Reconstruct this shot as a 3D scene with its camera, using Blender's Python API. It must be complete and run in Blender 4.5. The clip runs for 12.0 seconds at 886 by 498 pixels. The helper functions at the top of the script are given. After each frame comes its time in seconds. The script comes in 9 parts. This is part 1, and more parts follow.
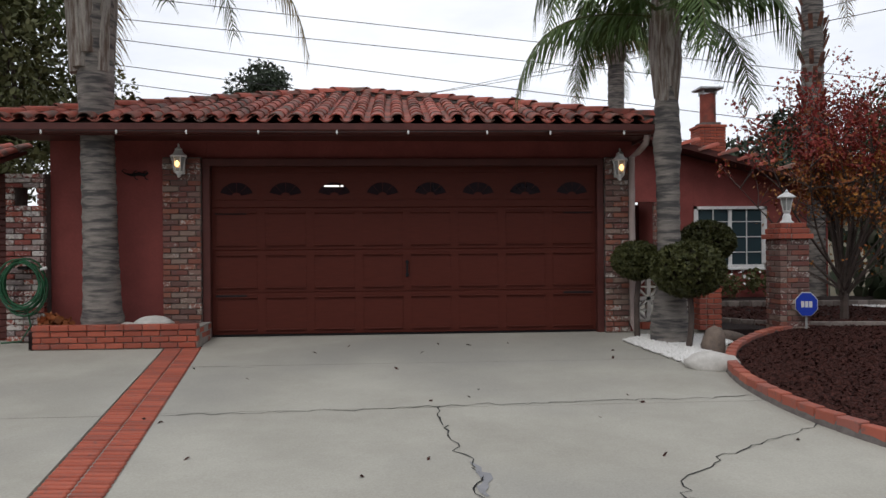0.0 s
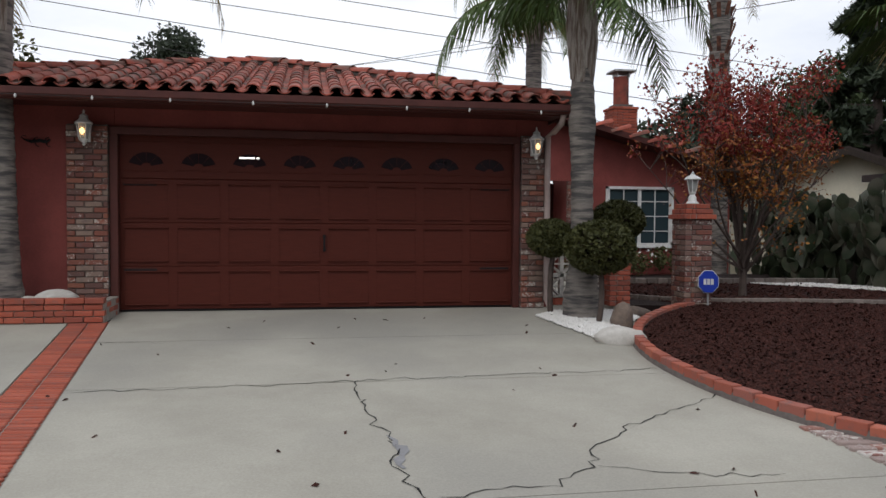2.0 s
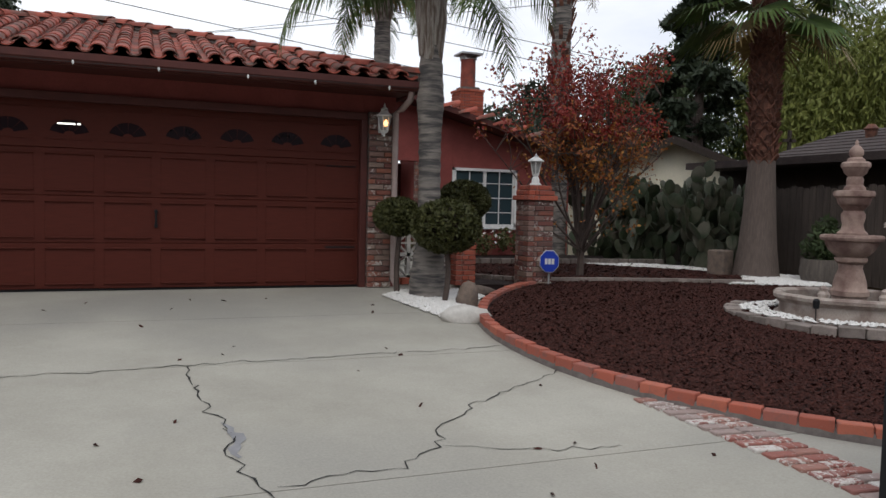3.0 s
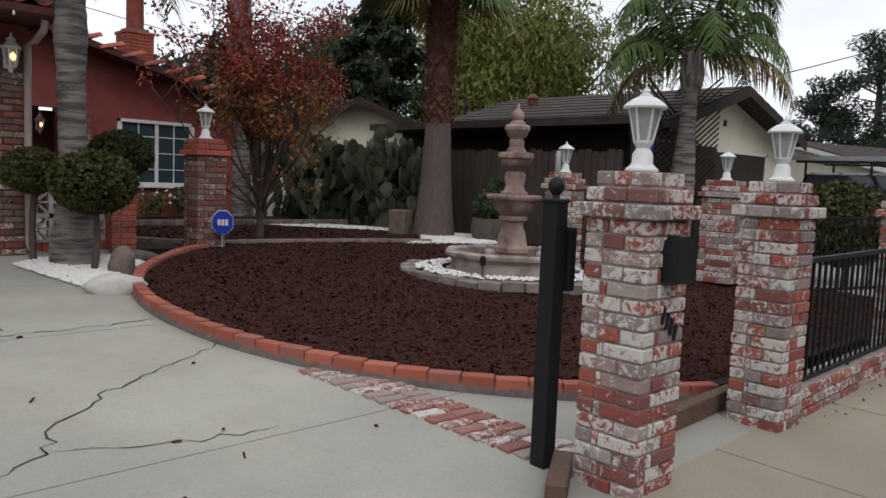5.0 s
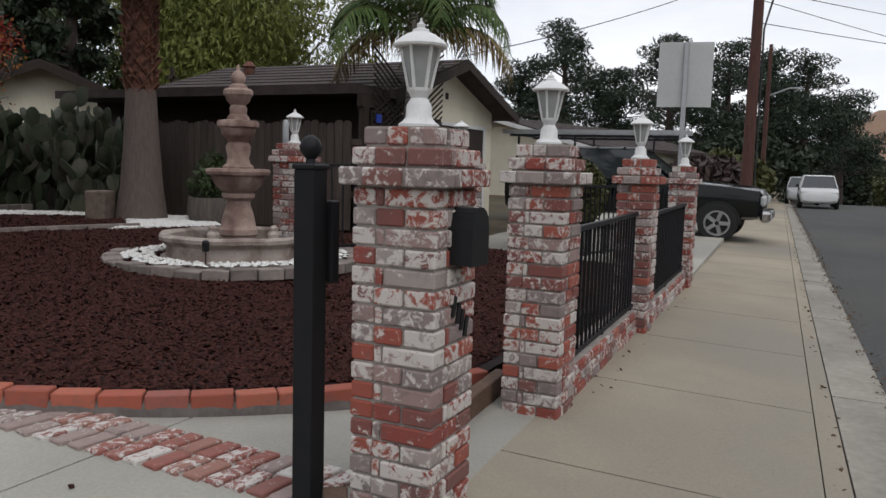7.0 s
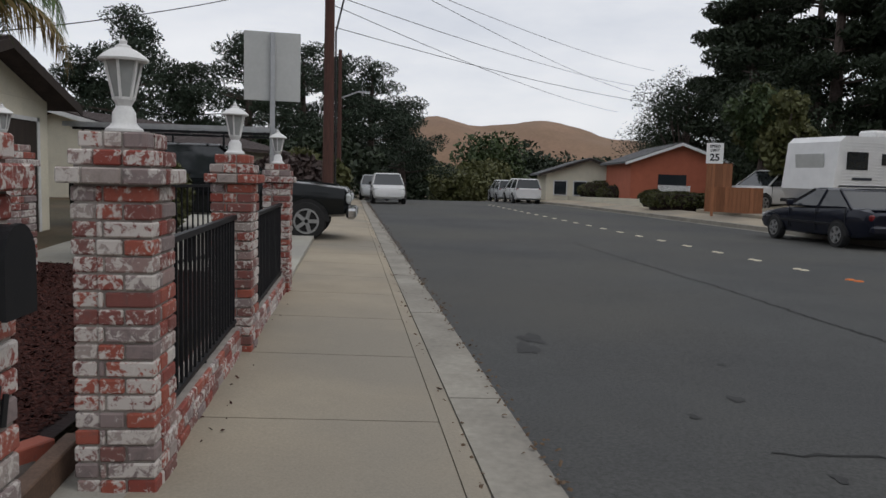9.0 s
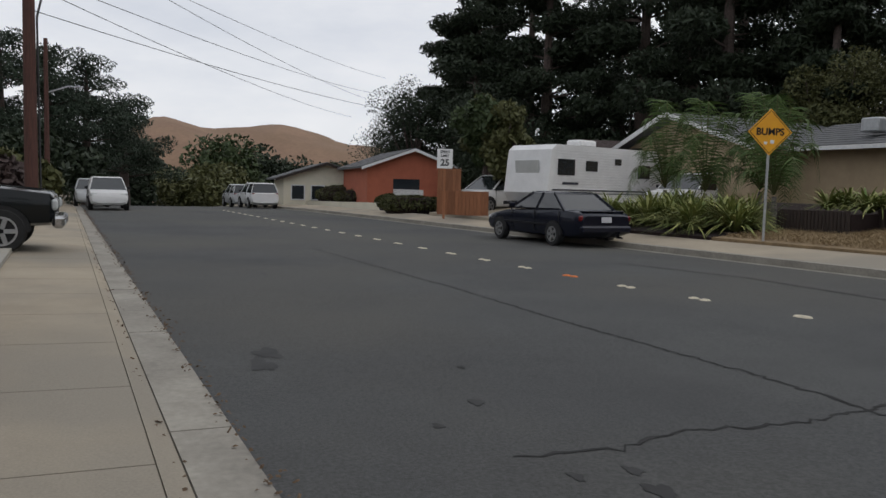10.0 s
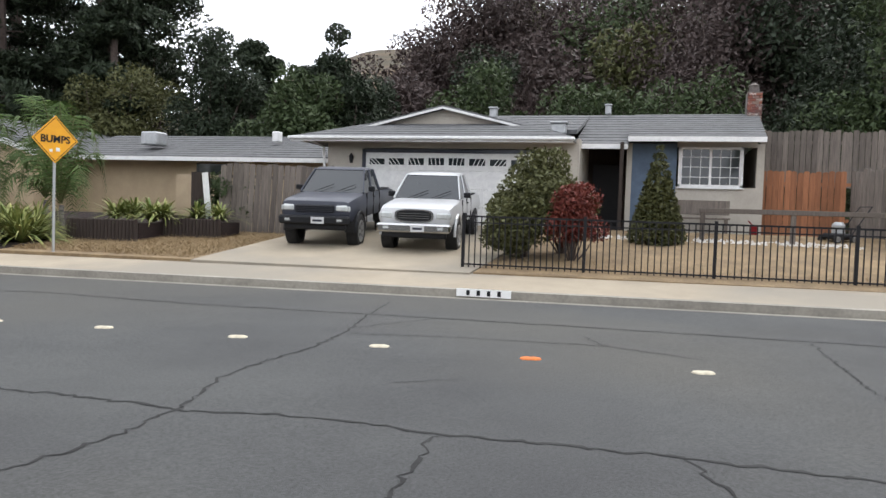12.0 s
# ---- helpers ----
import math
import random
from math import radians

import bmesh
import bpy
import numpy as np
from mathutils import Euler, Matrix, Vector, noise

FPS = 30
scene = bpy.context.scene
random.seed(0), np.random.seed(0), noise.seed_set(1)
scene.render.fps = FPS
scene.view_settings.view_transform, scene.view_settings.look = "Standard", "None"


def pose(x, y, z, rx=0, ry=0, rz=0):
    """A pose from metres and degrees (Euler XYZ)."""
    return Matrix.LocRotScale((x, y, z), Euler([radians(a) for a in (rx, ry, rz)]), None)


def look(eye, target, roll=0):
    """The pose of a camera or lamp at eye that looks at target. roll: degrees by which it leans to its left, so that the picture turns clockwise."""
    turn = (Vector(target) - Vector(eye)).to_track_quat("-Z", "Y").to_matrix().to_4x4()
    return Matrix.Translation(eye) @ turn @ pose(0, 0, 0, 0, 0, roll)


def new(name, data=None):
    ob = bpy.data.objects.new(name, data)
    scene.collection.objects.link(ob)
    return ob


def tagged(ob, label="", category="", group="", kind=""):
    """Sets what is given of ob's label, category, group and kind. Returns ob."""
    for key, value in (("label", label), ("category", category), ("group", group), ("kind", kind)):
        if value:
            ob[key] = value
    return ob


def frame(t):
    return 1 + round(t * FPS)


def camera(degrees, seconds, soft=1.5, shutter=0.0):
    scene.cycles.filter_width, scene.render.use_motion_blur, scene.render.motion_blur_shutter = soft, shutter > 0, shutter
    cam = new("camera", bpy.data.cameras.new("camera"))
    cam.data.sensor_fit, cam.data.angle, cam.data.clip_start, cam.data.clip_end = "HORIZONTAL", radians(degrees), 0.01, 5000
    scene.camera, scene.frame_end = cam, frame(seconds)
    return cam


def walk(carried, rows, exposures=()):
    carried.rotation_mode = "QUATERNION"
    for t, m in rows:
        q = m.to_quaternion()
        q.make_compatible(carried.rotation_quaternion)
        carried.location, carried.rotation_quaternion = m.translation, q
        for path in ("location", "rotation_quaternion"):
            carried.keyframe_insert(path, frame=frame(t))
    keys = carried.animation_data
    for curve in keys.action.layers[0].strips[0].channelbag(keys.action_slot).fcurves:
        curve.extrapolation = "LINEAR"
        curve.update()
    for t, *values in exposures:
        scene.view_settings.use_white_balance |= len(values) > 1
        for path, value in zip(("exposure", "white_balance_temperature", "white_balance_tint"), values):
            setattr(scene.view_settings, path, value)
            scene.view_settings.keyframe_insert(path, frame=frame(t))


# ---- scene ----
cam = camera(59.94, 12.0)
PATH = [
    (0, (-0.175, -9.579, 1.077), (-0.045, -7.584, 1.074), -0.45),
    (0.5, (-0.172, -9.578, 1.079), (-0.043, -7.582, 1.066), -0.40),
    (1, (-0.171, -9.583, 1.077), (-0.030, -7.588, 1.051), -0.27),
    (1.5, (-0.165, -9.606, 1.082), (0.043, -7.617, 1.036), -0.10),
    (2, (-0.193, -9.603, 1.080), (0.152, -7.634, 1.013), 0.38),
    (2.5, (-0.219, -9.540, 1.071), (0.318, -7.616, 0.982), 0.93),
    (3, (-0.136, -9.418, 1.036), (0.591, -7.558, 0.927), 1.36),
    (3.5, (0.023, -9.357, 1.030), (0.919, -7.574, 0.899), 1.59),
    (3.7, (0.114, -9.336, 1.025), (1.073, -7.586, 0.887), 1.59),
    (5.3, (0.442, -9.003, 0.962), (1.896, -7.642, 0.779), 2.36),
    (5.5, (0.528, -8.951, 0.934), (2.024, -7.637, 0.753), 2.32),
    (6, (0.662, -8.815, 0.929), (2.264, -7.634, 0.735), 2.07),
    (6.5, (0.799, -8.631, 0.936), (2.497, -7.595, 0.728), 1.76),
    (6.7, (0.842, -8.554, 0.929), (2.581, -7.588, 0.716), 1.77),
    (8.3, (1.360, -8.307, 0.921), (3.335, -8.064, 0.716), 0.60),
    (8.5, (1.423, -8.258, 0.934), (3.409, -8.137, 0.730), 1.00),
    (8.8, (1.563, -8.225, 0.934), (3.553, -8.282, 0.737), 1.77),
    (9, (1.642, -8.220, 0.911), (3.625, -8.392, 0.721), 1.47),
    (9.5, (1.869, -8.232, 0.906), (3.805, -8.703, 0.730), 1.59),
    (10, (1.984, -8.340, 0.897), (3.802, -9.158, 0.736), 1.50),
    (10.5, (2.015, -8.317, 0.922), (3.591, -9.540, 0.779), 1.84),
    (11, (2.010, -8.151, 0.970), (3.239, -9.724, 0.843), 2.05),
    (11.5, (2.056, -8.144, 0.975), (2.923, -9.943, 0.863), 1.93),
    (12, (2.065, -8.244, 0.953), (2.611, -10.166, 0.865), 1.94),
]
walk(cam, [(t, look(eye, target, roll)) for t, eye, target, roll in PATH],
     exposures=[(0, 0.0), (3.7, 0.05), (6.0, 0.05), (8.3, -0.3), (9.5, -0.35), (10.5, -0.3), (11.2, 0.3), (12, 1.05)])

# ---- light: a bright overcast afternoon ----
world = bpy.data.worlds.new("sky")
scene.world = world
world.use_nodes = True
wn = world.node_tree.nodes
wl = world.node_tree.links
wn.clear()
w_out = wn.new("ShaderNodeOutputWorld")
w_bg = wn.new("ShaderNodeBackground")
w_sky = wn.new("ShaderNodeTexSky")
w_sky.sky_type = "NISHITA"
w_sky.sun_disc = False
w_sky.sun_elevation = radians(38)
w_sky.sun_rotation = radians(200)
w_map = wn.new("ShaderNodeMapping")
w_map.inputs["Scale"].default_value = (1.0, 1.0, 3.2)
w_co = wn.new("ShaderNodeTexCoord")
w_noise = wn.new("ShaderNodeTexNoise")
w_noise.inputs["Scale"].default_value = 2.3
w_noise.inputs["Detail"].default_value = 6
w_noise.inputs["Roughness"].default_value = 0.6
w_ramp = wn.new("ShaderNodeValToRGB")
w_ramp.color_ramp.elements[0].position, w_ramp.color_ramp.elements[0].color = 0.3, (6.6, 6.9, 7.6, 1)
w_ramp.color_ramp.elements[1].position, w_ramp.color_ramp.elements[1].color = 0.7, (9.0, 9.05, 9.3, 1)
w_mix = wn.new("ShaderNodeMix")
w_mix.data_type = "RGBA"
w_mix.inputs["Factor"].default_value = 0.92
wl.new(w_co.outputs["Generated"], w_map.inputs["Vector"])
wl.new(w_map.outputs["Vector"], w_noise.inputs["Vector"])
wl.new(w_noise.outputs["Fac"], w_ramp.inputs["Fac"])
wl.new(w_sky.outputs["Color"], w_mix.inputs["A"])
wl.new(w_ramp.outputs["Color"], w_mix.inputs["B"])
wl.new(w_mix.outputs["Result"], w_bg.inputs["Color"])
w_bg.inputs["Strength"].default_value = 0.128
wl.new(w_bg.outputs["Background"], w_out.inputs["Surface"])

sun = new("sun", bpy.data.lights.new("sun", "SUN"))
sun.data.energy, sun.data.angle, sun.data.color = 0.7, radians(25), (1.0, 0.96, 0.9)
sun.matrix_world = look((0, 0, 30), (12, 20, 0))
scene.view_settings.exposure = 0.0


# ---- materials ----
def mat(name, col, col2=None, rough=0.8, metal=0.0, scale=8.0, fine=0.0, bump=0.0, bscale=40.0, rand=0.0, islands=False,
        lo=0.35, hi=0.65, spec=0.4, sweep=(1, 1, 1), emit=0.0, coat=0.0, third=None, tscale=1.0, fscale=0.0):
    """A surface with two scales of variation, optional per-piece variation and fine relief."""
    m = bpy.data.materials.new(name)
    m.use_nodes = True
    n, l = m.node_tree.nodes, m.node_tree.links
    bs = n["Principled BSDF"]
    bs.inputs["Roughness"].default_value = rough
    bs.inputs["Metallic"].default_value = metal
    bs.inputs["Specular IOR Level"].default_value = spec
    bs.inputs["Coat Weight"].default_value = coat
    co = n.new("ShaderNodeTexCoord")
    mp = n.new("ShaderNodeMapping")
    mp.inputs["Scale"].default_value = sweep
    l.new(co.outputs["Object"], mp.inputs["Vector"])
    vec = mp.outputs["Vector"]
    if rand or islands:
        oi = n.new("ShaderNodeNewGeometry") if islands else n.new("ShaderNodeObjectInfo")
        rnd = oi.outputs["Random Per Island"] if islands else oi.outputs["Random"]
        ad = n.new("ShaderNodeVectorMath")
        sc = n.new("ShaderNodeVectorMath")
        sc.operation = "SCALE"
        sc.inputs[0].default_value = (31, 17, 23)
        l.new(rnd, sc.inputs["Scale"])
        l.new(vec, ad.inputs[0])
        l.new(sc.outputs[0], ad.inputs[1])
        vec = ad.outputs[0]
    no = n.new("ShaderNodeTexNoise")
    no.inputs["Scale"].default_value = scale
    no.inputs["Detail"].default_value = 8
    no.inputs["Roughness"].default_value = 0.65
    l.new(vec, no.inputs["Vector"])
    rp = n.new("ShaderNodeValToRGB")
    e = rp.color_ramp.elements
    col2 = col2 or tuple(c * 0.75 for c in col)
    e[0].position, e[0].color = lo, (*col, 1)
    e[1].position, e[1].color = hi, (*col2, 1)
    l.new(no.outputs["Fac"], rp.inputs["Fac"])
    out = rp.outputs["Color"]
    if third:
        n3 = n.new("ShaderNodeTexNoise")
        n3.inputs["Scale"].default_value = tscale
        n3.inputs["Detail"].default_value = 5
        l.new(vec, n3.inputs["Vector"])
        r3 = n.new("ShaderNodeValToRGB")
        r3.color_ramp.elements[0].position, r3.color_ramp.elements[1].position = 0.45, 0.62
        l.new(n3.outputs["Fac"], r3.inputs["Fac"])
        mx = n.new("ShaderNodeMix")
        mx.data_type = "RGBA"
        mx.inputs["B"].default_value = (*third, 1)
        l.new(r3.outputs["Color"], mx.inputs["Factor"])
        l.new(out, mx.inputs["A"])
        out = mx.outputs["Result"]
    if fine:
        nf = n.new("ShaderNodeTexNoise")
        nf.inputs["Scale"].default_value = fscale or scale * 14
        nf.inputs["Detail"].default_value = 3
        l.new(vec, nf.inputs["Vector"])
        mr = n.new("ShaderNodeMapRange")
        mr.inputs["From Min"].default_value, mr.inputs["From Max"].default_value = 0.25, 0.75
        mr.inputs["To Min"].default_value, mr.inputs["To Max"].default_value = 1 - fine, 1 + fine
        l.new(nf.outputs["Fac"], mr.inputs["Value"])
        ml = n.new("ShaderNodeVectorMath")
        ml.operation = "SCALE"
        l.new(out, ml.inputs[0])
        l.new(mr.outputs["Result"], ml.inputs["Scale"])
        out = ml.outputs[0]
    if rand:
        mr2 = n.new("ShaderNodeMapRange")
        mr2.inputs["To Min"].default_value, mr2.inputs["To Max"].default_value = 1 - rand, 1 + rand
        l.new(rnd, mr2.inputs["Value"])
        ml2 = n.new("ShaderNodeVectorMath")
        ml2.operation = "SCALE"
        l.new(out, ml2.inputs[0])
        l.new(mr2.outputs["Result"], ml2.inputs["Scale"])
        out = ml2.outputs[0]
    l.new(out, bs.inputs["Base Color"])
    if bump:
        nb = n.new("ShaderNodeTexNoise")
        nb.inputs["Scale"].default_value = bscale
        nb.inputs["Detail"].default_value = 6
        l.new(vec, nb.inputs["Vector"])
        bp = n.new("ShaderNodeBump")
        bp.inputs["Strength"].default_value = bump
        bp.inputs["Distance"].default_value = 0.01
        l.new(nb.outputs["Fac"], bp.inputs["Height"])
        l.new(bp.outputs["Normal"], bs.inputs["Normal"])
    if emit:
        bs.inputs["Emission Color"].default_value = (*col, 1)
        bs.inputs["Emission Strength"].default_value = emit
    return m


def brick_mat(name, stops, wash=0.0, washcol=(0.47, 0.43, 0.4), grime=(0.1, 0.09, 0.09)):
    """Fired clay, each brick its own tone, with whitewash worn off in flakes."""
    m = bpy.data.materials.new(name)
    m.use_nodes = True
    n, l = m.node_tree.nodes, m.node_tree.links
    bs = n["Principled BSDF"]
    bs.inputs["Roughness"].default_value = 0.9
    oi = n.new("ShaderNodeObjectInfo")
    rp = n.new("ShaderNodeValToRGB")
    rp.color_ramp.interpolation = "CONSTANT"
    while len(rp.color_ramp.elements) < len(stops):
        rp.color_ramp.elements.new(0.5)
    for i, c in enumerate(stops):
        rp.color_ramp.elements[i].position = i / len(stops)
        rp.color_ramp.elements[i].color = (*c, 1)
    l.new(oi.outputs["Random"], rp.inputs["Fac"])
    co = n.new("ShaderNodeTexCoord")
    sc = n.new("ShaderNodeVectorMath")
    sc.operation = "SCALE"
    sc.inputs[0].default_value = (37, 19, 53)
    l.new(oi.outputs["Random"], sc.inputs["Scale"])
    ad = n.new("ShaderNodeVectorMath")
    l.new(co.outputs["Object"], ad.inputs[0])
    l.new(sc.outputs[0], ad.inputs[1])

    def noise_mix(a, colour, scale, lo, hi, bias=0.0, detail=6):
        no = n.new("ShaderNodeTexNoise")
        no.inputs["Scale"].default_value = scale
        no.inputs["Detail"].default_value = detail
        no.inputs["Roughness"].default_value = 0.7
        no.inputs["Distortion"].default_value = 0.6
        l.new(ad.outputs[0], no.inputs["Vector"])
        mr = n.new("ShaderNodeMapRange")
        mr.inputs["From Min"].default_value, mr.inputs["From Max"].default_value = lo, hi
        if bias:
            wn2 = n.new("ShaderNodeTexWhiteNoise")
            wn2.noise_dimensions = "1D"
            l.new(oi.outputs["Random"], wn2.inputs["W"])
            m2 = n.new("ShaderNodeMath")
            m2.operation = "MULTIPLY_ADD"
            m2.inputs[1].default_value = bias
            l.new(wn2.outputs["Value"], m2.inputs[0])
            l.new(no.outputs["Fac"], m2.inputs[2])
            l.new(m2.outputs[0], mr.inputs["Value"])
        else:
            l.new(no.outputs["Fac"], mr.inputs["Value"])
        mx = n.new("ShaderNodeMix")
        mx.data_type = "RGBA"
        mx.inputs["B"].default_value = (*colour, 1)
        l.new(mr.outputs["Result"], mx.inputs["Factor"])
        l.new(a, mx.inputs["A"])
        return mx.outputs["Result"], no

    c, _ = noise_mix(rp.outputs["Color"], grime, 14, 0.52, 0.85)
    if wash:
        c, _ = noise_mix(c, washcol, 27, 0.755 - 0.12 * wash, 0.825 - 0.12 * wash, bias=0.22, detail=9)
    c, nb = noise_mix(c, (0.3, 0.2, 0.17), 60, 0.6, 0.9)
    l.new(c, bs.inputs["Base Color"])
    bp = n.new("ShaderNodeBump")
    bp.inputs["Strength"].default_value = 0.5
    bp.inputs["Distance"].default_value = 0.006
    l.new(nb.outputs["Fac"], bp.inputs["Height"])
    l.new(bp.outputs["Normal"], bs.inputs["Normal"])
    return m


def glass_mat(name, col=(0.02, 0.025, 0.03), rough=0.05):
    m = mat(name, col, col, rough=rough, spec=0.6)
    return m


M = {}
M["stucco"] = mat("stucco_rose", (0.25, 0.064, 0.056), (0.2, 0.05, 0.044), 0.92, scale=2.5, fine=0.08, bump=0.35, bscale=120)
M["door"] = mat("door_brown", (0.088, 0.018, 0.011), (0.07, 0.014, 0.009), 0.6, spec=0.2, scale=5, fine=0.05, bump=0.05, sweep=(1, 1, 12))
# Also on the recessed entry wall, its dark colour painting the recess shade.
M["trim"] = mat("trim_and_recess_shade", (0.09, 0.022, 0.017), (0.065, 0.016, 0.013), 0.6, scale=5, fine=0.06)
M["tile"] = mat("roof_tile", (0.36, 0.088, 0.057), (0.25, 0.056, 0.039), 0.75, scale=7, fine=0.15, rand=0.3, bump=0.2, third=(0.12, 0.07, 0.055), tscale=3)
M["concrete"] = mat("concrete_drive", (0.4, 0.385, 0.335), (0.32, 0.305, 0.262), 0.9, scale=0.9, fine=0.09, fscale=70, bump=0.15, bscale=90, third=(0.29, 0.28, 0.25), tscale=0.35)
M["walk"] = mat("concrete_walk", (0.35, 0.3, 0.225), (0.275, 0.235, 0.178), 0.9, scale=0.8, fine=0.1, fscale=70, bump=0.15, bscale=90, third=(0.24, 0.215, 0.175), tscale=0.3)
M["gutter"] = mat("concrete_gutter", (0.3, 0.28, 0.24), (0.2, 0.185, 0.16), 0.92, scale=1.4, fine=0.12, bump=0.2, bscale=60)
M["asphalt"] = mat("asphalt", (0.068, 0.07, 0.069), (0.048, 0.049, 0.05), 0.93, scale=0.35, fine=0.3, fscale=45, bump=0.6, bscale=120, third=(0.075, 0.073, 0.066), tscale=0.12)
M["patch"] = mat("asphalt_oil", (0.02, 0.02, 0.02), (0.035, 0.035, 0.035), 0.8, scale=4)
M["crack"] = mat("crack_filler", (0.012, 0.012, 0.012), (0.03, 0.03, 0.03), 0.95, scale=3)
M["crackg"] = mat("crack_grey", (0.2, 0.2, 0.21), (0.27, 0.27, 0.28), 0.95, scale=6)
M["mortar"] = mat("mortar", (0.33, 0.3, 0.27), (0.22, 0.2, 0.185), 0.95, scale=12, fine=0.1, bump=0.3)
M["mortar_dark"] = mat("mortar_dark", (0.16, 0.14, 0.13), (0.1, 0.085, 0.08), 0.95, scale=12, fine=0.1, bump=0.3)
M["brick"] = brick_mat("brick_used", [(0.24, 0.06, 0.047), (0.19, 0.085, 0.075), (0.29, 0.2, 0.185), (0.29, 0.075, 0.052), (0.24, 0.19, 0.185), (0.2, 0.07, 0.06), (0.33, 0.28, 0.26), (0.25, 0.06, 0.045), (0.31, 0.085, 0.058)], 1.16, (0.55, 0.51, 0.48))
M["brickg"] = brick_mat("brick_garage", [(0.2, 0.07, 0.05), (0.13, 0.065, 0.055), (0.24, 0.09, 0.06), (0.2, 0.12, 0.1), (0.16, 0.06, 0.05), (0.23, 0.16, 0.13)], 0.45)
M["brickred"] = brick_mat("brick_red", [(0.36, 0.085, 0.05), (0.31, 0.075, 0.045), (0.4, 0.1, 0.06), (0.28, 0.075, 0.05)], 0.0)
M["brickwash"] = brick_mat("brick_paved", [(0.27, 0.1, 0.08), (0.3, 0.15, 0.12), (0.24, 0.1, 0.085), (0.3, 0.23, 0.21)], 1.25, (0.55, 0.52, 0.49))
M["brickkerb"] = brick_mat("brick_kerb", [(0.36, 0.095, 0.06), (0.31, 0.085, 0.055), (0.4, 0.12, 0.075), (0.3, 0.1, 0.075)], 0.0)
M["mulch"] = mat("bark_mulch", (0.07, 0.023, 0.017), (0.012, 0.0045, 0.004), 0.9, spec=0.2, scale=12, islands=True, fine=0.2)
# Also the dark cores that paint shade inside topiary, bush and hedges.
M["soil_and_shade"] = mat("bark_soil_and_shade", (0.017, 0.007, 0.006), (0.009, 0.004, 0.0035), 0.98, scale=14, fine=0.2, bump=0.6)
M["pebble"] = mat("white_pebble", (0.75, 0.74, 0.72), (0.58, 0.57, 0.55), 0.8, scale=20, islands=True, fine=0.1)
M["rock"] = mat("rock_brown", (0.2, 0.15, 0.12), (0.1, 0.08, 0.07), 0.9, scale=7, fine=0.15, bump=0.6, bscale=20)
M["rockpale"] = mat("rock_pale", (0.55, 0.53, 0.5), (0.42, 0.4, 0.37), 0.9, scale=6, fine=0.1, bump=0.4, bscale=25)
M["black"] = mat("black_iron", (0.01, 0.01, 0.012), (0.014, 0.014, 0.016), 0.55, scale=20, fine=0.1, spec=0.2)
M["blackpl"] = mat("black_plastic", (0.01, 0.011, 0.013), (0.014, 0.014, 0.016), 0.5, scale=10, spec=0.2)
M["white"] = mat("white_paint", (0.72, 0.72, 0.71), (0.6, 0.6, 0.6), 0.5, scale=9, fine=0.05)
M["whitewall"] = mat("cream_wall", (0.74, 0.69, 0.56), (0.66, 0.62, 0.5), 0.9, scale=1.5, fine=0.05, bump=0.1)
M["dullwall"] = mat("pale_stucco", (0.43, 0.395, 0.345), (0.37, 0.34, 0.295), 0.9, scale=1.5, fine=0.06, bump=0.1)
# Opaque pale grey paints the light that passes through clear lantern glass.
M["lampglass"] = mat("lamp_glass", (0.36, 0.37, 0.36), (0.25, 0.26, 0.26), 0.12, scale=6, spec=0.6)
M["bulb"] = mat("bulb_glow", (1.0, 0.55, 0.22), (1.0, 0.53, 0.2), 0.5, emit=2.6)
M["litglass"] = mat("lit_glass", (0.75, 0.55, 0.35), (0.7, 0.5, 0.3), 0.25, scale=5, emit=0.35)
M["glass"] = glass_mat("window_glass")
M["doorpane"] = mat("door_pane", (0.012, 0.008, 0.012), (0.02, 0.009, 0.012), 0.15, scale=4)
M["slateboard"] = mat("board_slate", (0.1, 0.14, 0.2), (0.075, 0.105, 0.15), 0.8, scale=4, fine=0.08)
# Glow for the bright line painted onto one garage door pane.
M["tube"] = mat("pane_strip_glow", (1.0, 0.97, 0.9), (1.0, 0.97, 0.9), 0.5, emit=1.6)
M["downpipe"] = mat("pipe_paint", (0.42, 0.34, 0.32), (0.36, 0.28, 0.26), 0.6, scale=6, fine=0.06)
M["curtain"] = glass_mat("window_blue", (0.03, 0.05, 0.06), 0.12)
M["wood"] = mat("wood_fence", (0.085, 0.065, 0.055), (0.05, 0.04, 0.034), 0.9, scale=4, fine=0.2, rand=0.2, bump=0.3, sweep=(6, 6, 0.5))
M["woodgrey"] = mat("wood_grey", (0.17, 0.145, 0.125), (0.1, 0.085, 0.075), 0.9, scale=4, fine=0.2, rand=0.25, bump=0.3, sweep=(6, 6, 0.5))
M["woodred"] = mat("wood_cedar", (0.3, 0.125, 0.06), (0.21, 0.09, 0.045), 0.85, scale=4, fine=0.2, rand=0.2, bump=0.2, sweep=(6, 6, 0.5))
# Also colours the sheet painted for shade in the neighbour's garage.
M["wood_and_shade"] = mat("wood_brown_and_shade", (0.04, 0.028, 0.022), (0.025, 0.018, 0.015), 0.85, scale=4, fine=0.2, sweep=(6, 6, 0.5))
M["lumber"] = mat("lumber_edging", (0.13, 0.08, 0.055), (0.08, 0.05, 0.037), 0.85, scale=5, fine=0.2)
M["shingle"] = mat("shingle_brown", (0.065, 0.048, 0.045), (0.038, 0.028, 0.027), 0.93, scale=3, fine=0.3, bump=0.5, bscale=25)
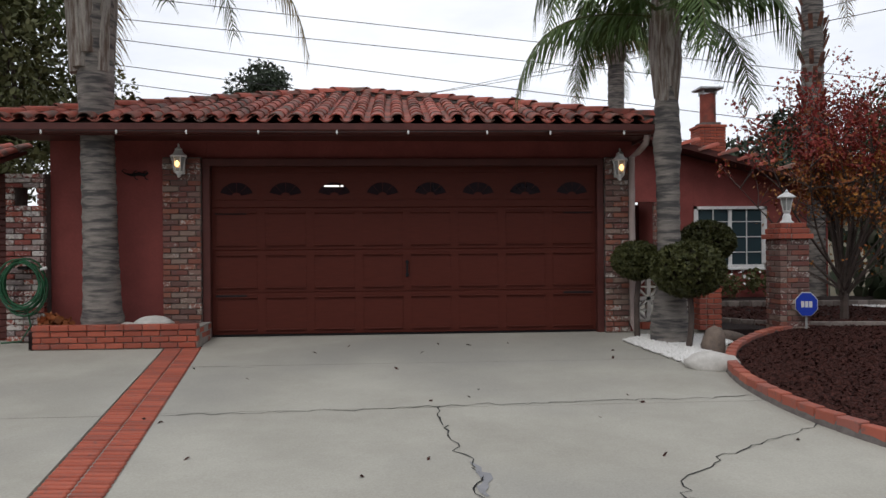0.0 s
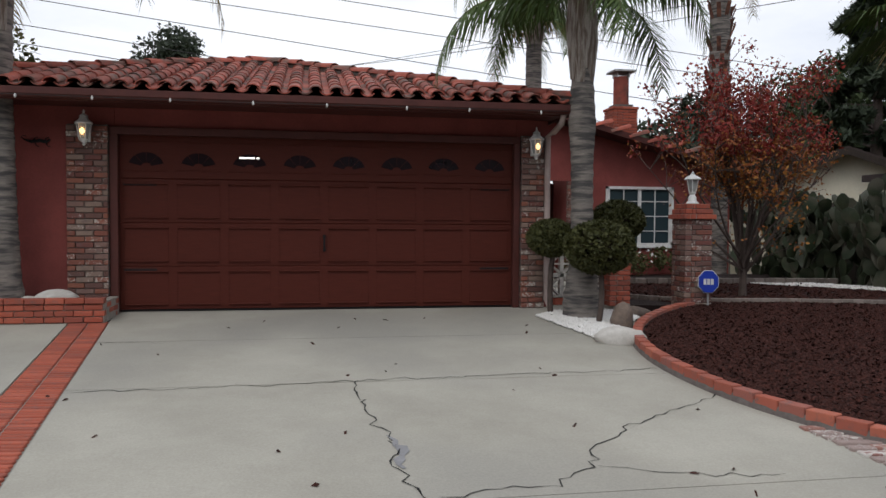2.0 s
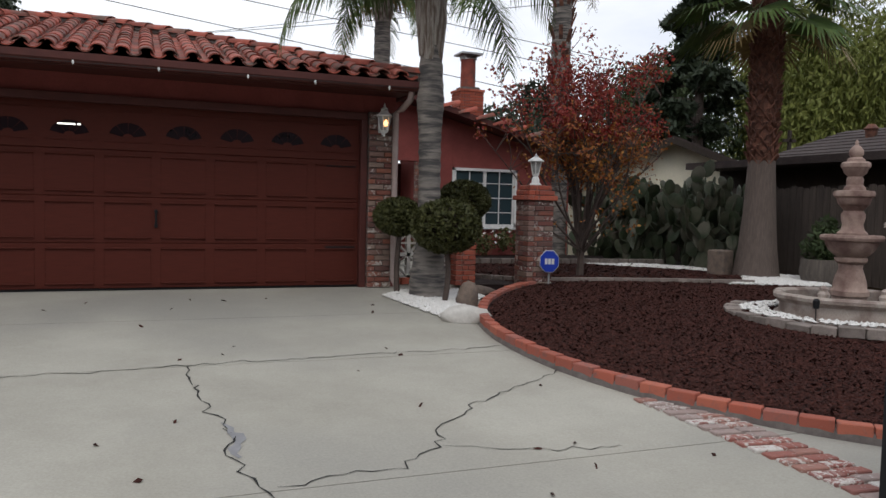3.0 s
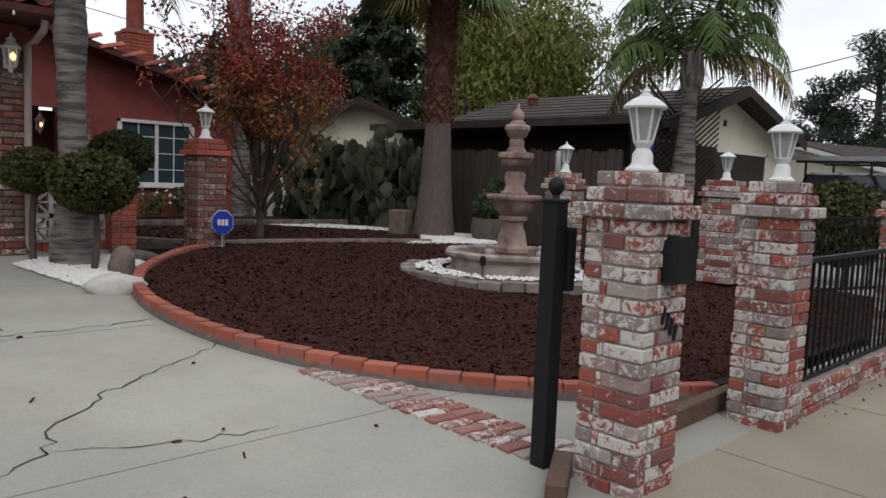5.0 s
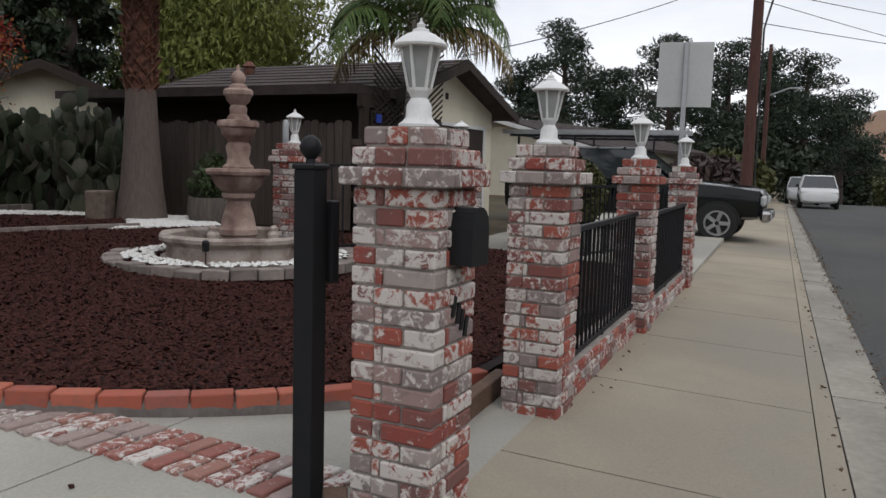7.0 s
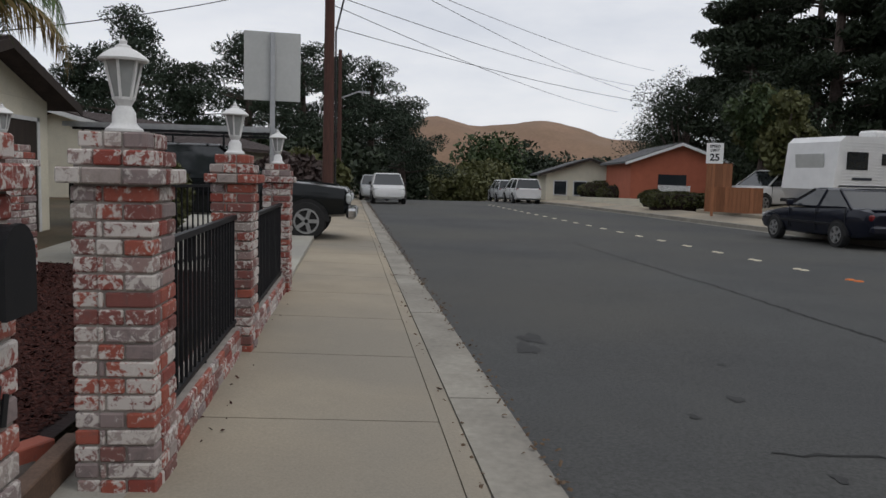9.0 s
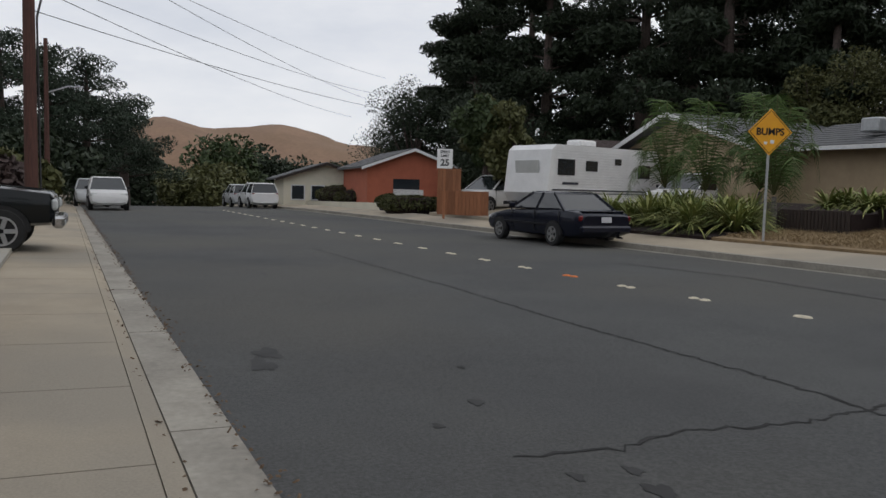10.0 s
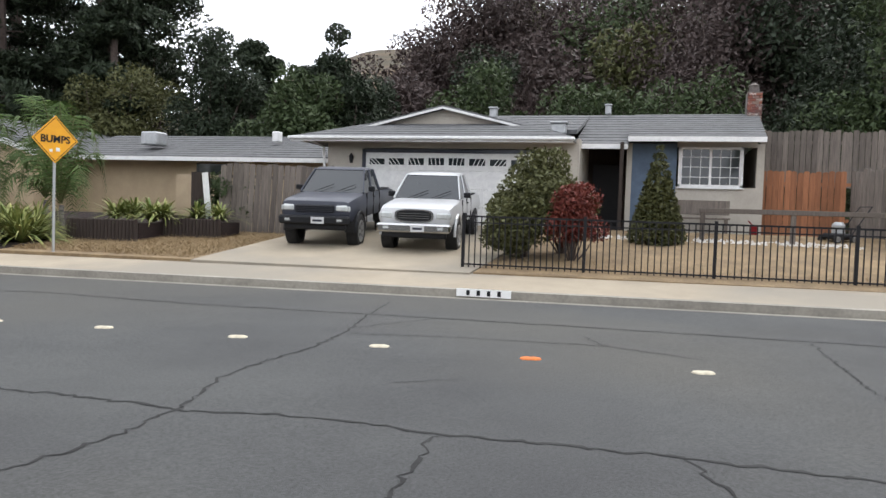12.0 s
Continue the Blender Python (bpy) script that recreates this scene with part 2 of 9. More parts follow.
M["shinglegrey"] = mat("shingle_grey", (0.135, 0.137, 0.142), (0.095, 0.097, 0.1), 0.93, scale=3, fine=0.25, bump=0.5, bscale=25)
M["fountain"] = mat("fountain_stone", (0.4, 0.3, 0.255), (0.27, 0.185, 0.155), 0.85, scale=5, fine=0.12, bump=0.3, third=(0.17, 0.105, 0.09), tscale=4)
M["basin"] = mat("basin_stone", (0.42, 0.37, 0.33), (0.3, 0.24, 0.21), 0.85, scale=6, fine=0.14, bump=0.3, third=(0.2, 0.15, 0.13), tscale=5)
M["edging"] = mat("edging_stone", (0.25, 0.21, 0.19), (0.16, 0.135, 0.12), 0.9, scale=8, fine=0.15, bump=0.4, rand=0.2)
M["palmbark"] = mat("palm_bark", (0.27, 0.24, 0.215), (0.15, 0.135, 0.125), 0.9, scale=4, fine=0.2, bump=0.5, sweep=(1, 1, 7), third=(0.07, 0.066, 0.066), tscale=3.5)
M["palmsheath"] = mat("palm_sheath", (0.34, 0.31, 0.28), (0.2, 0.17, 0.15), 0.85, scale=5, fine=0.2, bump=0.4, sweep=(5, 5, 0.6), third=(0.12, 0.085, 0.065), tscale=5)
M["palmboot"] = mat("palm_boots", (0.2, 0.085, 0.055), (0.07, 0.035, 0.028), 0.9, scale=9, fine=0.2, bump=0.5, islands=True)
M["fanbark"] = mat("palm_fan_bark", (0.15, 0.115, 0.1), (0.1, 0.078, 0.068), 0.92, scale=5, fine=0.2, bump=0.5, sweep=(8, 8, 1))
M["bark"] = mat("tree_bark", (0.1, 0.075, 0.065), (0.06, 0.045, 0.04), 0.92, scale=6, fine=0.2, bump=0.5)
M["pole"] = mat("pole_wood", (0.1, 0.045, 0.035), (0.06, 0.03, 0.025), 0.9, scale=5, fine=0.2, sweep=(5, 5, 0.4))
M["steel"] = mat("galvanised_steel", (0.42, 0.43, 0.44), (0.34, 0.35, 0.36), 0.5, metal=0.6, scale=9)
M["signback"] = mat("sign_back", (0.5, 0.51, 0.5), (0.43, 0.44, 0.43), 0.5, metal=0.2, scale=2, fine=0.03)
M["signwhite"] = mat("sign_white", (0.78, 0.78, 0.77), (0.74, 0.74, 0.73), 0.4, scale=3)
M["signyellow"] = mat("sign_amber", (0.75, 0.36, 0.01), (0.7, 0.32, 0.01), 0.4, scale=3)
M["blue"] = mat("sign_blue", (0.015, 0.05, 0.42), (0.012, 0.04, 0.36), 0.4, scale=3)
M["hose"] = mat("hose_green", (0.02, 0.1, 0.045), (0.015, 0.075, 0.035), 0.4, scale=10)
M["wire"] = mat("wire_black", (0.03, 0.03, 0.032), (0.03, 0.03, 0.032), 0.7)
M["dirt"] = mat("ground_dirt", (0.075, 0.06, 0.035), (0.045, 0.04, 0.025), 0.97, scale=0.6, fine=0.2, bump=0.5, third=(0.11, 0.072, 0.04), tscale=0.12)
M["drygrass"] = mat("dry_grass", (0.25, 0.18, 0.1), (0.15, 0.105, 0.06), 0.95, scale=1.6, fine=0.25, bump=0.6, bscale=50)
M["straw"] = mat("straw", (0.34, 0.25, 0.14), (0.18, 0.13, 0.07), 0.95, scale=20, islands=True, fine=0.2)
M["litter"] = mat("leaf_litter", (0.16, 0.11, 0.07), (0.07, 0.045, 0.03), 0.95, scale=20, islands=True, fine=0.2)
M["hill"] = mat("hill_gold", (0.25, 0.16, 0.105), (0.19, 0.12, 0.082), 1.0, scale=0.02, fine=0.1, third=(0.2, 0.13, 0.085), tscale=0.012)


def leaf_mat(name, a, b, rough=0.6, trans=0.25):
    m = mat(name, a, b, rough, scale=0.9, islands=True, fine=0.25, spec=0.25)
    return m


M["leafdark"] = leaf_mat("leaf_pine", (0.016, 0.026, 0.015), (0.034, 0.046, 0.024))
M["leafpine"] = leaf_mat("leaf_conifer", (0.022, 0.036, 0.024), (0.04, 0.056, 0.034))
M["leafmid"] = leaf_mat("leaf_mid", (0.028, 0.046, 0.018), (0.058, 0.08, 0.03))
M["leafbright"] = leaf_mat("leaf_bright", (0.1, 0.125, 0.025), (0.175, 0.185, 0.045))
M["leafolive"] = leaf_mat("leaf_olive", (0.055, 0.062, 0.022), (0.1, 0.1, 0.038))
M["leafrust"] = leaf_mat("leaf_rust", (0.21, 0.05, 0.022), (0.3, 0.105, 0.03))
M["leafred"] = leaf_mat("leaf_red", (0.19, 0.02, 0.02), (0.26, 0.04, 0.028))
M["leafwine"] = leaf_mat("leaf_wine", (0.1, 0.018, 0.016), (0.16, 0.042, 0.026))
M["leafgold"] = leaf_mat("leaf_gold", (0.36, 0.17, 0.035), (0.3, 0.11, 0.03))
M["leafpurple"] = leaf_mat("leaf_bare", (0.05, 0.035, 0.034), (0.085, 0.062, 0.056))
M["leaftop"] = leaf_mat("leaf_topiary", (0.075, 0.075, 0.022), (0.035, 0.042, 0.016))
M["leafpalm"] = leaf_mat("leaf_palm", (0.045, 0.085, 0.022), (0.08, 0.12, 0.03))
M["leafdry"] = leaf_mat("leaf_palm_dry", (0.26, 0.19, 0.07), (0.19, 0.13, 0.055))
M["leafstrap"] = leaf_mat("leaf_strap", (0.09, 0.14, 0.035), (0.3, 0.29, 0.1))
M["cactus"] = mat("cactus_pad", (0.022, 0.038, 0.018), (0.042, 0.056, 0.027), 0.6, scale=6, islands=True, fine=0.15, third=(0.09, 0.085, 0.06), tscale=2)


# ---- mesh helpers ----
class Build:
    """Collects vertices and faces of one mesh."""

    def __init__(self):
        self.v, self.f = [], []

    def add(self, vs, fs):
        o = len(self.v)
        self.v += [tuple(p) for p in vs]
        self.f += [tuple(i + o for i in q) for q in fs]
        return self

    def box(self, c, s, rz=0.0, bev=0.0, m=None):
        vs, fs = box_data(*s, bev)
        ca, sa = math.cos(rz), math.sin(rz)
        out = []
        for x, y, z in vs:
            if m is not None:
                p = m @ Vector((x, y, z))
                out.append((p.x + c[0], p.y + c[1], p.z + c[2]))
            else:
                out.append((c[0] + x * ca - y * sa, c[1] + x * sa + y * ca, c[2] + z))
        return self.add(out, fs)

    def span(self, a, b, bev=0.0):
        return self.box([(p + q) / 2 for p, q in zip(a, b)], [abs(q - p) for p, q in zip(a, b)], 0, bev)

    def beam(self, a, b, w, h, bev=0.0):
        """A bar of section w x h from a to b."""
        a, b = Vector(a), Vector(b)
        d = b - a
        m = d.to_track_quat("X", "Z").to_matrix()
        return self.box((a + b) / 2, (d.length, w, h), 0, bev, m)

    def lathe(self, prof, n=24, c=(0, 0, 0), cap=True, squash=1.0):
        vs, fs = [], []
        for r, z in prof:
            for i in range(n):
                a = 2 * math.pi * i / n
                vs.append((c[0] + r * math.cos(a), c[1] + r * squash * math.sin(a), c[2] + z))
        for k in range(len(prof) - 1):
            for i in range(n):
                j = (i + 1) % n
                fs.append((k * n + i, k * n + j, (k + 1) * n + j, (k + 1) * n + i))
        if cap:
            fs.append(tuple(reversed(range(n))))
            fs.append(tuple(range((len(prof) - 1) * n, len(prof) * n)))
        return self.add(vs, fs)

    def tube(self, pts, rad, n=8, cap=True):
        pts = [Vector(p) for p in pts]
        if not isinstance(rad, (list, tuple)):
            rad = [rad] * len(pts)
        vs, fs = [], []
        side = None
        for i, p in enumerate(pts):
            d = (pts[min(i + 1, len(pts) - 1)] - pts[max(i - 1, 0)]).normalized()
            if side is None:
                side = d.orthogonal().normalized()
            side = (side - d * side.dot(d)).normalized()
            up = d.cross(side)
            for k in range(n):
                a = 2 * math.pi * k / n
                vs.append(p + (side * math.cos(a) + up * math.sin(a)) * rad[i])
        for i in range(len(pts) - 1):
            for k in range(n):
                j = (k + 1) % n
                fs.append((i * n + k, i * n + j, (i + 1) * n + j, (i + 1) * n + k))
        if cap:
            fs.append(tuple(reversed(range(n))))
            fs.append(tuple(range((len(pts) - 1) * n, len(pts) * n)))
        return self.add(vs, fs)

    def slab(self, poly, z0, z1):
        """An upright prism over a plan polygon; z0 and z1 may be functions of x, y."""
        n = len(poly)
        zb = [z0(x, y) if callable(z0) else z0 for x, y in poly]
        zt = [z1(x, y) if callable(z1) else z1 for x, y in poly]
        vs = [(x, y, z) for (x, y), z in zip(poly, zb)] + [(x, y, z) for (x, y), z in zip(poly, zt)]
        fs = [tuple(range(n, 2 * n)), tuple(reversed(range(n)))]
        fs += [(i, (i + 1) % n, n + (i + 1) % n, n + i) for i in range(n)]
        return self.add(vs, fs)

    def side_prism(self, prof, x0, x1, axis="x"):
        """A prism with a side profile (along, z) swept from x0 to x1 across."""
        n = len(prof)
        if axis == "x":
            vs = [(x0, a, z) for a, z in prof] + [(x1, a, z) for a, z in prof]
        else:
            vs = [(a, x0, z) for a, z in prof] + [(a, x1, z) for a, z in prof]
        fs = [tuple(range(n)), tuple(range(n, 2 * n))]
        fs += [(i, (i + 1) % n, n + (i + 1) % n, n + i) for i in range(n)]
        return self.add(vs, fs)

    def loft(self, rings, cap=True):
        n = len(rings[0])
        vs = [p for r in rings for p in r]
        fs = []
        for k in range(len(rings) - 1):
            for i in range(n):
                j = (i + 1) % n
                fs.append((k * n + i, k * n + j, (k + 1) * n + j, (k + 1) * n + i))
        if cap:
            fs.append(tuple(reversed(range(n))))
            fs.append(tuple(range((len(rings) - 1) * n, len(rings) * n)))
        return self.add(vs, fs)

    def mesh(self, name, material, smooth=False):
        me = bpy.data.meshes.new(name)
        me.from_pydata(self.v, [], self.f)
        bm = bmesh.new()
        bm.from_mesh(me)
        bmesh.ops.recalc_face_normals(bm, faces=bm.faces)
        bm.to_mesh(me)
        bm.free()
        if material:
            me.materials.append(material)
        if smooth:
            me.shade_smooth()
            me.set_sharp_from_angle(angle=radians(38))
        return me


def box_data(sx, sy, sz, b=0.0):
    x, y, z = sx / 2, sy / 2, sz / 2
    if b <= 0:
        vs = [(i, j, k) for k in (-z, z) for j in (-y, y) for i in (-x, x)]
        return vs, [(0, 2, 3, 1), (4, 5, 7, 6), (0, 1, 5, 4), (2, 6, 7, 3), (0, 4, 6, 2), (1, 3, 7, 5)]
    vs, ix = [], {}
    for i in (-1, 1):
        for j in (-1, 1):
            for k in (-1, 1):
                for a in range(3):
                    ix[i, j, k, a] = len(vs)
                    vs.append((i * (x - b * (a != 0)), j * (y - b * (a != 1)), k * (z - b * (a != 2))))
    fs = []
    for a in range(3):
        o = [q for q in range(3) if q != a]
        for s in (-1, 1):
            cyc = []
            for p, q in ((-1, -1), (1, -1), (1, 1), (-1, 1)):
                t = [0, 0, 0]
                t[a], t[o[0]], t[o[1]] = s, p, q
                cyc.append(ix[(*t, a)])
            fs.append(tuple(cyc))
    for a in range(3):
        o = [q for q in range(3) if q != a]
        for p in (-1, 1):
            for q in (-1, 1):
                e = []
                for s, w in ((-1, 0), (1, 0), (1, 1), (-1, 1)):
                    t = [0, 0, 0]
                    t[a], t[o[0]], t[o[1]] = s, p, q
                    e.append(ix[(*t, o[w])])
                fs.append(tuple(e))
    for i in (-1, 1):
        for j in (-1, 1):
            for k in (-1, 1):
                fs.append((ix[i, j, k, 0], ix[i, j, k, 1], ix[i, j, k, 2]))
    return vs, fs


def part(name, b, material, parent, label="", smooth=False, kind=""):
    ob = new(name, b.mesh(name, material, smooth))
    ob.parent = parent
    if label:
        ob["label"] = label
    if kind:
        ob["kind"] = kind
    return ob


def thing(name, label, category, at=(0, 0, 0), rz=0.0, group="", kind=""):
    ob = new(name)
    ob.empty_display_size = 0.1
    ob.matrix_basis = pose(*at, 0, 0, rz)
    return tagged(ob, label, category, group, kind)


def solid(name, b, material, label, category, at=(0, 0, 0), rz=0.0, group="", kind="", smooth=False):
    ob = new(name, b.mesh(name, material, smooth))
    ob.matrix_basis = pose(*at, 0, 0, rz)
    return tagged(ob, label, category, group, kind)


def piece(name, me, parent, m):
    ob = bpy.data.objects.new(name, me)
    scene.collection.objects.link(ob)
    ob.parent = parent
    ob.matrix_basis = m
    return ob


rng = np.random.default_rng(7)


def raw_mesh(name, v, f, material):
    """A mesh straight from arrays, for leaves, chips and other countless pieces."""
    me = bpy.data.meshes.new(name)
    me.from_pydata(v.tolist(), [], f.tolist())
    me.materials.append(material)
    return me


def leaf_cloud(centers, radii, n, size, squash=1.0, aspect=0.5, droop=0.0, shell=0.0, seed=0):
    """Small bent leaves scattered in clumps: two triangles a leaf."""
    r = np.random.default_rng(seed + 11)
    centers, radii = np.array(centers, float), np.array(radii, float)
    k = r.choice(len(centers), n, p=radii ** 2 / (radii ** 2).sum())
    d = r.normal(size=(n, 3))
    d /= np.linalg.norm(d, axis=1)[:, None]
    rad = (shell + (1 - shell) * r.random(n) ** 0.45) * radii[k]
    d2 = d * rad[:, None]
    d2[:, 2] *= squash
    p = centers[k] + d2
    a = r.normal(size=(n, 3)) + d * 0.4
    a[:, 2] -= droop
    a /= np.linalg.norm(a, axis=1)[:, None]
    b = np.cross(a, r.normal(size=(n, 3)))
    b /= np.linalg.norm(b, axis=1)[:, None] + 1e-9
    s = size * (0.6 + 0.8 * r.random(n))[:, None]
    v = np.stack([p - a * s, p + b * s * aspect, p + a * s, p - b * s * aspect], 1).reshape(-1, 3)
    i = np.arange(n)[:, None] * 4
    f = i + np.array([0, 1, 2, 3])
    return v, f


def limb(b, a, c, r0, r1, bend=0.1, n=5, k=6):
    """A crooked tapered branch from a to c."""
    a, c = Vector(a), Vector(c)
    pts, rr = [], []
    off = Vector((random.uniform(-1, 1), random.uniform(-1, 1), random.uniform(-0.3, 0.6))) * bend * (c - a).length
    for i in range(n + 1):
        t = i / n
        pts.append(a.lerp(c, t) + off * math.sin(math.pi * t))
        rr.append(r0 + (r1 - r0) * t)
    b.tube(pts, rr, k)
    return pts

# ---- the street's own frame: u along it, v towards the house, h above the asphalt ----
SA = radians(2.0)


def road_z(u):
    return -0.46 - 0.0065 * u - 0.0006 * max(u - 38, 0) ** 2


def st(u, v, h=0.0):
    return (5 + u * math.cos(SA) - v * math.sin(SA), -9.05 + u * math.sin(SA) + v * math.cos(SA), road_z(min(u, 130)) + h)


def drive_z(x, y):
    return 0.05 * min(y, 0.0)


def far_z(y):
    if y > -22.9:
        return -0.28 + 0.085 * (-21.3 - y)
    if y > -27:
        return -0.14 + 0.085 * (-22.9 - y)
    return 0.2085 + 0.14 * min(-27 - y, 4)


def strip(us, v0, v1, h0, h1, thick=0.25):
    """A band along the street between v0 and v1, with its sides."""
    b = Build()
    rings = []
    for u in us:
        rings.append([st(u, v0, h0), st(u, v1, h1), st(u, v1, h1 - thick), st(u, v0, h0 - thick)])
    return b.loft(rings)


def ground_z(x, y):
    u = (x - 5) * math.cos(SA) + (y + 9.05) * math.sin(SA)
    v = -(x - 5) * math.sin(SA) + (y + 9.05) * math.cos(SA)
    rz = road_z(min(max(u, -60), 110))
    if v > 1.5:
        z = rz * max(0, 1 - (v - 1.5) / 6.0) * 0.8 - 0.2 + min(max(x - 30, 0), 60) * -0.03
        z += max(0, y - 40) * 0.05
    elif v > -12.5:
        z = rz - 0.3
    else:
        d = -12.5 - v
        z = rz + min(d, 9) * 0.085 - 0.12
        if d > 22:
            z += (d - 22) * 0.34 * (1 if x < 45 else max(0.12, 1 - (x - 45) / 45))
        z = min(z, 26)
    return z


us = [-60, -30, -15, 0, 8, 16, 24, 32, 38, 42, 46, 50, 55, 60, 70, 80, 100, 130]
ground = Build()
gx = sorted({*range(-1200, -100, 220), *range(-100, 140, 5), *range(140, 1500, 150)})
gy = sorted({*range(-1200, -140, 200), *range(-140, 80, 5), *range(80, 1200, 180)})
gv = [(x, y, ground_z(x, y)) for y in gy for x in gx]
nx = len(gx)
ground.add(gv, [(j * nx + i, j * nx + i + 1, (j + 1) * nx + i + 1, (j + 1) * nx + i) for j in range(len(gy) - 1) for i in range(nx - 1)])
solid("ground", ground, M["dirt"], "bare brown soil and dry ground", "ground", kind="structure", smooth=True)

solid("road", strip(us, -12.0, 0.0, 0, 0), M["asphalt"], "worn grey asphalt street with cracks", "road", kind="structure")
gut = thing("gutter", "stained concrete gutter pan with joints", "gutter", kind="structure")
for k in range(32):
    u0 = -14 + k * 3.05
    part("gutter_slab", strip([u0 + 0.008, u0 + 1.5, u0 + 3.042], 0.0, 0.325, 0.012, 0.02), M["gutter"], gut)
solid("kerb_edge", strip(us, 0.333, 0.45, 0.015, 0.05), M["walk"], "low rounded concrete kerb edge", "kerb", kind="structure")
pav = thing("pavement", "tan concrete pavement slabs with scored joints", "pavement", kind="structure")
for k in range(64):
    u0 = -13.0 + k * 1.52
    part("pavement_slab", strip([u0 + 0.006, u0 + 1.514], 0.457, 1.8, 0.052, 0.1), M["walk"], pav)

# far side of the street
solid("kerb_far", strip(us, -12.16, -12.004, 0.15, 0.14), M["gutter"], "grey concrete kerb across the street", "kerb", kind="structure")
solid("pavement_far", strip(us, -13.7, -12.164, 0.3, 0.15), M["walk"], "pale concrete pavement across the street", "pavement", kind="structure")
solid("gutter_line", strip(us, -11.99, -11.8, 0.006, 0.006, 0.02), M["gutter"], "pale strip of concrete gutter", "gutter", kind="structure")

# driveway slabs in front of the garage, cut by joints
drive = thing("driveway", "pale concrete driveway with joints and cracks", "driveway", kind="structure")


def ybot(x):
    return -7.47 + (x - 3) * math.tan(SA)


def drive_top(x, y):
    return drive_z(x, y)


joints_y = [0.02, -1.78, -3.55, -5.9]


def xr(y):
    """East edge of the brick strip."""
    return -2.36 + 0.13 * (-0.55 - y) - 0.1 * max(0, 0.6 + y / 2) ** 2


def xl(y):
    """West edge of the brick strip."""
    return xr(y) - 0.43


def edge(fx, y0, y1, n=8):
    return [(fx(y0 + (y1 - y0) * i / n), y0 + (y1 - y0) * i / n) for i in range(n + 1)]


low = lambda x, y: drive_z(x, y) - 0.2
for y0, y1 in zip(joints_y, joints_y[1:] + [-7.47]):
    y0, y1 = y0 - 0.005, y1 + 0.005
    if y1 < -7:
        poly = [(xr(y1), ybot(xr(y1))), (5.02, ybot(5.02)), (5.02, -6.5), (3.9, y0)] + edge(xr, y0, y1)[:-1]
        part("drive_slab", Build().slab(poly, low, drive_top), M["concrete"], drive)
    elif y0 > 0:
        part("drive_slab", Build().slab([(xr(y1), y1), (3.6, y1), (3.6, y0), (-2.44, y0), (-2.44, -0.5), (xr(-0.55), -0.55)], low, drive_top), M["concrete"], drive)
    else:
        part("drive_slab", Build().slab([(3.6, y1), (3.6, y0)] + edge(xr, y0, y1), low, drive_top), M["concrete"], drive)
for y0, y1 in ((-0.72, -3.6), (-3.612, -7.6)):
    part("drive_slab", Build().slab([(-9, y1), (-9, y0)] + edge(xl, y0, y1), low, drive_top), M["concrete"], drive)
part("drive_slab", Build().slab([(-9, -0.73), (-4.26, -0.73), (-4.26, 0.3), (-9, 0.3)], low, drive_top), M["concrete"], drive)
part("porch_slab", Build().slab([(2.9, 0.03), (3.8, 0.03), (4.6, 2.0), (4.6, 6.0), (2.9, 6.0)], -0.2, 0.0), M["concrete"], drive)


def crack(name, pts, width, material, zf, label, seed=1):
    """A ragged ribbon laid a few millimetres proud of the surface."""
    r = random.Random(seed)
    fine = []
    for (x0, y0), (x1, y1) in zip(pts, pts[1:]):
        d = math.hypot(x1 - x0, y1 - y0)
        k = max(2, int(d / 0.07))
        for i in range(k):
            t = i / k
            fine.append((x0 + (x1 - x0) * t + r.gauss(0, 0.02), y0 + (y1 - y0) * t + r.gauss(0, 0.02)))
    fine.append(pts[-1])
    b = Build()
    vs = []
    for i, (x, y) in enumerate(fine):
        x2, y2 = fine[min(i + 1, len(fine) - 1)]
        x1, y1 = fine[max(i - 1, 0)]
        d = math.hypot(x2 - x1, y2 - y1) or 1
        px, py = -(y2 - y1) / d, (x2 - x1) / d
        w = width * r.uniform(0.3, 1.2) * (0.4 if i in (0, len(fine) - 1) else 1)
        for s in (1, -1):
            vs.append((x + px * w * s, y + py * w * s, zf(x, y) + 0.004))
    b.add(vs, [(2 * i, 2 * i + 1, 2 * i + 3, 2 * i + 2) for i in range(len(fine) - 1)])
    return solid(name, b, material, label, "crack", kind="structure")


dz = lambda x, y: drive_z(x, y)
crack("crack_drive", [(0.15, -3.5), (0.2, -4.2), (0.28, -4.72), (0.33, -5.1), (0.3, -5.4), (0.36, -5.75), (0.45, -6.2)], 0.007, M["crack"], dz, "dark jagged crack in the driveway", 2)
crack("crack_drive", [(2.94, -4.22), (2.04, -4.76), (1.49, -5.28), (1.35, -5.53), (1.02, -5.81), (0.71, -5.79), (0.45, -5.86)], 0.006, M["crack"], dz, "dark jagged crack in the driveway", 3)
crack("crack_drive", [(1.4, -5.55), (1.9, -5.75), (2.4, -5.8)], 0.004, M["crack"], dz, "hairline crack in the driveway", 4)
crack("crack_drive", [(-2.2, -1.79), (-1.9, -1.82), (-1.55, -1.87)], 0.006, M["crack"], dz, "hairline crack along a joint", 7)
crack("crack_fill", [(0.31, -4.85), (0.33, -5.1), (0.33, -5.45)], 0.035, M["crackg"], dz, "grey filler smeared along a crack", 5)
crack("crack_drive", [(-2.0, -3.64), (-1.2, -3.6), (-0.5, -3.56), (0.15, -3.53), (0.9, -3.49), (1.9, -3.44), (2.84, -3.4)], 0.007, M["crack"], dz, "hairline crack along a joint", 6)


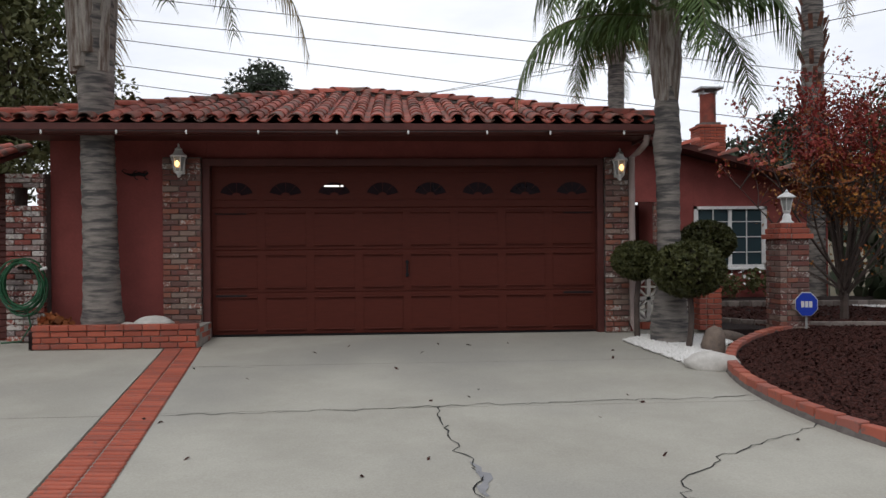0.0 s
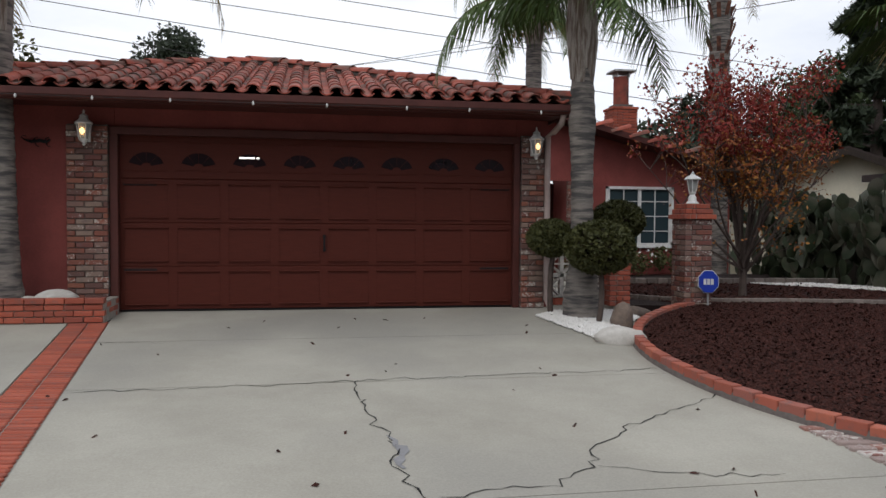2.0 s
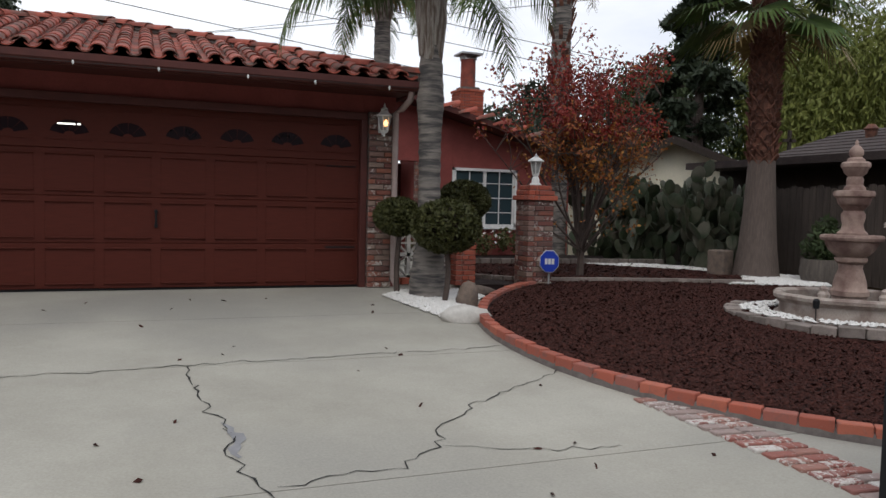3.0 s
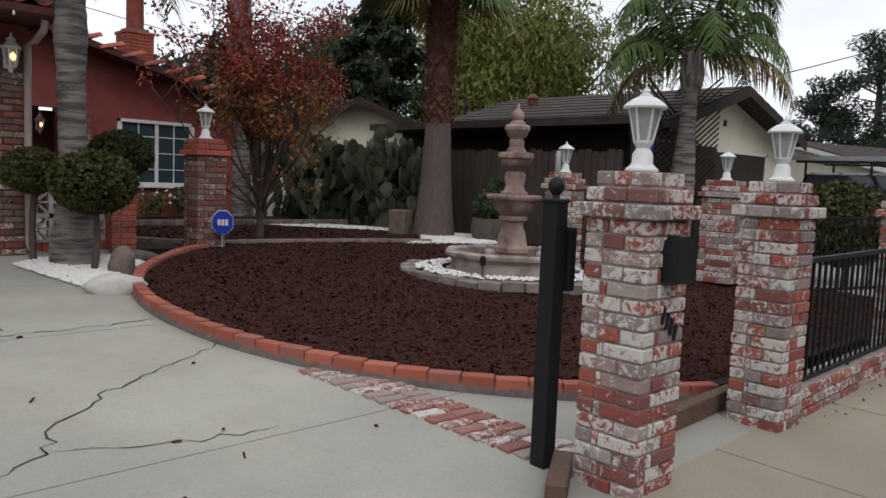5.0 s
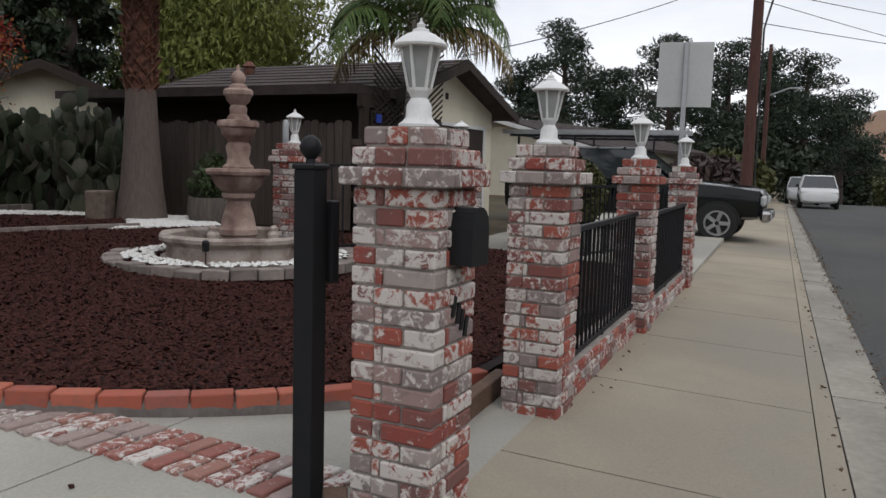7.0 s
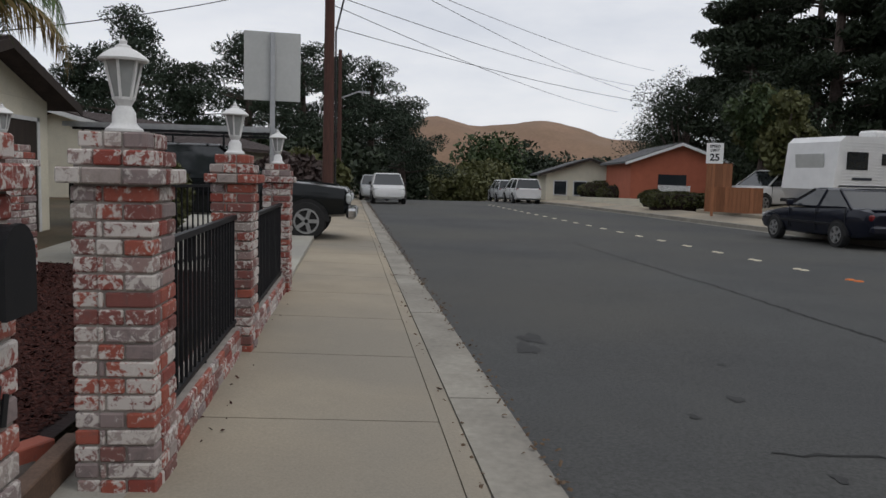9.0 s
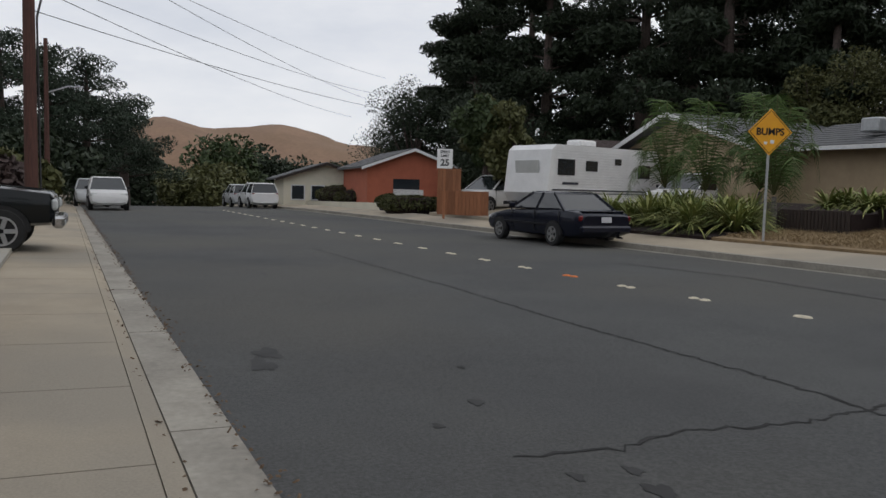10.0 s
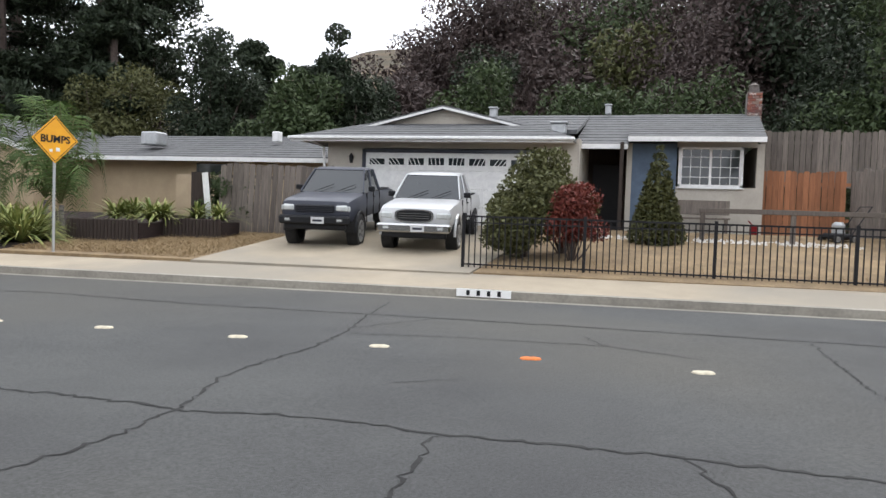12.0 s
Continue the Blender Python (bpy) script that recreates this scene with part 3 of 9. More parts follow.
def rz_at(x, y):
    u = (x - 5) * math.cos(SA) + (y + 9.05) * math.sin(SA)
    return road_z(u)


for i, (pts, w) in enumerate([
    ([(18.9, -12.7), (11.3, -12.85), (8.99, -12.8), (6.9, -12.88), (5.67, -12.9), (5.25, -12.82), (4.7, -12.94), (3.96, -13.0), (3.4, -12.91), (2.08, -12.98), (0.8, -12.93), (-2, -12.9), (-6, -12.8)], 0.017),
    ([(5.25, -12.82), (5.4, -13.4), (5.56, -13.95), (5.56, -14.64), (5.5, -15.6), (5.61, -16.77), (5.86, -17.76), (6.2, -19.8)], 0.014),
    ([(14.4, -17.7), (11.6, -18.3), (8.6, -18.1), (5.55, -18.25), (3.2, -18.34), (-0.5, -18.34), (-4, -18.2)], 0.022),
    ([(5.49, -16.5), (4.34, -16.77), (2.56, -16.89), (1.57, -16.43)], 0.01),
    ([(5.25, -12.8), (5.24, -12.3), (5.24, -11.83), (5.34, -11.44), (5.23, -10.84), (5.3, -10.25)], 0.013),
    ([(3.4, -12.91), (3.33, -12.39), (3.32, -11.76), (3.5, -11.0)], 0.013),
    ([(0.29, -18.2), (0.29, -16.39), (0.26, -15.18)], 0.011),
    ([(2.6, -16.9), (2.9, -17.5)], 0.008), ([(4.2, -14.2), (3.7, -14.6)], 0.006), ([(1.9, -13.0), (1.6, -12.3), (1.7, -11.5)], 0.01),
    ([(5.6, -17.0), (5.0, -18.2)], 0.008)]):
    crack("crack_road", pts, w * 1.25, M["crack"], rz_at, "dark crack winding across the asphalt", 20 + i)


def blotch(x, y, rx, ry, seed, zf=rz_at):
    r = random.Random(seed)
    n = 26
    ph = [r.uniform(0, 6.3) for _ in range(4)]
    vs = []
    for i in range(n):
        a = 2 * math.pi * i / n
        k = 1 + 0.22 * math.sin(3 * a + ph[0]) + 0.14 * math.sin(5 * a + ph[1]) + 0.08 * math.sin(9 * a + ph[2])
        px, py = x + rx * k * math.cos(a), y + ry * k * math.sin(a)
        vs.append((px, py, zf(px, py) + 0.004))
    solid("tar_stain", Build().add(vs, [tuple(range(n))]), M["patch"], "dark oily stain on the asphalt", "stain", kind="structure")


for i, (x, y, a, b_) in enumerate([(8.14, -9.58, 0.2, 0.1), (7.75, -9.46, 0.22, 0.09), (6.27, -10.53, 0.07, 0.05), (7.19, -10.86, 0.05, 0.03), (4.66, -10.66, 0.1, 0.06), (4.92, -10.71, 0.06, 0.04), (4.95, -10.4, 0.06, 0.03), (13.54, -13.95, 0.12, 0.03), (13.9, -10.67, 0.2, 0.04), (5.9, -10.1, 0.05, 0.03)]):
    blotch(x, y, a, b_, 50 + i)

M["orange"] = mat("marker_orange", (0.6, 0.17, 0.03), (0.45, 0.12, 0.03), 0.7)
M["markerwhite"] = mat("marker_white", (0.6, 0.55, 0.42), (0.4, 0.36, 0.28), 0.8, scale=20)
# raised lane dots
dot = Build().lathe([(0.055, 0), (0.05, 0.012), (0.03, 0.019)], 12)
dot_obs = []
for k, (x, y, m_) in enumerate([(3.23, -15.8, 1), (1.6, -15.76, 0), (4.85, -15.84, 0), (6.48, -15.75, 0), (8.18, -15.68, 0), (9.73, -15.55, 0), (11.1, -15.42, 0), (12.54, -15.4, 1)] + [(13.95 + 1.53 * i, -15.36 + 0.03 * i, 0) for i in range(22)]):
    b = Build()
    for s in (-0.09, 0.09) if x > 9 else (0.0, 0.07):
        b.lathe([(0.075, 0), (0.065, 0.012), (0.035, 0.02)], 10, (s, 0.02 * (s > 0), 0))
    solid("lane_marker", b, M["orange"] if m_ else M["markerwhite"], "worn orange raised lane marker" if m_ else "worn white raised lane marker pair", "lane marker", (x, y, rz_at(x, y) + 0.001), group="lane markers")

# ---- bricks ----
BRICK = {}


def brick_mesh(l, w, h, key):
    k = (round(l, 3), round(w, 3), round(h, 3), key)
    if k not in BRICK:
        BRICK[k] = Build().box((0, 0, 0), (l, w, h), 0, 0.006).mesh("brick", M[key])
    return BRICK[k]


def lay(parent, x0, x1, y, z0, z1, key="brick", course=0.0677, depth=0.09, along="x", length=0.2, seed=0):
    """Running bond on an upright face; the face runs along x (or y) from x0 to x1 at y."""
    r = random.Random(seed)
    n = max(1, round((z1 - z0) / course))
    ch = (z1 - z0) / n
    for i in range(n):
        a = x0 - (length / 2 if i % 2 else 0)
        while a < x1 - 0.02:
            s, e = max(a, x0), min(a + length, x1)
            if e - s > 0.03:
                j = r.uniform(-0.004, 0.004)
                me = brick_mesh(e - s - 0.01, depth, ch - 0.01, key)
                c = (s + e) / 2
                if along == "x":
                    piece("brick", me, parent, pose(c, y + j, z0 + (i + 0.5) * ch, 0, 0, r.uniform(-0.6, 0.6)))
                else:
                    piece("brick", me, parent, pose(y + j, c, z0 + (i + 0.5) * ch, 0, 0, 90 + r.uniform(-0.6, 0.6)))
            a += length


def pillar_bricks(parent, w, z0, n, key="brick", course=0.0677, seed=0):
    """A square pier: pinwheel courses of stretchers and halves, turned each course."""
    r = random.Random(seed)
    d = 0.09
    long, short = w * 0.62, w * 0.38
    for i in range(n):
        z = z0 + (i + 0.5) * course
        for q in range(4):
            # each side: one long and one short brick, swapping ends course by course
            a = -w / 2
            seq = (long, short) if (i + q) % 2 else (short, long)
            for k, l in enumerate(seq):
                e = a + l
                s = a + (d if (k == 0) else 0.0)
                if k == 0 and l < d + 0.03:
                    s = a + d
                me = brick_mesh(round(e - s - 0.008, 3), d, course - 0.009, key)
                c = (s + e) / 2
                rot = Matrix.Rotation(q * math.pi / 2, 4, "Z")
                j = r.uniform(-0.004, 0.004)
                piece("brick", me, parent, rot @ pose(c, -w / 2 + d / 2 + j, z, 0, 0, r.uniform(-0.5, 0.5)))
                a += l


def lantern(parent, z, s=1.0):
    """A white pier-mount lantern: foot, stem, glazed cage and hipped cap."""
    part("lamp_base", Build().lathe([(0.072 * s, 0), (0.072 * s, 0.01 * s), (0.058 * s, 0.02 * s), (0.046 * s, 0.035 * s), (0.044 * s, 0.075 * s), (0.034 * s, 0.092 * s), (0.029 * s, 0.1 * s), (0.034 * s, 0.112 * s), (0.042 * s, 0.125 * s)], 18, (0, 0, z)), M["white"], parent, smooth=True)
    z1, z2 = z + 0.125 * s, z + 0.275 * s
    part("lamp_glass", Build().lathe([(0.034 * s, 0), (0.064 * s, 0.145 * s)], 6, (0, 0, z1 + 0.003 * s)), M["lampglass"], parent)
    part("bulb", Build().lathe([(0.008 * s, 0), (0.02 * s, 0.03 * s), (0.02 * s, 0.06 * s), (0.006 * s, 0.085 * s)], 10, (0, 0, z1 + 0.02 * s)), M["white"], parent, smooth=True)
    for i in range(6):
        a = 2 * math.pi * i / 6
        part("cage_bar", Build().beam((0.038 * s * math.cos(a), 0.038 * s * math.sin(a), z1), (0.07 * s * math.cos(a), 0.07 * s * math.sin(a), z2), 0.009 * s, 0.009 * s), M["white"], parent)
    part("cage_ring", Build().lathe([(0.04 * s, 0), (0.045 * s, 0.012 * s)], 6, (0, 0, z1 - 0.002)), M["white"], parent)
    part("lamp_cap", Build().lathe([(0.093 * s, 0), (0.096 * s, 0.008 * s), (0.08 * s, 0.024 * s), (0.05 * s, 0.044 * s), (0.03 * s, 0.052 * s), (0.028 * s, 0.06 * s), (0.014 * s, 0.066 * s), (0.016 * s, 0.078 * s), (0.006 * s, 0.086 * s), (0.003 * s, 0.1 * s)], 14, (0, 0, z2 - 0.002)), M["white"], parent, smooth=True)


def pillar(x, y, z, w, n, rz, label, key="brick", lamp=1.0, red_cap=False):
    p = thing("brick_pillar", label, "pillar", (x, y, z), rz, group="brick pillars")
    h = n * 0.0677
    part("core", Build().span((-w / 2 + 0.012, -w / 2 + 0.012, 0.0), (w / 2 - 0.012, w / 2 - 0.012, h + 0.132)).span((-w / 2 + 0.034, -w / 2 + 0.034, h + 0.132), (w / 2 - 0.034, w / 2 - 0.034, h + 0.19)), M["mortar"] if key == "brick" else M["mortar_dark"], p, "grey mortar core")
    pillar_bricks(p, w, 0, n, key, seed=int(x * 100))
    pillar_bricks(p, w + 0.075, h, 1, key if not red_cap else "brickred", 0.07, seed=int(x * 100) + 1)
    part("cap_bed", Build().span((-w / 2 - 0.028, -w / 2 - 0.028, h + 0.006), (w / 2 + 0.028, w / 2 + 0.028, h + 0.064)), M["mortar"], p)
    pillar_bricks(p, w + 0.01, h + 0.07, 1, key if not red_cap else "brickred", 0.068, seed=int(x * 100) + 2)
    pillar_bricks(p, w - 0.05, h + 0.138, 1, key if not red_cap else "brickred", 0.068, seed=int(x * 100) + 3)
    part("cap_top", Build().span((-w / 2 + 0.034, -w / 2 + 0.034, h + 0.191), (w / 2 - 0.034, w / 2 - 0.034, h + 0.204)), M["mortar"], p)
    if lamp:
        l = thing("pier_lantern", "white metal lantern on a brick pillar", "lamp", (x, y, z + h + 0.207), rz, group="pier lanterns")
        lantern(l, 0, lamp)
    return p


# street-side pillars (mailbox pillar first)
P1 = pillar(3.33, -7.22, -0.37, 0.33, 18, 0, "whitewashed red brick pillar with a mailbox let in")
pillar(4.80, -7.22, -0.375, 0.31, 18, 0, "whitewashed red brick pillar ending a railing")
pillar(7.28, -7.20, -0.40, 0.29, 18, 0, "whitewashed red brick pillar between two railings")
pillar(10.2, -7.13, -0.43, 0.29, 18, 0, "whitewashed red brick pillar at the railing's end")
pillar(7.85, -3.35, -0.1, 0.34, 15, 0, "grey-red brick pillar beside the fountain")
pillar(9.15, -4.75, -0.12, 0.4, 15, 0, "whitewashed brick pillar at the inner gate")
pillar(4.78, -0.2, 0.0, 0.38, 17, 0, "red brick pillar with a plain red cap in the garden bed", "brickg", 1.15, True)

# ---- garage ----
GX0, GX1 = -4.3, 2.86
gw = thing("wall_garage", "rose stucco garage wall", "wall", kind="structure")
part("stucco", Build().span((GX0, 0, -0.1), (-2.44, 0.2, 2.62)), M["stucco"], gw)
part("stucco", Build().span((2.44, 0, -0.1), (GX1, 0.2, 2.62)), M["stucco"], gw)
part("stucco", Build().span((-2.438, 0.002, 2.13), (2.438, 0.2, 2.62)), M["stucco"], gw)
solid("wall_garage_side", Build().span((GX1 - 0.2, 0.202, -0.1), (GX1, 6.0, 2.62)), M["stucco"], "rose stucco side wall", "wall", kind="structure")
solid("wall_garage_west", Build().span((GX0, 0.202, -0.1), (GX0 + 0.2, 6.0, 2.62)), M["stucco"], "rose stucco side wall", "wall", kind="structure")
solid("wall_garage_back", Build().span((GX0 + 0.202, 5.8, -0.1), (GX1 - 0.202, 6.0, 2.62)), M["stucco"], "rose stucco back wall", "wall", kind="structure")
solid("ceiling", Build().span((GX0 + 0.21, 0.21, 2.45), (GX1 - 0.21, 5.79, 2.5)), M["trim"], "dark garage ceiling", "ceiling", kind="structure")
solid("floor", Build().span((GX0 + 0.21, 0.21, -0.1), (GX1 - 0.21, 5.79, 0.004)), M["concrete"], "concrete garage floor", "floor", kind="structure")
pl = thing("brick_pilaster", "narrow whitewashed brick facing beside the garage door", "pilaster", (0, 0, 0), group="brick pilasters")
part("backing", Build().span((-2.95, -0.075, 0.0), (-2.5, -0.003, 2.2)), M["mortar_dark"], pl)
lay(pl, -2.955, -2.495, -0.05, 0.02, 2.19, "brickg", seed=5)
pl = thing("brick_pilaster", "narrow whitewashed brick facing beside the garage door", "pilaster", (0, 0, 0), group="brick pilasters")
part("backing", Build().span((2.49, -0.075, -0.02), (2.8, -0.003, 2.2)), M["mortar_dark"], pl)
lay(pl, 2.485, 2.805, -0.05, 0.0, 2.19, "brickg", seed=6)
fr = thing("door_frame", "dark brown wooden garage door frame", "door frame", kind="structure")
part("jamb", Build().span((-2.49, -0.04, 0), (-2.40, 0.1, 2.13), 0.004), M["trim"], fr)
part("jamb", Build().span((2.40, -0.04, 0), (2.48, 0.1, 2.13), 0.004), M["trim"], fr)
part("head", Build().span((-2.49, -0.045, 2.1), (2.48, 0.1, 2.19), 0.004), M["trim"], fr)

# sectional door: four rows of eight raised panels, fan-lights in the top row
gd = thing("garage_door", "closed dark brown sectional garage door with fan-light panes", "garage door", (0, 0.06, 0.0))
rows_z = [0.02, 0.54, 1.065, 1.59, 2.11]
pw = 4.8 / 8
for i in range(4):
    z0, z1 = rows_z[i] + 0.003, rows_z[i + 1] - 0.003
    sec = part("section", Build().span((-2.4, 0.0, z0), (2.4, 0.04, z1), 0.004), M["door"], gd)
    for k in range(8):
        x0 = -2.4 + k * pw + 0.05
        x1 = x0 + pw - 0.1
        if i < 3:
            b = Build()
            b.span((x0, -0.024, z0 + 0.05), (x1, 0.0, z0 + 0.066), 0.004)
            b.span((x0, -0.024, z1 - 0.066), (x1, 0.0, z1 - 0.05), 0.004)
            b.span((x0, -0.003, z0 + 0.05), (x0 + 0.008, 0.0, z1 - 0.05), 0.001)
            b.span((x1 - 0.008, -0.003, z0 + 0.05), (x1, 0.0, z1 - 0.05), 0.001)
            part("raised_panel", b, M["door"], gd)
        else:
            xm, zb = (x0 + x1) / 2, z0 + 0.135
            for a in range(14, 166, 38):
                arc = [(xm + rad * math.cos(radians(q)), zb + rad * 0.86 * math.sin(radians(q))) for rad, qs in ((0.06, (a, a + 19, a + 36)), (0.205, (a + 36, a + 24, a + 12, a))) for q in qs]
                part("pane", Build().side_prism(arc, -0.004, 0.002, "y"), M["doorpane"], gd, "dark wedge pane of a fan-light")
            b = Build()
            for s in ((x0, z0 + 0.085, x1, z0 + 0.1), (x0, z1 - 0.085, x1, z1 - 0.075)):
                b.span((s[0], -0.01, s[1]), (s[2], 0.0, s[3]), 0.003)
            part("light_frame", b, M["door"], gd)
            # Glowing bars added on the pane face to paint its bright line.
            if k == 2:
                part("lit_tube", Build().span((xm - 0.12, -0.008, zb + 0.12), (xm + 0.06, -0.0045, zb + 0.138)).span((xm + 0.08, -0.008, zb + 0.12), (xm + 0.115, -0.0045, zb + 0.138)), M["tube"], gd, "glowing strip laid on a pane in place of a bright line")
hb = Build()
for sx in (-1, 1):
    for z in (0.5, 1.52):
        hb.span((sx * 2.36, -0.014, z - 0.013), (sx * 1.98, -0.004, z + 0.013), 0.003)
part("strap_hinge", hb, M["black"], gd, "black iron strap hinges")
part("handle", Build().span((-0.012, -0.05, 0.72), (0.012, -0.03, 0.93), 0.005).span((-0.02, -0.032, 0.73), (0.02, -0.01, 0.76)).span((-0.02, -0.032, 0.89), (0.02, -0.01, 0.92)), M["black"], gd, "black pull handle")
part("weather_seal", Build().span((-2.4, -0.012, 0.003), (2.4, 0.05, 0.018)), M["black"], gd)


def wall_lantern(x, y, z):
    l = thing("wall_lantern", "white cast wall lantern with a lit amber bulb", "lamp", (x, y, z), group="wall lanterns")
    part("back_plate", Build().box((0, 0.0, -0.02), (0.09, 0.02, 0.22), 0, 0.006), M["white"], l)
    part("arm", Build().tube([(0, 0, 0.06), (0, -0.06, 0.09), (0, -0.11, 0.07)], 0.012, 8).tube([(0, 0, -0.1), (0, -0.05, -0.15), (0, -0.11, -0.13)], 0.012, 8), M["white"], l, smooth=True)
    c = (0, -0.115, -0.12)
    part("cup", Build().lathe([(0.012, -0.06), (0.02, -0.045), (0.014, -0.03), (0.05, 0.0), (0.055, 0.015)], 12, c), M["white"], l, smooth=True)
    # Pale opaque panes paint the light inside; the bulb sits in front.
    part("lit_glass", Build().lathe([(0.046, 0.016), (0.076, 0.185)], 6, c), M["lampglass"], l, "opaque panes, pale colour standing for light through the glass")
    part("bulb", Build().lathe([(0.008, 0), (0.027, 0.03), (0.027, 0.05), (0.006, 0.08)], 10, (c[0], c[1] - 0.066, c[2] + 0.06)), M["bulb"], l, "glowing amber bulb", True)
    fr = Build()
    for i in range(6):
        a = 2 * math.pi * i / 6
        fr.beam((0.05 * math.cos(a), c[1] + 0.05 * math.sin(a), c[2] + 0.01), (0.082 * math.cos(a), c[1] + 0.082 * math.sin(a), c[2] + 0.19), 0.01, 0.01)
    part("cage", fr, M["white"], l)
    part("cap", Build().lathe([(0.098, 0.185), (0.1, 0.2), (0.06, 0.23), (0.04, 0.265), (0.05, 0.275), (0.02, 0.3), (0.01, 0.31), (0.014, 0.325), (0.003, 0.35)], 12, c), M["white"], l, smooth=True)


wall_lantern(-2.72, -0.105, 2.12)
wall_lantern(2.64, -0.105, 2.07)

# eaves, soffit, gutter and hipped tile roof
EX0, EX1, EY, EZ = -4.62, 2.95, -0.7, 2.5
AX, AY, AZ = -0.84, 3.08, 3.55
sf = thing("eaves", "dark brown boarded soffit and fascia", "eaves", kind="structure")
part("soffit", Build().slab([(EX0 + 0.05, EY + 0.05), (EX1 - 0.05, EY + 0.05), (EX1 - 0.05, -0.004), (EX0 + 0.05, -0.004)], 2.41, 2.44), M["trim"], sf)
part("fascia", Build().span((EX0 + 0.02, EY + 0.02, 2.38), (EX1 - 0.02, EY + 0.05, 2.52), 0.004), M["trim"], sf)
part("fascia", Build().span((EX1 - 0.05, EY + 0.052, 2.38), (EX1 - 0.02, 6.5, 2.52), 0.004), M["trim"], sf)
gp = Build()
gp.side_prism([(EY - 0.1, 2.5), (EY - 0.1, 2.43), (EY - 0.07, 2.395), (EY + 0.015, 2.39), (EY + 0.015, 2.5), (EY, 2.5), (EY, 2.405), (EY - 0.06, 2.41), (EY - 0.085, 2.44), (EY - 0.085, 2.5)], EX0, EX1, "x")
rain_gutter = solid("rain_gutter", gp, M["trim"], "dark brown metal rain gutter along the eaves", "gutter")
bl = Build().tube([(EX0 + 0.1, EY - 0.105, 2.42), (-1, EY - 0.108, 2.4), (EX1 - 0.1, EY - 0.105, 2.42)], 0.003, 5)
sl = solid("string_light", bl, M["wire"], "thin string of small white bulbs along the gutter", "string light")
for i in range(9):
    x = EX0 + 0.5 + i * 0.83 + random.uniform(-0.1, 0.1)
    part("bulb", Build().lathe([(0.006, 0.02), (0.013, 0), (0.01, -0.02), (0.002, -0.03)], 8, (x, EY - 0.11, 2.4)), M["white"], sl)
ds = solid("downspout", Build().tube([(EX1 - 0.12, EY, 2.4), (EX1 - 0.12, EY + 0.06, 2.3), (2.86, -0.25, 2.24), (2.82, -0.12, 2.2), (2.82, -0.12, 0.12), (2.84, -0.2, 0.03)], 0.038, 10), M["downpipe"], "pale painted downspout at the garage corner", "downspout", smooth=True)
roof = thing("roof_garage", "hipped roof of red clay barrel tiles", "roof", kind="structure")
deck = Build().add([(EX0, EY, EZ), (EX1, EY, EZ), (AX, AY, AZ), (EX0, 6.9, EZ), (EX1, 6.9, EZ)], [(0, 1, 2), (1, 4, 2), (4, 3, 2), (3, 0, 2), (0, 3, 4, 1)])
part("deck", deck, M["mortar_dark"], roof)


def barrel_mesh(l, r0, r1, name="tile", n=8, th=0.014):
    """A tapering half-round clay tile, lying along y, hollow below."""
    b = Build()
    rings = []
    for y, r in ((-l / 2, r0), (l / 2, r1)):
        ring = [(r * math.cos(math.pi * k / n), y, r * 0.72 * math.sin(math.pi * k / n)) for k in range(n + 1)]
        ring += [((r - th) * math.cos(math.pi * k / n), y, (r - th) * 0.72 * math.sin(math.pi * k / n) - 0.001) for k in range(n, -1, -1)]
        rings.append(ring)
    return b.loft(rings).mesh(name, M["tile"], True)


cap_tile = barrel_mesh(0.42, 0.085, 0.07)
ring0 = [(-0.075 + 0.15 * k / 6, -0.21, 0.035 * (abs(k - 3) / 3) ** 2) for k in range(7)]
ring1 = [(x, 0.21, z) for x, _, z in ring0]
low0 = [(x, y, z - 0.014) for x, y, z in reversed(ring0)]
low1 = [(x, y, z - 0.014) for x, y, z in reversed(ring1)]
pan_tile = Build().loft([ring0 + low0, ring1 + low1]).mesh("tile", M["tile"], True)
slope_f = math.atan2(AZ - EZ, AY - EY)
sl_len = math.hypot(AZ - EZ, AY - EY)
row_n, pitch = 11, 0.232
step = sl_len / row_n
ncol = 33
for i in range(row_n):
    for k in range(ncol):
        x = EX0 + 0.1 + k * pitch
        d = (i + 0.5) * step
        y = EY - 0.07 + d * math.cos(slope_f)
        z = EZ + 0.03 + d * math.sin(slope_f)
        fr_ = (y - EY) / (AY - EY)
        x0, x1 = EX0 + (AX - EX0) * fr_, EX1 + (AX - EX1) * fr_
        if x0 - 0.02 < x < x1 + 0.02:
            piece("tile", cap_tile, roof, pose(x, y, z + 0.03, math.degrees(slope_f) + random.uniform(-1.6, 1.0), 0, random.uniform(-1, 1)))
            piece("tile", pan_tile, roof, pose(x + pitch / 2, y, z, math.degrees(slope_f) + random.uniform(-0.8, 0.4), 0, random.uniform(-0.6, 0.6)))
hip_tile = barrel_mesh(0.44, 0.115, 0.09, "hip_tile")
for xe in (EX0, EX1):
    a, c = Vector((xe, EY, EZ + 0.09)), Vector((AX, AY, AZ + 0.1))
    n = 15
    for i in range(n):
        p = a.lerp(c, (i + 0.5) / n)
        d = (c - a)
        yaw_ = math.degrees(math.atan2(-d.x, d.y))
        pit = math.degrees(math.atan2(d.z, math.hypot(d.x, d.y)))
        piece("hip_tile", hip_tile, roof, pose(p.x, p.y, p.z + 0.01 * random.random(), pit - 2, 0, yaw_))
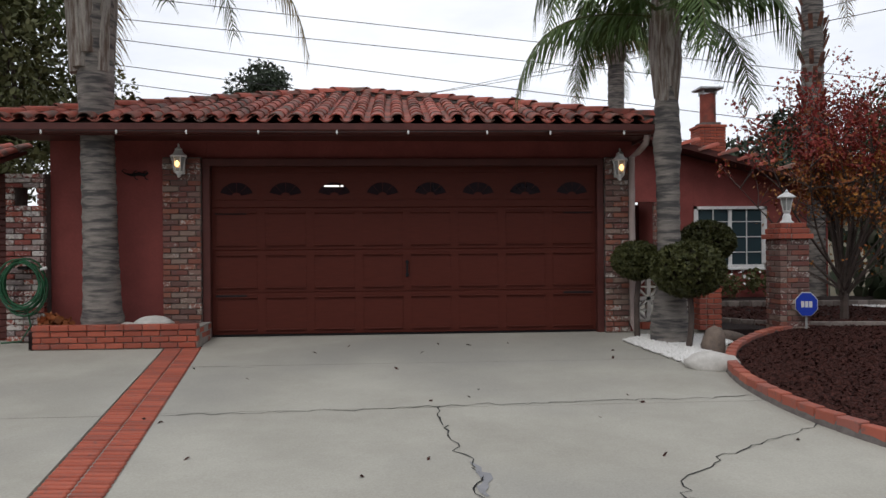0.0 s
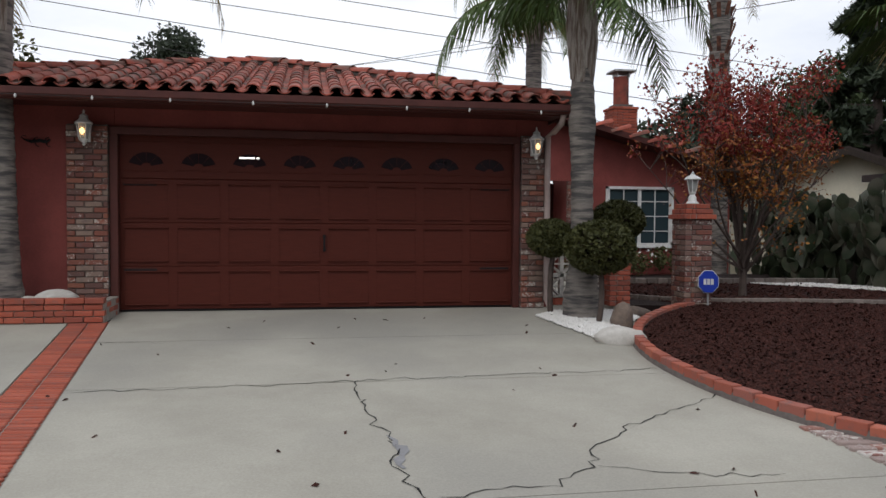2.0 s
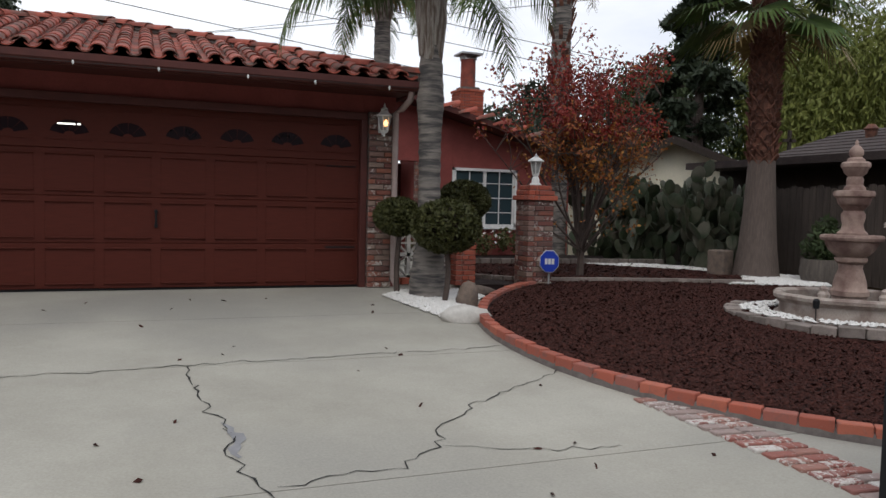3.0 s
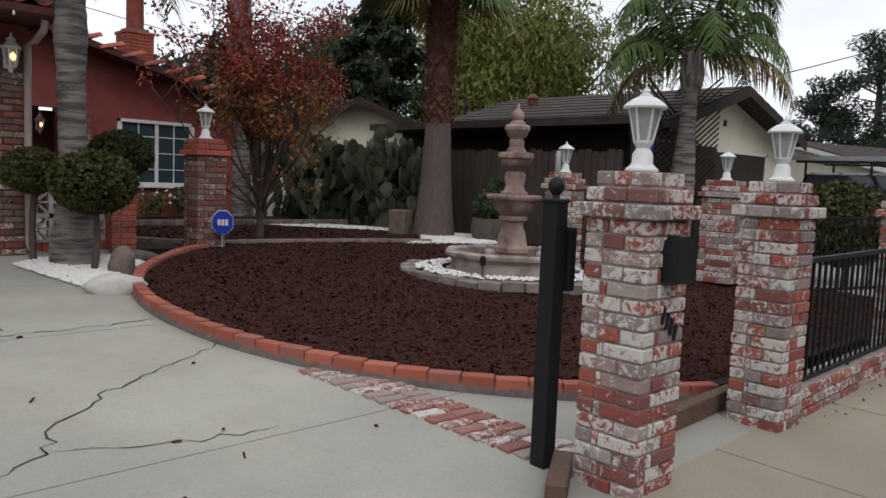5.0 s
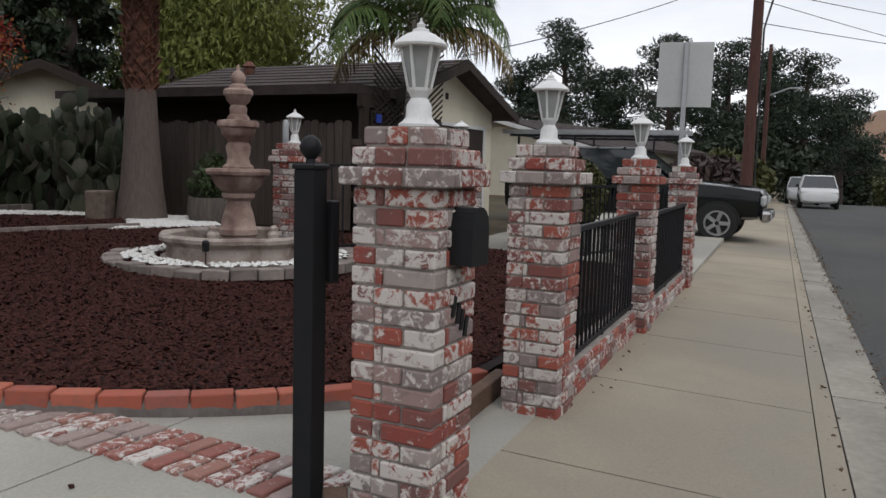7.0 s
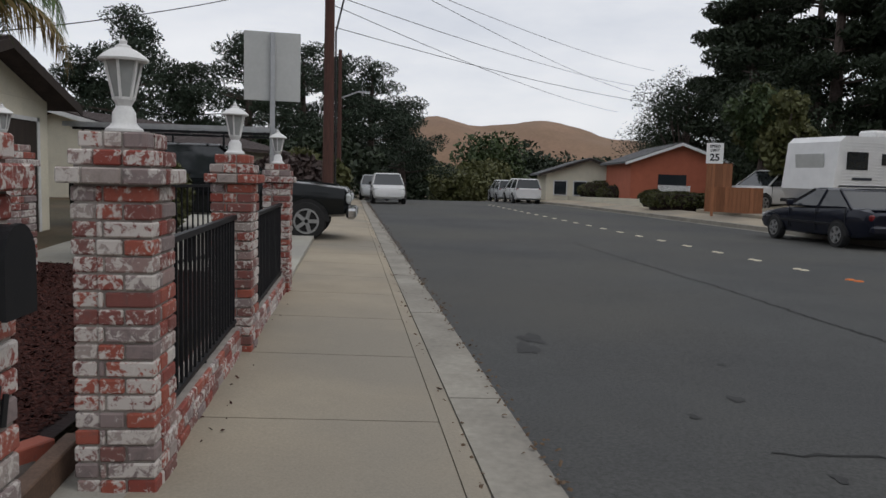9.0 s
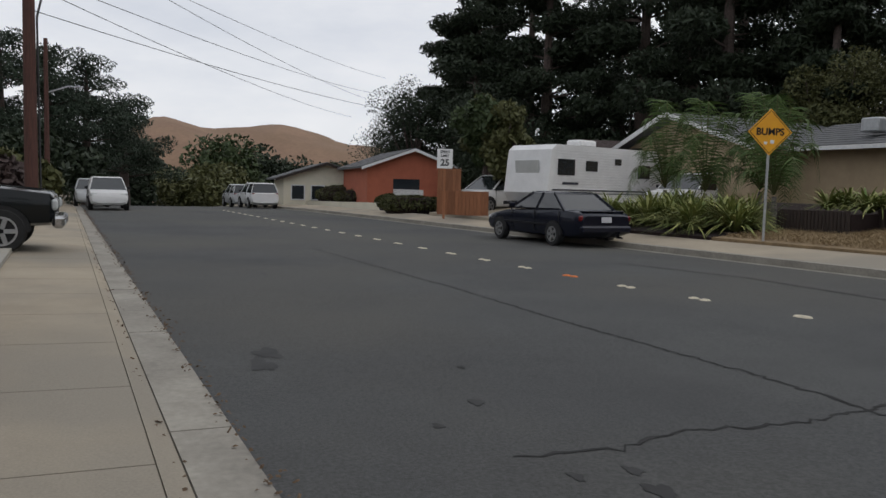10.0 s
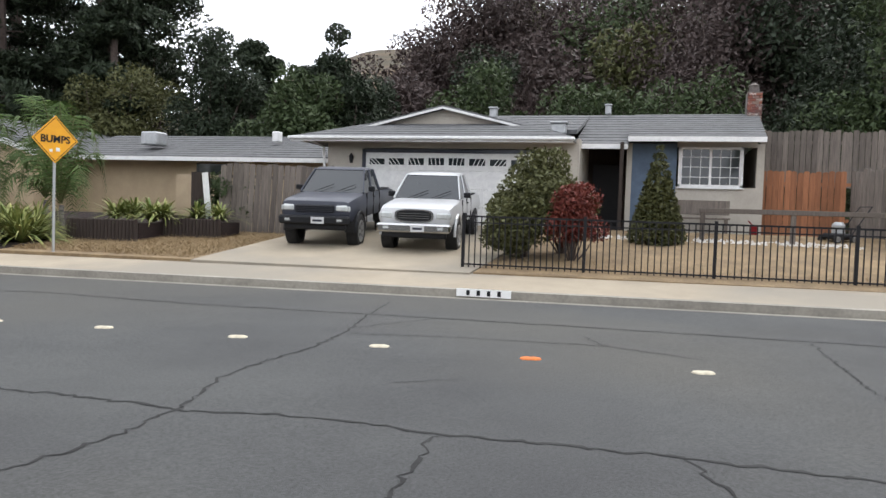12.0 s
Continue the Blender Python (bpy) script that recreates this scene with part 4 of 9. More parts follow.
for xe in (EX0, EX1):
    part("hip_mortar", Build().tube([(xe, EY, EZ + 0.05), (AX, AY, AZ + 0.05)], 0.085, 10), M["mortar_dark"], roof)

# ---- foliage kinds ----
def tree(name, label, category, at, h, r, clumps, n, leaf, material, trunk="bark", limbs=True, squash=0.75, aspect=0.5, droop=0.0, lean=(0, 0), fork=0.45, group="", seed=1, shell=0.2, whorl=False):
    """A tapered trunk with limbs to each clump of leaves."""
    random.seed(seed)
    t = thing(name, label, category, at, group=group)
    b = Build()
    top = Vector((lean[0], lean[1], h * fork))
    limb(b, (0, 0, -0.1), top, r, r * (0.2 if whorl else 0.7), 0.02 if whorl else 0.05, 5, 8)
    cs, rs = [], []
    for cx, cy, cz, cr in clumps:
        cs.append((cx, cy, cz))
        rs.append(cr)
        if whorl:
            limb(b, (0, 0, cz * 0.97 - cr * 0.2), (cx, cy, cz), r * 0.16, r * 0.05, 0.06, 3, 4)
        elif limbs:
            limb(b, top * random.uniform(0.75, 1.0), (cx, cy, cz + cr * 0.2), r * 0.45, r * 0.08, 0.12, 4, 5)
    part("trunk", b, M[trunk], t, smooth=True)
    v, f = leaf_cloud(cs, rs, n, leaf, squash, aspect, droop, shell, seed)
    o = new("crown", raw_mesh("crown", v, f, M[material]))
    o.parent = t
    return t


def ball_clumps(c, rx, ry, rz, k, cr, seed):
    r = np.random.default_rng(seed)
    out = []
    for _ in range(k):
        d = r.normal(size=3)
        d /= np.linalg.norm(d)
        q = r.random() ** 0.4
        out.append((c[0] + d[0] * rx * q, c[1] + d[1] * ry * q, c[2] + d[2] * rz * q, cr * (0.7 + 0.6 * r.random())))
    return out


def frond(r, length, rise, out, droop, pairs, leaf_len, width, tip_hang=0.6):
    """One feather frond: a curved rachis and hanging leaflets; returns points and leaflet quads."""
    pts, vs, fs = [], [], []
    for i in range(13):
        t = i / 12
        pts.append(Vector((out * length * math.sin(t * 1.35) / 0.975, 0, rise * math.sin(t * 2.2) - droop * t * t * t)))
    for k in range(pairs):
        t = 0.1 + 0.9 * k / pairs
        i = min(int(t * 12), 11)
        p = pts[i].lerp(pts[i + 1], t * 12 - i)
        d = (pts[i + 1] - pts[i]).normalized()
        l = leaf_len * (0.45 + 0.75 * math.sin(math.pi * min(t * 0.85 + 0.12, 1)))
        for s in (-1, 1):
            e = Vector((d.x * 0.45 + r.uniform(-0.1, 0.1), s * r.uniform(0.55, 0.95), d.z * 0.4 - tip_hang * r.uniform(0.5, 1.3))).normalized() * l * r.uniform(0.8, 1.15)
            w = d * width
            mid = p + e * 0.55 + Vector((0, 0, 0.05 * l))
            tip = p + e + Vector((0, 0, -0.22 * l * tip_hang))
            o = len(vs)
            vs += [p - w, p + w, mid + w, mid - w, tip]
            fs += [(o, o + 1, o + 2, o + 3), (o + 3, o + 2, o + 4)]
    return pts, vs, fs


def feather_palm(label, at, trunk, n, length, seed, rise=0.9, droop=2.0, pairs=64, leaf_len=0.45, material="leafpalm", shaft=True, lean=(0, 0), width=0.013, boots=False, hang=0.8, lo=0.0, dry=0.86, sheath=0.55):
    """trunk: (height, radius) up the stem; the crown sits at the last height."""
    r = random.Random(seed)
    t = thing("palm_tree", label, "palm tree", at, group="palm trees")
    top = trunk[-1][0]
    b = Build()
    pts, rr = [], []
    for k in range(len(trunk) - 1):
        (h0, r0), (h1, r1) = trunk[k], trunk[k + 1]
        m = max(2, int((h1 - h0) / 0.055))
        for i in range(m):
            q = i / m
            h = h0 + (h1 - h0) * q
            pts.append((lean[0] * h / top, lean[1] * h / top, h))
            rr.append((r0 + (r1 - r0) * q) * (1 + (0.035 if i % 3 == 0 else -0.012) + r.uniform(-0.012, 0.012)))
    b.tube(pts, rr, 14)
    part("trunk", b, M["palmbark"], t, smooth=True)
    if boots:
        bt = Build()
        for k in range(60):
            a, h = r.uniform(0, 6.28), r.uniform(top * 0.45, top)
            rad = 0.2
            c = Vector((lean[0] + rad * math.cos(a), lean[1] + rad * math.sin(a), h))
            bt.beam(c, c + Vector((0.12 * math.cos(a), 0.12 * math.sin(a), 0.3)), 0.09, 0.025, 0.006)
        part("boot_sheath", bt, M["palmboot"], t)
    rach, lv, lf = Build(), [], []
    dv, df = [], []
    for k in range(n):
        az = 2 * math.pi * (k * 0.381966 + r.uniform(-0.03, 0.03))
        q = k / n
        ln = length * r.uniform(0.85, 1.1)
        p, vs, fs = frond(r, ln, rise * (1.5 - 1.5 * q + lo), 0.55 + 0.4 * q, droop * (0.4 + 0.9 * q), pairs, leaf_len, width, hang)
        m = Matrix.Translation((lean[0], lean[1], top)) @ Matrix.Rotation(az, 4, "Z")
        rach.tube([m @ x for x in p], [0.024 - 0.0017 * i for i in range(13)], 5)
        tv, tf = (dv, df) if q > dry else (lv, lf)
        o = len(tv)
        tv += [m @ x for x in vs]
        tf += [tuple(i + o for i in g) for g in fs]
    part("crown_rib", rach, M["leafolive"], t)
    part("crown", Build().add(lv, lf), M[material], t, "arching green feather fronds")
    if dv:
        part("dry_crown", Build().add(dv, df), M["leafdry"], t, "dry straw-coloured hanging fronds")
    if shaft:
        sh = Build()
        for k in range(10):
            a = k * 2.4
            rad = trunk[-1][1]
            c = Vector((lean[0] + rad * 0.8 * math.cos(a), lean[1] + rad * 0.8 * math.sin(a), top - sheath * r.uniform(0.8, 1.05)))
            sh.tube([c, c + Vector((rad * 0.4 * math.cos(a), rad * 0.4 * math.sin(a), sheath * 0.5)), c + Vector((rad * 0.3 * math.cos(a), rad * 0.3 * math.sin(a), sheath * 1.35))], [0.07 + 0.04 * (sheath > 1), 0.085, 0.03], 6)
        part("crownshaft", sh, M["palmsheath"], t, "pale papery leaf sheaths", smooth=True)
    return t


# ---- planting bed at the garage's left, palm and hose ----
bed = thing("planter_wall", "low red brick planter wall at the garage", "planter", group="")
part("backing", Build().span((-4.19, -0.72, -0.04), (-2.39, -0.64, 0.22)), M["mortar"], bed)
lay(bed, -4.2, -2.38, -0.7, -0.03, 0.175, "brickred", seed=31)
for k in range(9):
    piece("coping_brick", brick_mesh(0.195, 0.12, 0.06, "brickred"), bed, pose(-4.1 + 0.202 * k, -0.7, 0.21))
part("return_wall", Build().span((-2.48, -0.64, -0.03), (-2.385, -0.085, 0.2)), M["mortar"], bed)
lay(bed, -0.64, -0.08, -2.43, -0.02, 0.19, "brickred", along="y", seed=32)
solid("planter_soil", Build().slab([(-4.28, -0.64), (-2.48, -0.64), (-2.48, -0.09), (-4.28, -0.002)], -0.05, 0.16), M["soil_and_shade"], "dark soil in the brick planter", "soil", kind="structure")


def pebbles(name, label, poly_fn, n, zf, size, seed, material="pebble"):
    """Countless small stones scattered over a patch."""
    r = np.random.default_rng(seed)
    base = np.array([(1, 0, 0), (-1, 0, 0), (0, 1, 0), (0, -1, 0), (0, 0, 0.7), (0, 0, -0.7)], float)
    tri_ = np.array([(0, 2, 4), (2, 1, 4), (1, 3, 4), (3, 0, 4), (2, 0, 5), (1, 2, 5), (3, 1, 5), (0, 3, 5)])
    P = np.array([poly_fn(r) for _ in range(n)])
    s = size * (0.6 + 0.9 * r.random((n, 3)))
    a = r.random(n) * 6.28
    ca, sa = np.cos(a), np.sin(a)
    V = base[None] * s[:, None, :]
    X = V[..., 0] * ca[:, None] - V[..., 1] * sa[:, None] + P[:, 0:1]
    Y = V[..., 0] * sa[:, None] + V[..., 1] * ca[:, None] + P[:, 1:2]
    Z = V[..., 2] + np.array([zf(x, y) for x, y in P])[:, None]
    v = np.stack([X, Y, Z], -1).reshape(-1, 3)
    f = (np.arange(n)[:, None, None] * 6 + tri_[None]).reshape(-1, 3)
    return tagged(new(name, raw_mesh(name, v, f, M[material])), label, name.replace("_", " "), kind="stuff")


def in_poly(poly):
    xs, ys = [p[0] for p in poly], [p[1] for p in poly]

    def pick(r):
        while True:
            x, y = r.uniform(min(xs), max(xs)), r.uniform(min(ys), max(ys))
            c = False
            for (x0, y0), (x1, y1) in zip(poly, poly[1:] + poly[:1]):
                if (y0 > y) != (y1 > y) and x < (x1 - x0) * (y - y0) / (y1 - y0) + x0:
                    c = not c
            if c:
                return x, y
    return pick


pebbles("white_pebbles", "white pebbles in the planter bed", in_poly([(-4.1, -0.62), (-2.5, -0.62), (-2.5, -0.3), (-4.1, -0.2)]), 500, lambda x, y: 0.17, 0.022, 3)


def rock(name, label, at, s, material, seed, rz=0.0):
    r = random.Random(seed)
    bm = bmesh.new()
    bmesh.ops.create_icosphere(bm, subdivisions=3, radius=1)
    off = Vector((r.uniform(-9, 9), r.uniform(-9, 9), r.uniform(-9, 9)))
    for v in bm.verts:
        k = 1 + 0.28 * noise.noise(v.co * 1.3 + off) + 0.1 * noise.noise(v.co * 3.7 + off)
        v.co = Vector((v.co.x * s[0], v.co.y * s[1], max(v.co.z, -0.5) * s[2])) * k
    me = bpy.data.meshes.new(name)
    bm.to_mesh(me)
    bm.free()
    me.materials.append(M[material])
    me.shade_smooth()
    ob = new(name, me)
    ob.matrix_basis = pose(*at, 0, 0, rz)
    return tagged(ob, label, "rock")


rock("flat_stone", "flat tan stone lying in the planter", (-2.95, -0.45, 0.22), (0.22, 0.14, 0.09), "rockpale", 4)
rock("flat_stone", "flat tan stone lying in the planter", (-3.22, -0.5, 0.19), (0.12, 0.1, 0.05), "rockpale", 5)
feather_palm("tall queen palm with grey ringed trunk in the planter", (-3.54, -0.42, 0.12), [(0, 0.25), (0.35, 0.21), (1.0, 0.19), (2.2, 0.185), (2.95, 0.2), (3.1, 0.2), (3.6, 0.24), (4.3, 0.25), (4.85, 0.18)], 22, 2.5, 3, rise=1.0, droop=1.25, leaf_len=0.46, lean=(-0.1, 0), sheath=1.75)

# iron lizard on the stucco
lz = Build().tube([(-0.13, 0, 0.02), (-0.06, 0, 0.0), (0.03, 0, 0.015), (0.1, 0, 0.0), (0.14, 0, 0.03)], [0.008, 0.018, 0.022, 0.018, 0.012], 8)
for x, s in ((-0.04, 1), (-0.03, -1), (0.08, 1), (0.09, -1)):
    lz.tube([(x, 0, 0.01), (x + 0.02, 0, 0.045 * s), (x + 0.05, 0, 0.055 * s)], [0.008, 0.006, 0.005], 6)
lz.tube([(-0.13, 0, 0.02), (-0.17, 0, 0.05), (-0.15, 0, 0.07), (-0.11, 0, 0.06)], [0.008, 0.006, 0.005, 0.003], 6)
solid("wall_ornament", lz, M["black"], "dark iron lizard ornament on the stucco", "ornament", (-3.28, -0.02, 1.99), smooth=True)

# brick side pier with a square hole, hose and slatted door
sp = thing("side_pier", "whitewashed brick pier with a square opening", "pillar")
part("core", Build().span((-4.74, -0.12, 0), (-4.31, 0.2, 1.6)).span((-4.74, -0.12, 1.6), (-4.66, 0.2, 1.86)).span((-4.39, -0.12, 1.6), (-4.31, 0.2, 1.86)).span((-4.74, -0.12, 1.86), (-4.31, 0.2, 2.0)), M["mortar_dark"], sp)
lay(sp, -4.75, -4.305, -0.13, 0, 1.62, "brick", seed=41)
lay(sp, -4.75, -4.66, -0.13, 1.62, 1.83, "brick", seed=42)
lay(sp, -4.39, -4.305, -0.13, 1.62, 1.83, "brick", seed=43)
lay(sp, -4.75, -4.305, -0.13, 1.83, 2.0, "brick", seed=44)
sd = thing("side_door", "dark brown slatted side gate", "gate", (0, 0, 0))
for k in range(26):
    part("slat", Build().span((-6.6, 0.06, 0.02 + k * 0.076), (-4.77, 0.09, 0.088 + k * 0.076), 0.006), M["trim"], sd)
ls = thing("roof_side", "small lower roof of red clay barrel tiles", "roof", kind="structure")
part("deck", Build().slab([(-7.5, -0.75), (-4.66, -0.75), (-4.66, 0.2), (-7.5, 0.2)], lambda x, y: 2.0 + 0.28 * (y + 0.75), lambda x, y: 2.05 + 0.28 * (y + 0.75)), M["trim"], ls)
for i in range(3):
    for k in range(13):
        piece("tile", cap_tile, ls, pose(-7.4 + k * 0.225, -0.62 + 0.36 * i, 2.12 + 0.1 * i, 15.5 + random.uniform(-1, 1), 0, random.uniform(-1, 1)))
solid("wall_west", Build().span((-7.6, 0.1, -0.2), (-4.76, 0.25, 2.02)), M["stucco"], "rose stucco wall behind the side gate", "wall", kind="structure")
hose = Build()
rh = random.Random(5)
for k in range(9):
    rad, ph = 0.2 + 0.06 * rh.random(), rh.uniform(0, 6)
    c = (-4.5 + rh.uniform(-0.03, 0.03), -0.27 - 0.012 * k, 0.66 + rh.uniform(-0.04, 0.04))
    hose.tube([(c[0] + rad * math.cos(a * 0.3491 + ph), c[1] + 0.02 * math.sin(a), c[2] + rad * 1.25 * math.sin(a * 0.3491 + ph)) for a in range(19)], 0.011, 6)
hose.tube([(-4.45, -0.3, 0.4), (-4.4, -0.32, 0.2), (-4.5, -0.35, 0.03), (-4.7, -0.4, 0.015)], 0.011, 6)
hh = thing("garden_hose", "coiled green garden hose on the brick pier", "hose")
part("coil", hose, M["hose"], hh, smooth=True)
part("hook", Build().span((-4.56, -0.3, 0.86), (-4.44, -0.17, 0.9), 0.01), M["black"], hh)
part("nozzle", Build().tube([(-4.28, -0.33, 0.86), (-4.21, -0.33, 0.88)], [0.014, 0.02], 8), M["white"], hh)
solid("planter_plant", Build().add(*[x.tolist() for x in leaf_cloud([(-4.1, -0.5, 0.26), (-3.95, -0.45, 0.22)], [0.14, 0.1], 160, 0.05, 0.8, 0.5)]), M["leafrust"], "small brown shrub in the planter", "shrub")

# ---- house front behind the garage ----
hw = thing("wall_house", "rose stucco house front with a sloping rake", "wall", kind="structure")
ztop = lambda x: 2.97 - 0.26 * (x - 5.9)


def wall_quad(x0, x1, z0, z1, y0=6.1, y1=6.3):
    t0, t1 = (ztop(x0), ztop(x1)) if z1 is None else (z1, z1)
    return Build().side_prism([(x0, z0), (x1, z0), (x1, t1), (x0, t0)], y0, y1, "y")


part("stucco", wall_quad(5.3, 6.1, -0.1, None), M["stucco"], hw)
part("stucco", wall_quad(7.66, 9.0, -0.1, None), M["stucco"], hw)
part("stucco", wall_quad(6.102, 7.658, -0.1, 0.62), M["stucco"], hw)
part("stucco", wall_quad(6.102, 7.658, 1.9, None), M["stucco"], hw)
part("stucco", wall_quad(2.86, 5.298, 2.0, None), M["stucco"], hw)
part("band", Build().span((2.9, 6.07, 2.0), (5.3, 6.098, 2.1)), M["stucco"], hw)
# Trim colour instead of rose stucco paints the shade of the recess.
part("stucco", wall_quad(2.86, 5.6, -0.1, 2.0, 7.3, 7.4), M["trim"], hw, "recessed entry wall darkened in colour for the recess shade")
part("stucco", Build().span((5.3, 6.302, -0.1), (5.5, 7.3, 2.4)), M["stucco"], hw)
ed = thing("front_door", "dark red panelled front door in the recess", "door", (4.95, 7.27, 0))
part("leaf", Build().span((-0.5, -0.05, 0), (0.45, 0.0, 2.0), 0.006), M["trim"], ed)
part("panel", Build().span((-0.36, -0.065, 0.2), (0.31, -0.05, 0.85), 0.006), M["trim"], ed)
part("panel", Build().span((-0.36, -0.065, 1.0), (0.31, -0.05, 1.8), 0.006), M["trim"], ed)
wall_lantern(4.93, 6.9, 1.72)
ep = thing("entry_pilaster", "whitewashed brick facing beside the entry", "pilaster", (0, 0, 0), group="brick pilasters")
part("backing", Build().span((5.22, 5.98, -0.02), (5.56, 6.09, 1.98)), M["mortar_dark"], ep)
lay(ep, 5.2, 5.58, 6.0, 0, 1.97, "brickg", seed=51)


def window(name, x0, x1, z0, z1, y, label, grid=(2, 3), frame_w=0.06, out=-1, gl="curtain", at=(0, 0, 0), rz=0, halves=2):
    """A sliding window: outer frame, two sashes with a grille, and a sill."""
    w = thing(name, label, "window", at, rz, kind="structure")
    fb = Build()
    d0, d1 = y + 0.035 * out, y - 0.1 * out
    fb.span((x0, d0, z0), (x1, d1, z0 + frame_w)).span((x0, d0, z1 - frame_w), (x1, d1, z1)).span((x0, d0, z0), (x0 + frame_w, d1, z1)).span((x1 - frame_w, d0, z0), (x1, d1, z1))
    part("window_frame", fb, M["white"], w)
    n = halves
    ww = (x1 - x0 - 2 * frame_w) / n
    for k in range(n):
        a = x0 + frame_w + k * ww
        part("pane", Build().span((a + 0.025, y - 0.02 * out, z0 + frame_w), (a + ww - 0.025, y - 0.03 * out, z1 - frame_w)), M[gl], w)
        sb = Build().span((a, y + 0.01 * out, z0 + frame_w), (a + 0.035, y - 0.04 * out, z1 - frame_w)).span((a + ww - 0.035, y + 0.01 * out, z0 + frame_w), (a + ww, y - 0.04 * out, z1 - frame_w))
        for i in range(1, grid[0]):
            xx = a + ww * i / grid[0]
            sb.span((xx - 0.009, y - 0.0 * out, z0 + frame_w), (xx + 0.009, y - 0.03 * out, z1 - frame_w))
        for i in range(1, grid[1] + 1):
            zz = z0 + (z1 - z0) * i / (grid[1] + 1)
            sb.span((a, y - 0.0 * out, zz - 0.009), (a + ww, y - 0.03 * out, zz + 0.009))
        part("sash", sb, M["white"], w)
    part("window_sill", Build().span((x0 - 0.05, y + 0.07 * out, z0 - 0.05), (x1 + 0.05, y + 0.002 * out, z0 - 0.002), 0.005), M["white"], w)
    return w


window("window_1", 6.1, 7.66, 0.62, 1.9, 6.1, "white sliding window with a grille and blinds behind")
hr = thing("roof_house", "red tile roof sloping above the house front", "roof", kind="structure")
part("deck", Build().side_prism([(2.2, ztop(2.2) + 0.02), (9.5, ztop(9.5) + 0.02), (9.5, ztop(9.5) + 0.14), (2.2, ztop(2.2) + 0.14)], 5.55, 13, "y"), M["trim"], hr)
for k in range(16):
    x = 9.4 - k * 0.4
    piece("hip_tile", hip_tile, hr, pose(x, 5.6, ztop(x) + 0.15, -14.6, 0, 90))
    for j in range(1, 4):
        piece("tile", cap_tile, hr, pose(x, 5.6 + 0.24 * j, ztop(x) + 0.15, -14.6, 0, 90))
ch = thing("chimney", "red brick chimney with a clay flue and metal cap", "chimney", (6.88, 7.2, 2.6))
part("core", Build().span((-0.27, -0.27, 0), (0.27, 0.27, 1.14)).span((-0.21, -0.21, 1.14), (0.21, 0.21, 1.21)), M["mortar_dark"], ch)
pillar_bricks(ch, 0.58, 0.0, 16, "brickred", 0.0677, 9)
pillar_bricks(ch, 0.62, 1.083, 1, "brickred", 0.0677, 10)
part("flue", Build().lathe([(0.175, 0), (0.17, 0.66)], 14, (0, 0, 1.2)), M["tile"], ch, "round clay flue", True)
part("chimney_cap", Build().span((-0.26, -0.26, 1.95), (0.26, 0.26, 1.99)).span((-0.15, -0.15, 1.84), (-0.12, 0.15, 1.95)).span((0.12, -0.15, 1.84), (0.15, 0.15, 1.95)), M["steel"], ch, "grey metal cap")

# breeze-block screen and red brick pier at the porch
scr = thing("breeze_block_screen", "low screen of pale concrete breeze blocks on bricks", "screen", (0, 0, 0))
for k in range(3):
    for j in range(2):
        x0, z0 = 2.83 + k * 0.3, 0.1 + j * 0.3
        b = Build()
        y0, y1 = 0.18, 0.27
        for s in ((0, 0, 0.3, 0.025), (0, 0.275, 0.3, 0.3), (0, 0, 0.025, 0.3), (0.275, 0, 0.3, 0.3)):
            b.span((x0 + s[0], y0, z0 + s[1]), (x0 + s[2], y1, z0 + s[3]))
        c = Vector((x0 + 0.15, (y0 + y1) / 2, z0 + 0.15))
        for a in range(8):
            ra = math.pi * a / 4
            e = Vector((math.cos(ra), 0, math.sin(ra))) * (0.14 if a % 2 == 0 else 0.185)
            b.beam(c + e * 0.2, c + e, 0.085, 0.022)
        part("breeze_block", b, M["rockpale"], scr)
lay(scr, 2.83, 3.75, 0.22, 0.0, 0.1, "brickred", course=0.1, seed=61)
pp = thing("porch_pier", "small red brick pier at the porch screen", "pillar", (3.86, 0.1, 0))
part("core", Build().span((-0.13, -0.13, 0), (0.13, 0.13, 0.72)), M["mortar"], pp)
pillar_bricks(pp, 0.29, 0, 11, "brickred", 0.0677, 12)


def topiary(at, r, stem, label, seed):
    t = thing("topiary", label, "topiary", at, group="topiary balls")
    b = Build()
    limb(b, (0, 0, -0.02), (0.02, 0, stem), 0.035, 0.03, 0.04)
    for k in range(5):
        a = k * 1.26
        limb(b, (0.02, 0, stem * 0.92), (r * 0.6 * math.cos(a), r * 0.6 * math.sin(a), stem + r * 0.5), 0.018, 0.008, 0.1)
    part("stem", b, M["bark"], t)
    v, f = leaf_cloud([(0, 0, stem + r * 0.7)], [r], 6500, 0.028, 0.76, 0.45, 0, 0.82, seed)
    k = new("foliage", raw_mesh("foliage", v, f, M["leaftop"]))
    k.parent = t
    # Solid dark core paints the shade deep between the leaves.
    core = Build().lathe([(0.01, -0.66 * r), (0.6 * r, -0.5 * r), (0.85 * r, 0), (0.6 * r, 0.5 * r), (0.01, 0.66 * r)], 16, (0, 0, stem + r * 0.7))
    part("inner_core", core, M["soil_and_shade"], t, smooth=True)


topiary((3.09, -1.25, -0.05), 0.41, 0.58, "clipped olive-green topiary ball in front of the palm", 1)
topiary((2.74, -0.55, -0.02), 0.3, 0.72, "clipped dark green topiary ball by the garage corner", 2)
topiary((3.95, 0.3, 0.0), 0.37, 0.87, "clipped dark green topiary ball behind the palm", 3)
